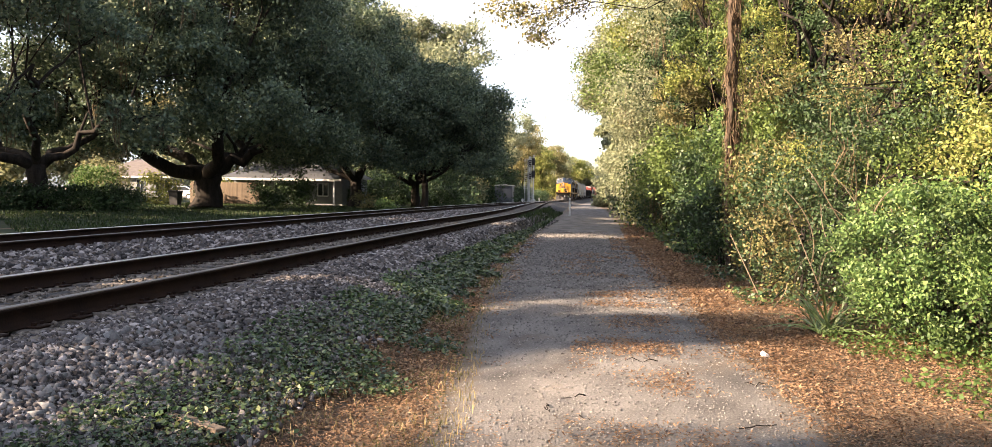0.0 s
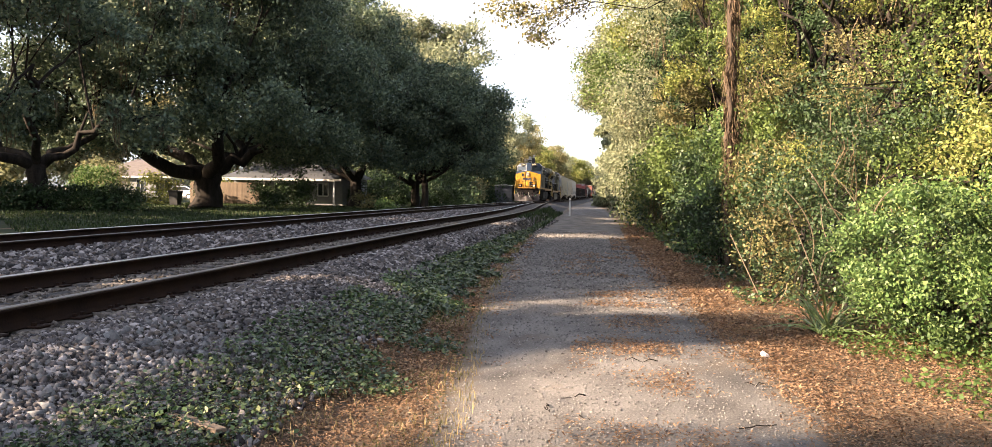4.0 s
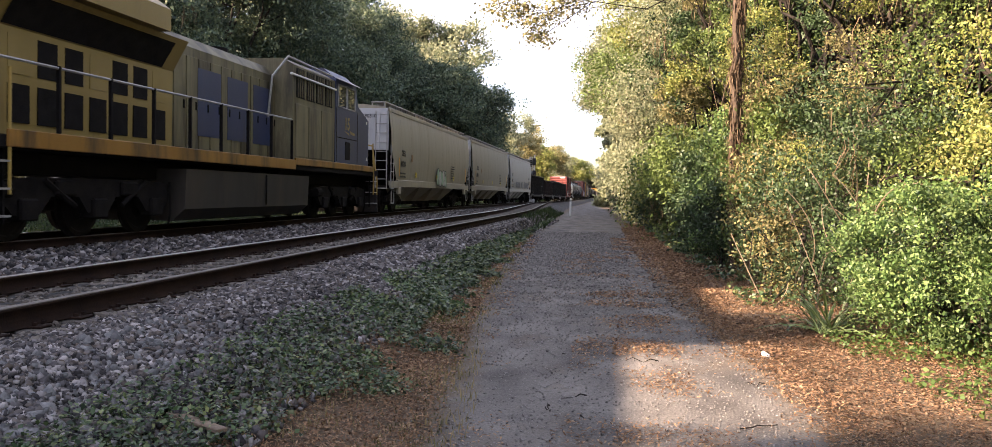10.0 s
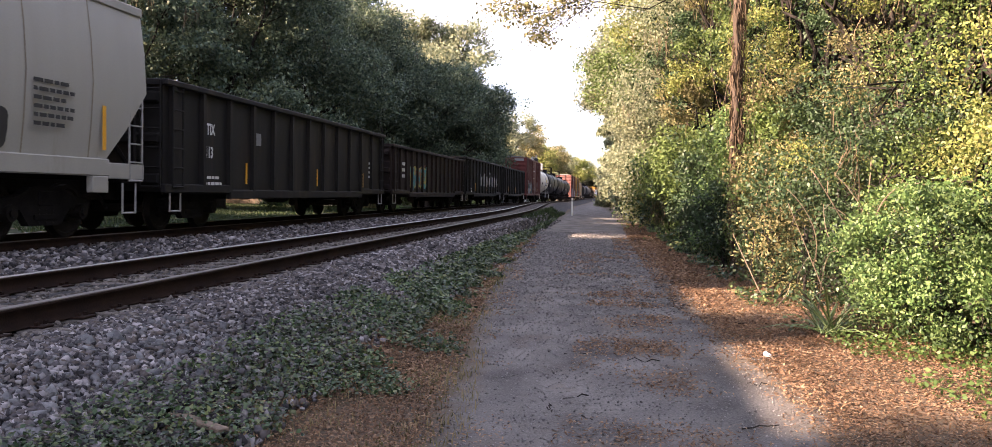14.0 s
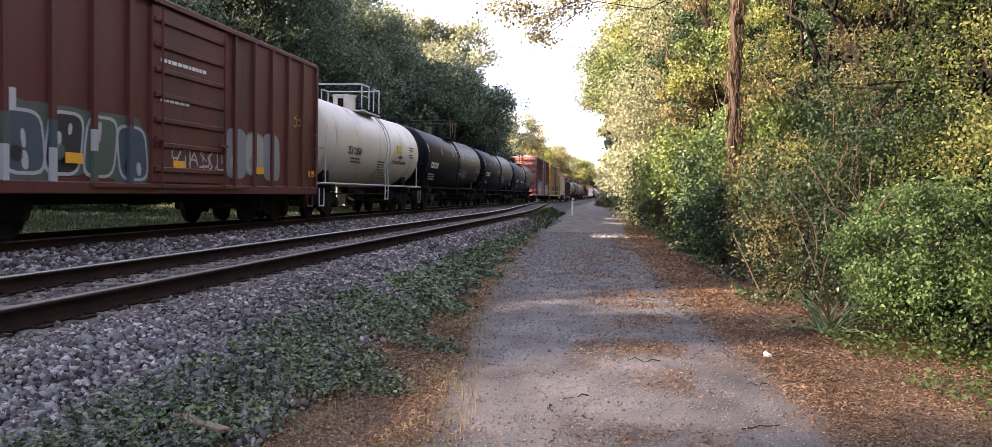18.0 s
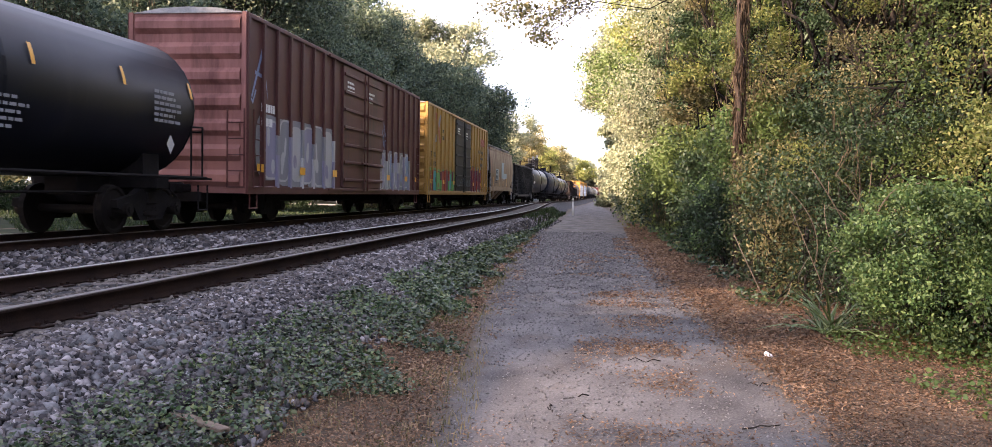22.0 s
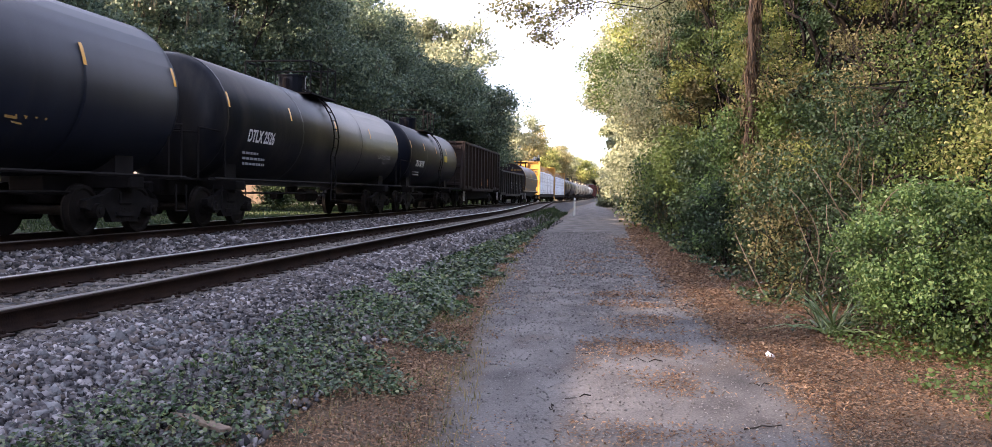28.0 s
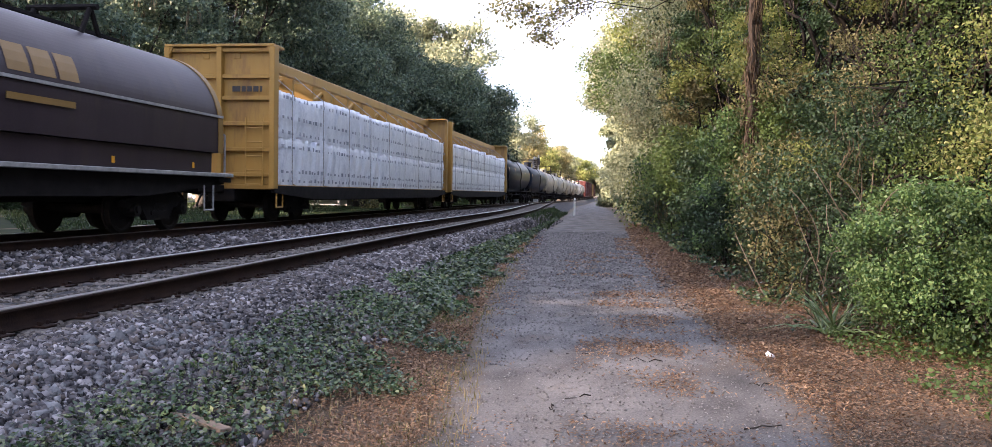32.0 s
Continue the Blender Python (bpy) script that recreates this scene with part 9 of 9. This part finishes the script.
def house(x, y, w, d, eave, ridge, wall_m, roof_m, label, windows, turn=0, porch=0.0):
    th = empty("house", label, "house", "houses beyond the lawn")
    th.matrix_basis = pose(x, y, float(ground_z(x, y)) - 0.05, 0, 0, turn)
    for x0, x1, y0, y1 in ((-w / 2, w / 2, 0, 0.2), (-w / 2, w / 2, d - 0.2, d), (-w / 2, -w / 2 + 0.2, 0.2, d - 0.2), (w / 2 - 0.2, w / 2, 0.2, d - 0.2)):
        bm = BM()
        box(bm, x0, x1, y0, y1, 0, eave)
        part("wall", bm, wall_m, th)
    o = 0.5
    bm = BM()
    lo = [bm.verts.new(p) for p in ((-w / 2 - o, -o - porch, eave - 0.1 - porch * 0.1), (w / 2 + o, -o - porch, eave - 0.1 - porch * 0.1), (w / 2 + o, d + o, eave - 0.1), (-w / 2 - o, d + o, eave - 0.1))]
    up = [bm.verts.new(p) for p in ((-w / 2 + d * 0.35, d / 2, ridge), (w / 2 - d * 0.35, d / 2, ridge))]
    for fc in ((lo[0], lo[1], up[1], up[0]), (lo[1], lo[2], up[1]), (lo[2], lo[3], up[0], up[1]), (lo[3], lo[0], up[0])):
        bm.faces.new(fc)
    bm.faces.new(lo[::-1])
    part("roof", bm, roof_m, th)
    bm = BM()
    box(bm, -w / 2 - o, w / 2 + o, -o - porch - 0.03, -o - porch + 0.03, eave - 0.28 - porch * 0.1, eave - 0.08 - porch * 0.1)
    part("fascia", bm, M_white, th)
    for wx, ww, z0, z1 in windows:
        bm = BM()
        box(bm, wx - ww / 2, wx + ww / 2, -0.02, 0.01, z0, z1)
        wn_ = part("window" if z0 > 0.3 else "door", bm, M_dim, th)
        bm = BM()
        for a, b in (((wx - ww / 2, z0), (wx + ww / 2, z0)), ((wx - ww / 2, z1), (wx + ww / 2, z1)), ((wx - ww / 2, z0), (wx - ww / 2, z1)), ((wx + ww / 2, z0), (wx + ww / 2, z1)), ((wx, z0), (wx, z1))):
            rod(bm, (a[0], -0.03, a[1]), (b[0], -0.03, b[1]), 0.05, 4)
        part("frame", bm, M_white, wn_)
    if porch:
        for k in range(4):
            bm = BM()
            px = -w / 2 + 0.3 + (w - 0.6) * k / 3
            box(bm, px - 0.07, px + 0.07, -porch - 0.07, -porch + 0.07, 0, eave - 0.2 - porch * 0.1)
            part("porch_post", bm, M_white, th)
    return th


house(-55.0, 97.0, 12.5, 8.0, 2.6, 4.6, M_siding, M_shingle, "low pale bungalow with a grey-brown hip roof", ((-3.5, 1.4, 0.9, 2.1), (-0.5, 1.0, 0.1, 2.1), (2.5, 2.2, 0.1, 2.2)))
house(-30.0, 78.0, 10.5, 8.0, 2.7, 4.9, M_siding, M_metalroof, "grey-roofed white house behind the oaks", ((-3.2, 1.2, 0.9, 2.1), (-0.8, 1.0, 0.1, 2.1), (3.4, 1.0, 0.9, 2.1)), 0, 1.6)
house(-78.0, 88.0, 12.0, 8.0, 2.6, 4.4, M_siding, M_shingle, "pale bungalow glimpsed between the trunks", ((-2, 1.4, 0.9, 2.1), (1.5, 1.0, 0.1, 2.1)))
fence = empty("board_fence", "weathered upright board fence beside the house", "fence")
fence.location = (-36.5, 72.0, float(ground_z(-36.5, 72.0)))
bm = BM()
box(bm, -0.07, 0.07, -0.012, 0.012, 0, 1.85)
board = mesh_of("board", bm, M_fence)
for k in range(42):
    placed("board", board, fence, pose(0.15 * k, 0, 0.02 * math.sin(k * 1.7)))
for z in (0.4, 1.4):
    bm = BM()
    box(bm, -0.1, 6.3, 0.02, 0.08, z, z + 0.09)
    part("fence_rail", bm, M_fence, fence)

# parked car and the bin in front of it
M_carp = paint("white car paint", (0.62, 0.64, 0.68), rough=0.25, at=0.85)
M_tyre = surface("tyre rubber", (0.015, 0.015, 0.015), (0.03, 0.03, 0.03), 0.85, 0, 6, 40, 0.1)
car = empty("parked_car", "white saloon car parked in front of the bungalow", "car")
cx, cy = -45.6, 88.0
car.matrix_basis = pose(cx, cy, float(ground_z(cx, cy)), 0, 0, 84)
body = [(-2.2, 0.35), (2.2, 0.35), (2.25, 0.7), (2.0, 0.9), (1.1, 0.98), (-1.6, 1.0), (-2.2, 0.92)]
roof_o = [(1.15, 0.95), (0.45, 1.42), (-0.9, 1.45), (-1.75, 0.98)]
bm = BM()
slab(bm, body, -0.88, 0.88)
bd = part("body", bm, M_carp, car)
bm = BM()
slab(bm, roof_o, -0.74, 0.74)
part("cabin", bm, M_carp, car)
for s in (-1, 1):
    bm = BM()
    slab(bm, [(1.0, 0.99), (0.42, 1.36), (-0.85, 1.38), (-1.5, 1.0)], s * 0.75 - 0.006, s * 0.75 + 0.006)
    part("side_window", bm, M_dim, car)
    for y in (-1.35, 1.35):
        bm = BM()
        rod(bm, (s * 0.72, y, 0.33), (s * 0.9, y, 0.33), 0.33, 16)
        w = part("wheel", bm, M_tyre, car)
        bm = BM()
        rod(bm, (s * 0.895, y, 0.33), (s * 0.91, y, 0.33), 0.2, 12)
        part("rim", bm, M_galv, w)
for y0, y1, z0, z1 in ((1.13, 0.5, 0.98, 1.38), (-1.72, -0.98, 1.0, 1.40)):
    bm = BM()
    s = 0.012 if y0 > 0 else -0.012
    quad(bm, [(-0.66, y0 + s, z0 + 0.02), (0.66, y0 + s, z0 + 0.02), (0.62, y1 + s, z1 + 0.02), (-0.62, y1 + s, z1 + 0.02)])
    part("windscreen", bm, M_dim, car)
bin_ = empty("dustbin", "dark wheeled dustbin standing on the lawn", "dustbin")
bin_.location = (-31.6, 60.0, float(ground_z(-31.6, 60.0)))
bm = BM()
solid(bm, [(-0.28, -0.3, 0.08), (0.28, -0.3, 0.08), (0.28, 0.3, 0.08), (-0.28, 0.3, 0.08)], [(-0.36, -0.4, 1.05), (0.36, -0.4, 1.05), (0.36, 0.4, 1.05), (-0.36, 0.4, 1.05)])
part("body", bm, M_blackp, bin_)
bm = BM()
box(bm, -0.39, 0.39, -0.44, 0.44, 1.05, 1.15, 0.03)
part("lid", bm, M_blackp, bin_)

# ---- litter ----
M_bag = surface("crumpled white plastic", (0.6, 0.6, 0.6), (0.8, 0.8, 0.8), 0.4, 0, 8, 30, 0.5)
for k, (x, y, s, nm, lab) in enumerate(((3.62, 9.0, 0.09, "plastic_scrap", "crumpled white plastic scrap in the weeds"), (1.42, 8.35, 0.07, "plastic_scrap", "small white plastic scrap on dead leaves"), (2.5, 15.5, 0.06, "plastic_scrap", "small white plastic scrap on dead leaves"))):
    v, f = stones(np.zeros((1, 3)), np.array([s]), rng)
    o = new(nm, sheet(nm, v, f, M_bag))
    o.location = (x, y, float(ground_z(x, y)) + s * 0.35)
    tagged(o, lab, "litter")
bd = empty("weathered_board", "short bleached board lying among the creeping vines", "board")
bd.matrix_basis = pose(-2.3, 4.6, float(ground_z(-2.3, 4.6)) + 0.06, 4, 3, 65)
bm = BM()
box(bm, -0.04, 0.04, -0.22, 0.22, -0.012, 0.012, 0.004)
part("plank", bm, M_fence, bd)
for k in range(26):
    y = float(3.4 + 16 * nr.random() ** 1.5)
    x = float(nr.uniform(left_edge(y) + 0.3, right_edge(y) + 0.6))
    bm = BM()
    a, ln = nr.uniform(0, 6.28), nr.uniform(0.08, 0.3)
    d = np.array((math.cos(a), math.sin(a), 0)) * ln
    limb(bm, bent(nr, -d / 2, d / 2, 5, 0.012), 0.006, 0.003, 5)
    o = new("twig", mesh_of("twig", bm, M_bark))
    o.location = (x, y, float(ground_z(x, y)) + 0.045)
    tagged(o, "fallen brown twig on the gravel path", "twig", "fallen twigs")

# ---- a thin unseen cloud, added behind and to the left of the camera, that drifts before the low sun to dim it ----
M_cloud, _n, _l, _p = nodes_of("thin cloud")
_tr, _df, _mx = _n.new("ShaderNodeBsdfTransparent"), _n.new("ShaderNodeBsdfDiffuse"), _n.new("ShaderNodeMixShader")
_mx.inputs[0].default_value = 0.33
_l.new(_tr.outputs[0], _mx.inputs[1])
_l.new(_df.outputs[0], _mx.inputs[2])
_l.new(_mx.outputs[0], _n["Material Output"].inputs["Surface"])
cloud = empty("cloud", "unseen thin cloud added to dim the low sun", "cloud")
for k in range(4):
    r3 = np.random.default_rng(400 + k)
    n, rx, ry = 40, 260 - 18 * k, 190 - 14 * k
    a = np.arange(n) * 6.28318 / n
    q = 1 + 0.05 * np.sin(3 * a + k) + 0.03 * r3.normal(0, 1, n)
    rim = np.stack([rx * q * np.cos(a), ry * q * np.sin(a), 14.0 * k + r3.normal(0, 3, n)], 1)
    v = np.concatenate([rim, [(0, 0, 14.0 * k + 6)]])
    f = [(i, (i + 1) % n, n) for i in range(n)]
    ob = new("cloud_layer", sheet("cloud_layer", v, f, M_cloud))
    ob.parent = cloud
CLOUD_AT = to_sun * 950


def motions():
    """The train runs at an even speed straight down the main track, past the camera."""
    for car, start, turned in CARS:
        rows = []
        for t in range(0, 33, 4):
            y = start - SPEED * t
            rows.append((t, pose(FAR_X, y, RAIL_TOP + float(sag(max(y, 0))), 0, 0, turned)))
        walk(car, rows)
    # gusts from the train push the dead trunk aside
    x, y, z = SNAG_AT
    walk(snag, [(t, pose(x + d, y, z, 0, d * 2.0, 0)) for t, d in ((0, 0.0), (8.0, -0.02), (9.2, 0.10), (10.5, 0.04), (14.0, 0.04), (18.0, 0.0), (21.5, 0.03), (22.6, 0.17), (24.5, 0.24), (32, 0.25))])
    # the added cloud comes up along the line and covers the sun over the near ground
    walk(cloud, [(t, Matrix.Translation((CLOUD_AT.x, CLOUD_AT.y - 235 + d, CLOUD_AT.z))) for t, d in ((0, 0.0), (8, 6.0), (11, 16.0), (14, 38.0), (17, 58.0), (20, 70.0), (24, 82.0), (28, 92.0), (32, 98.0))])


motions()
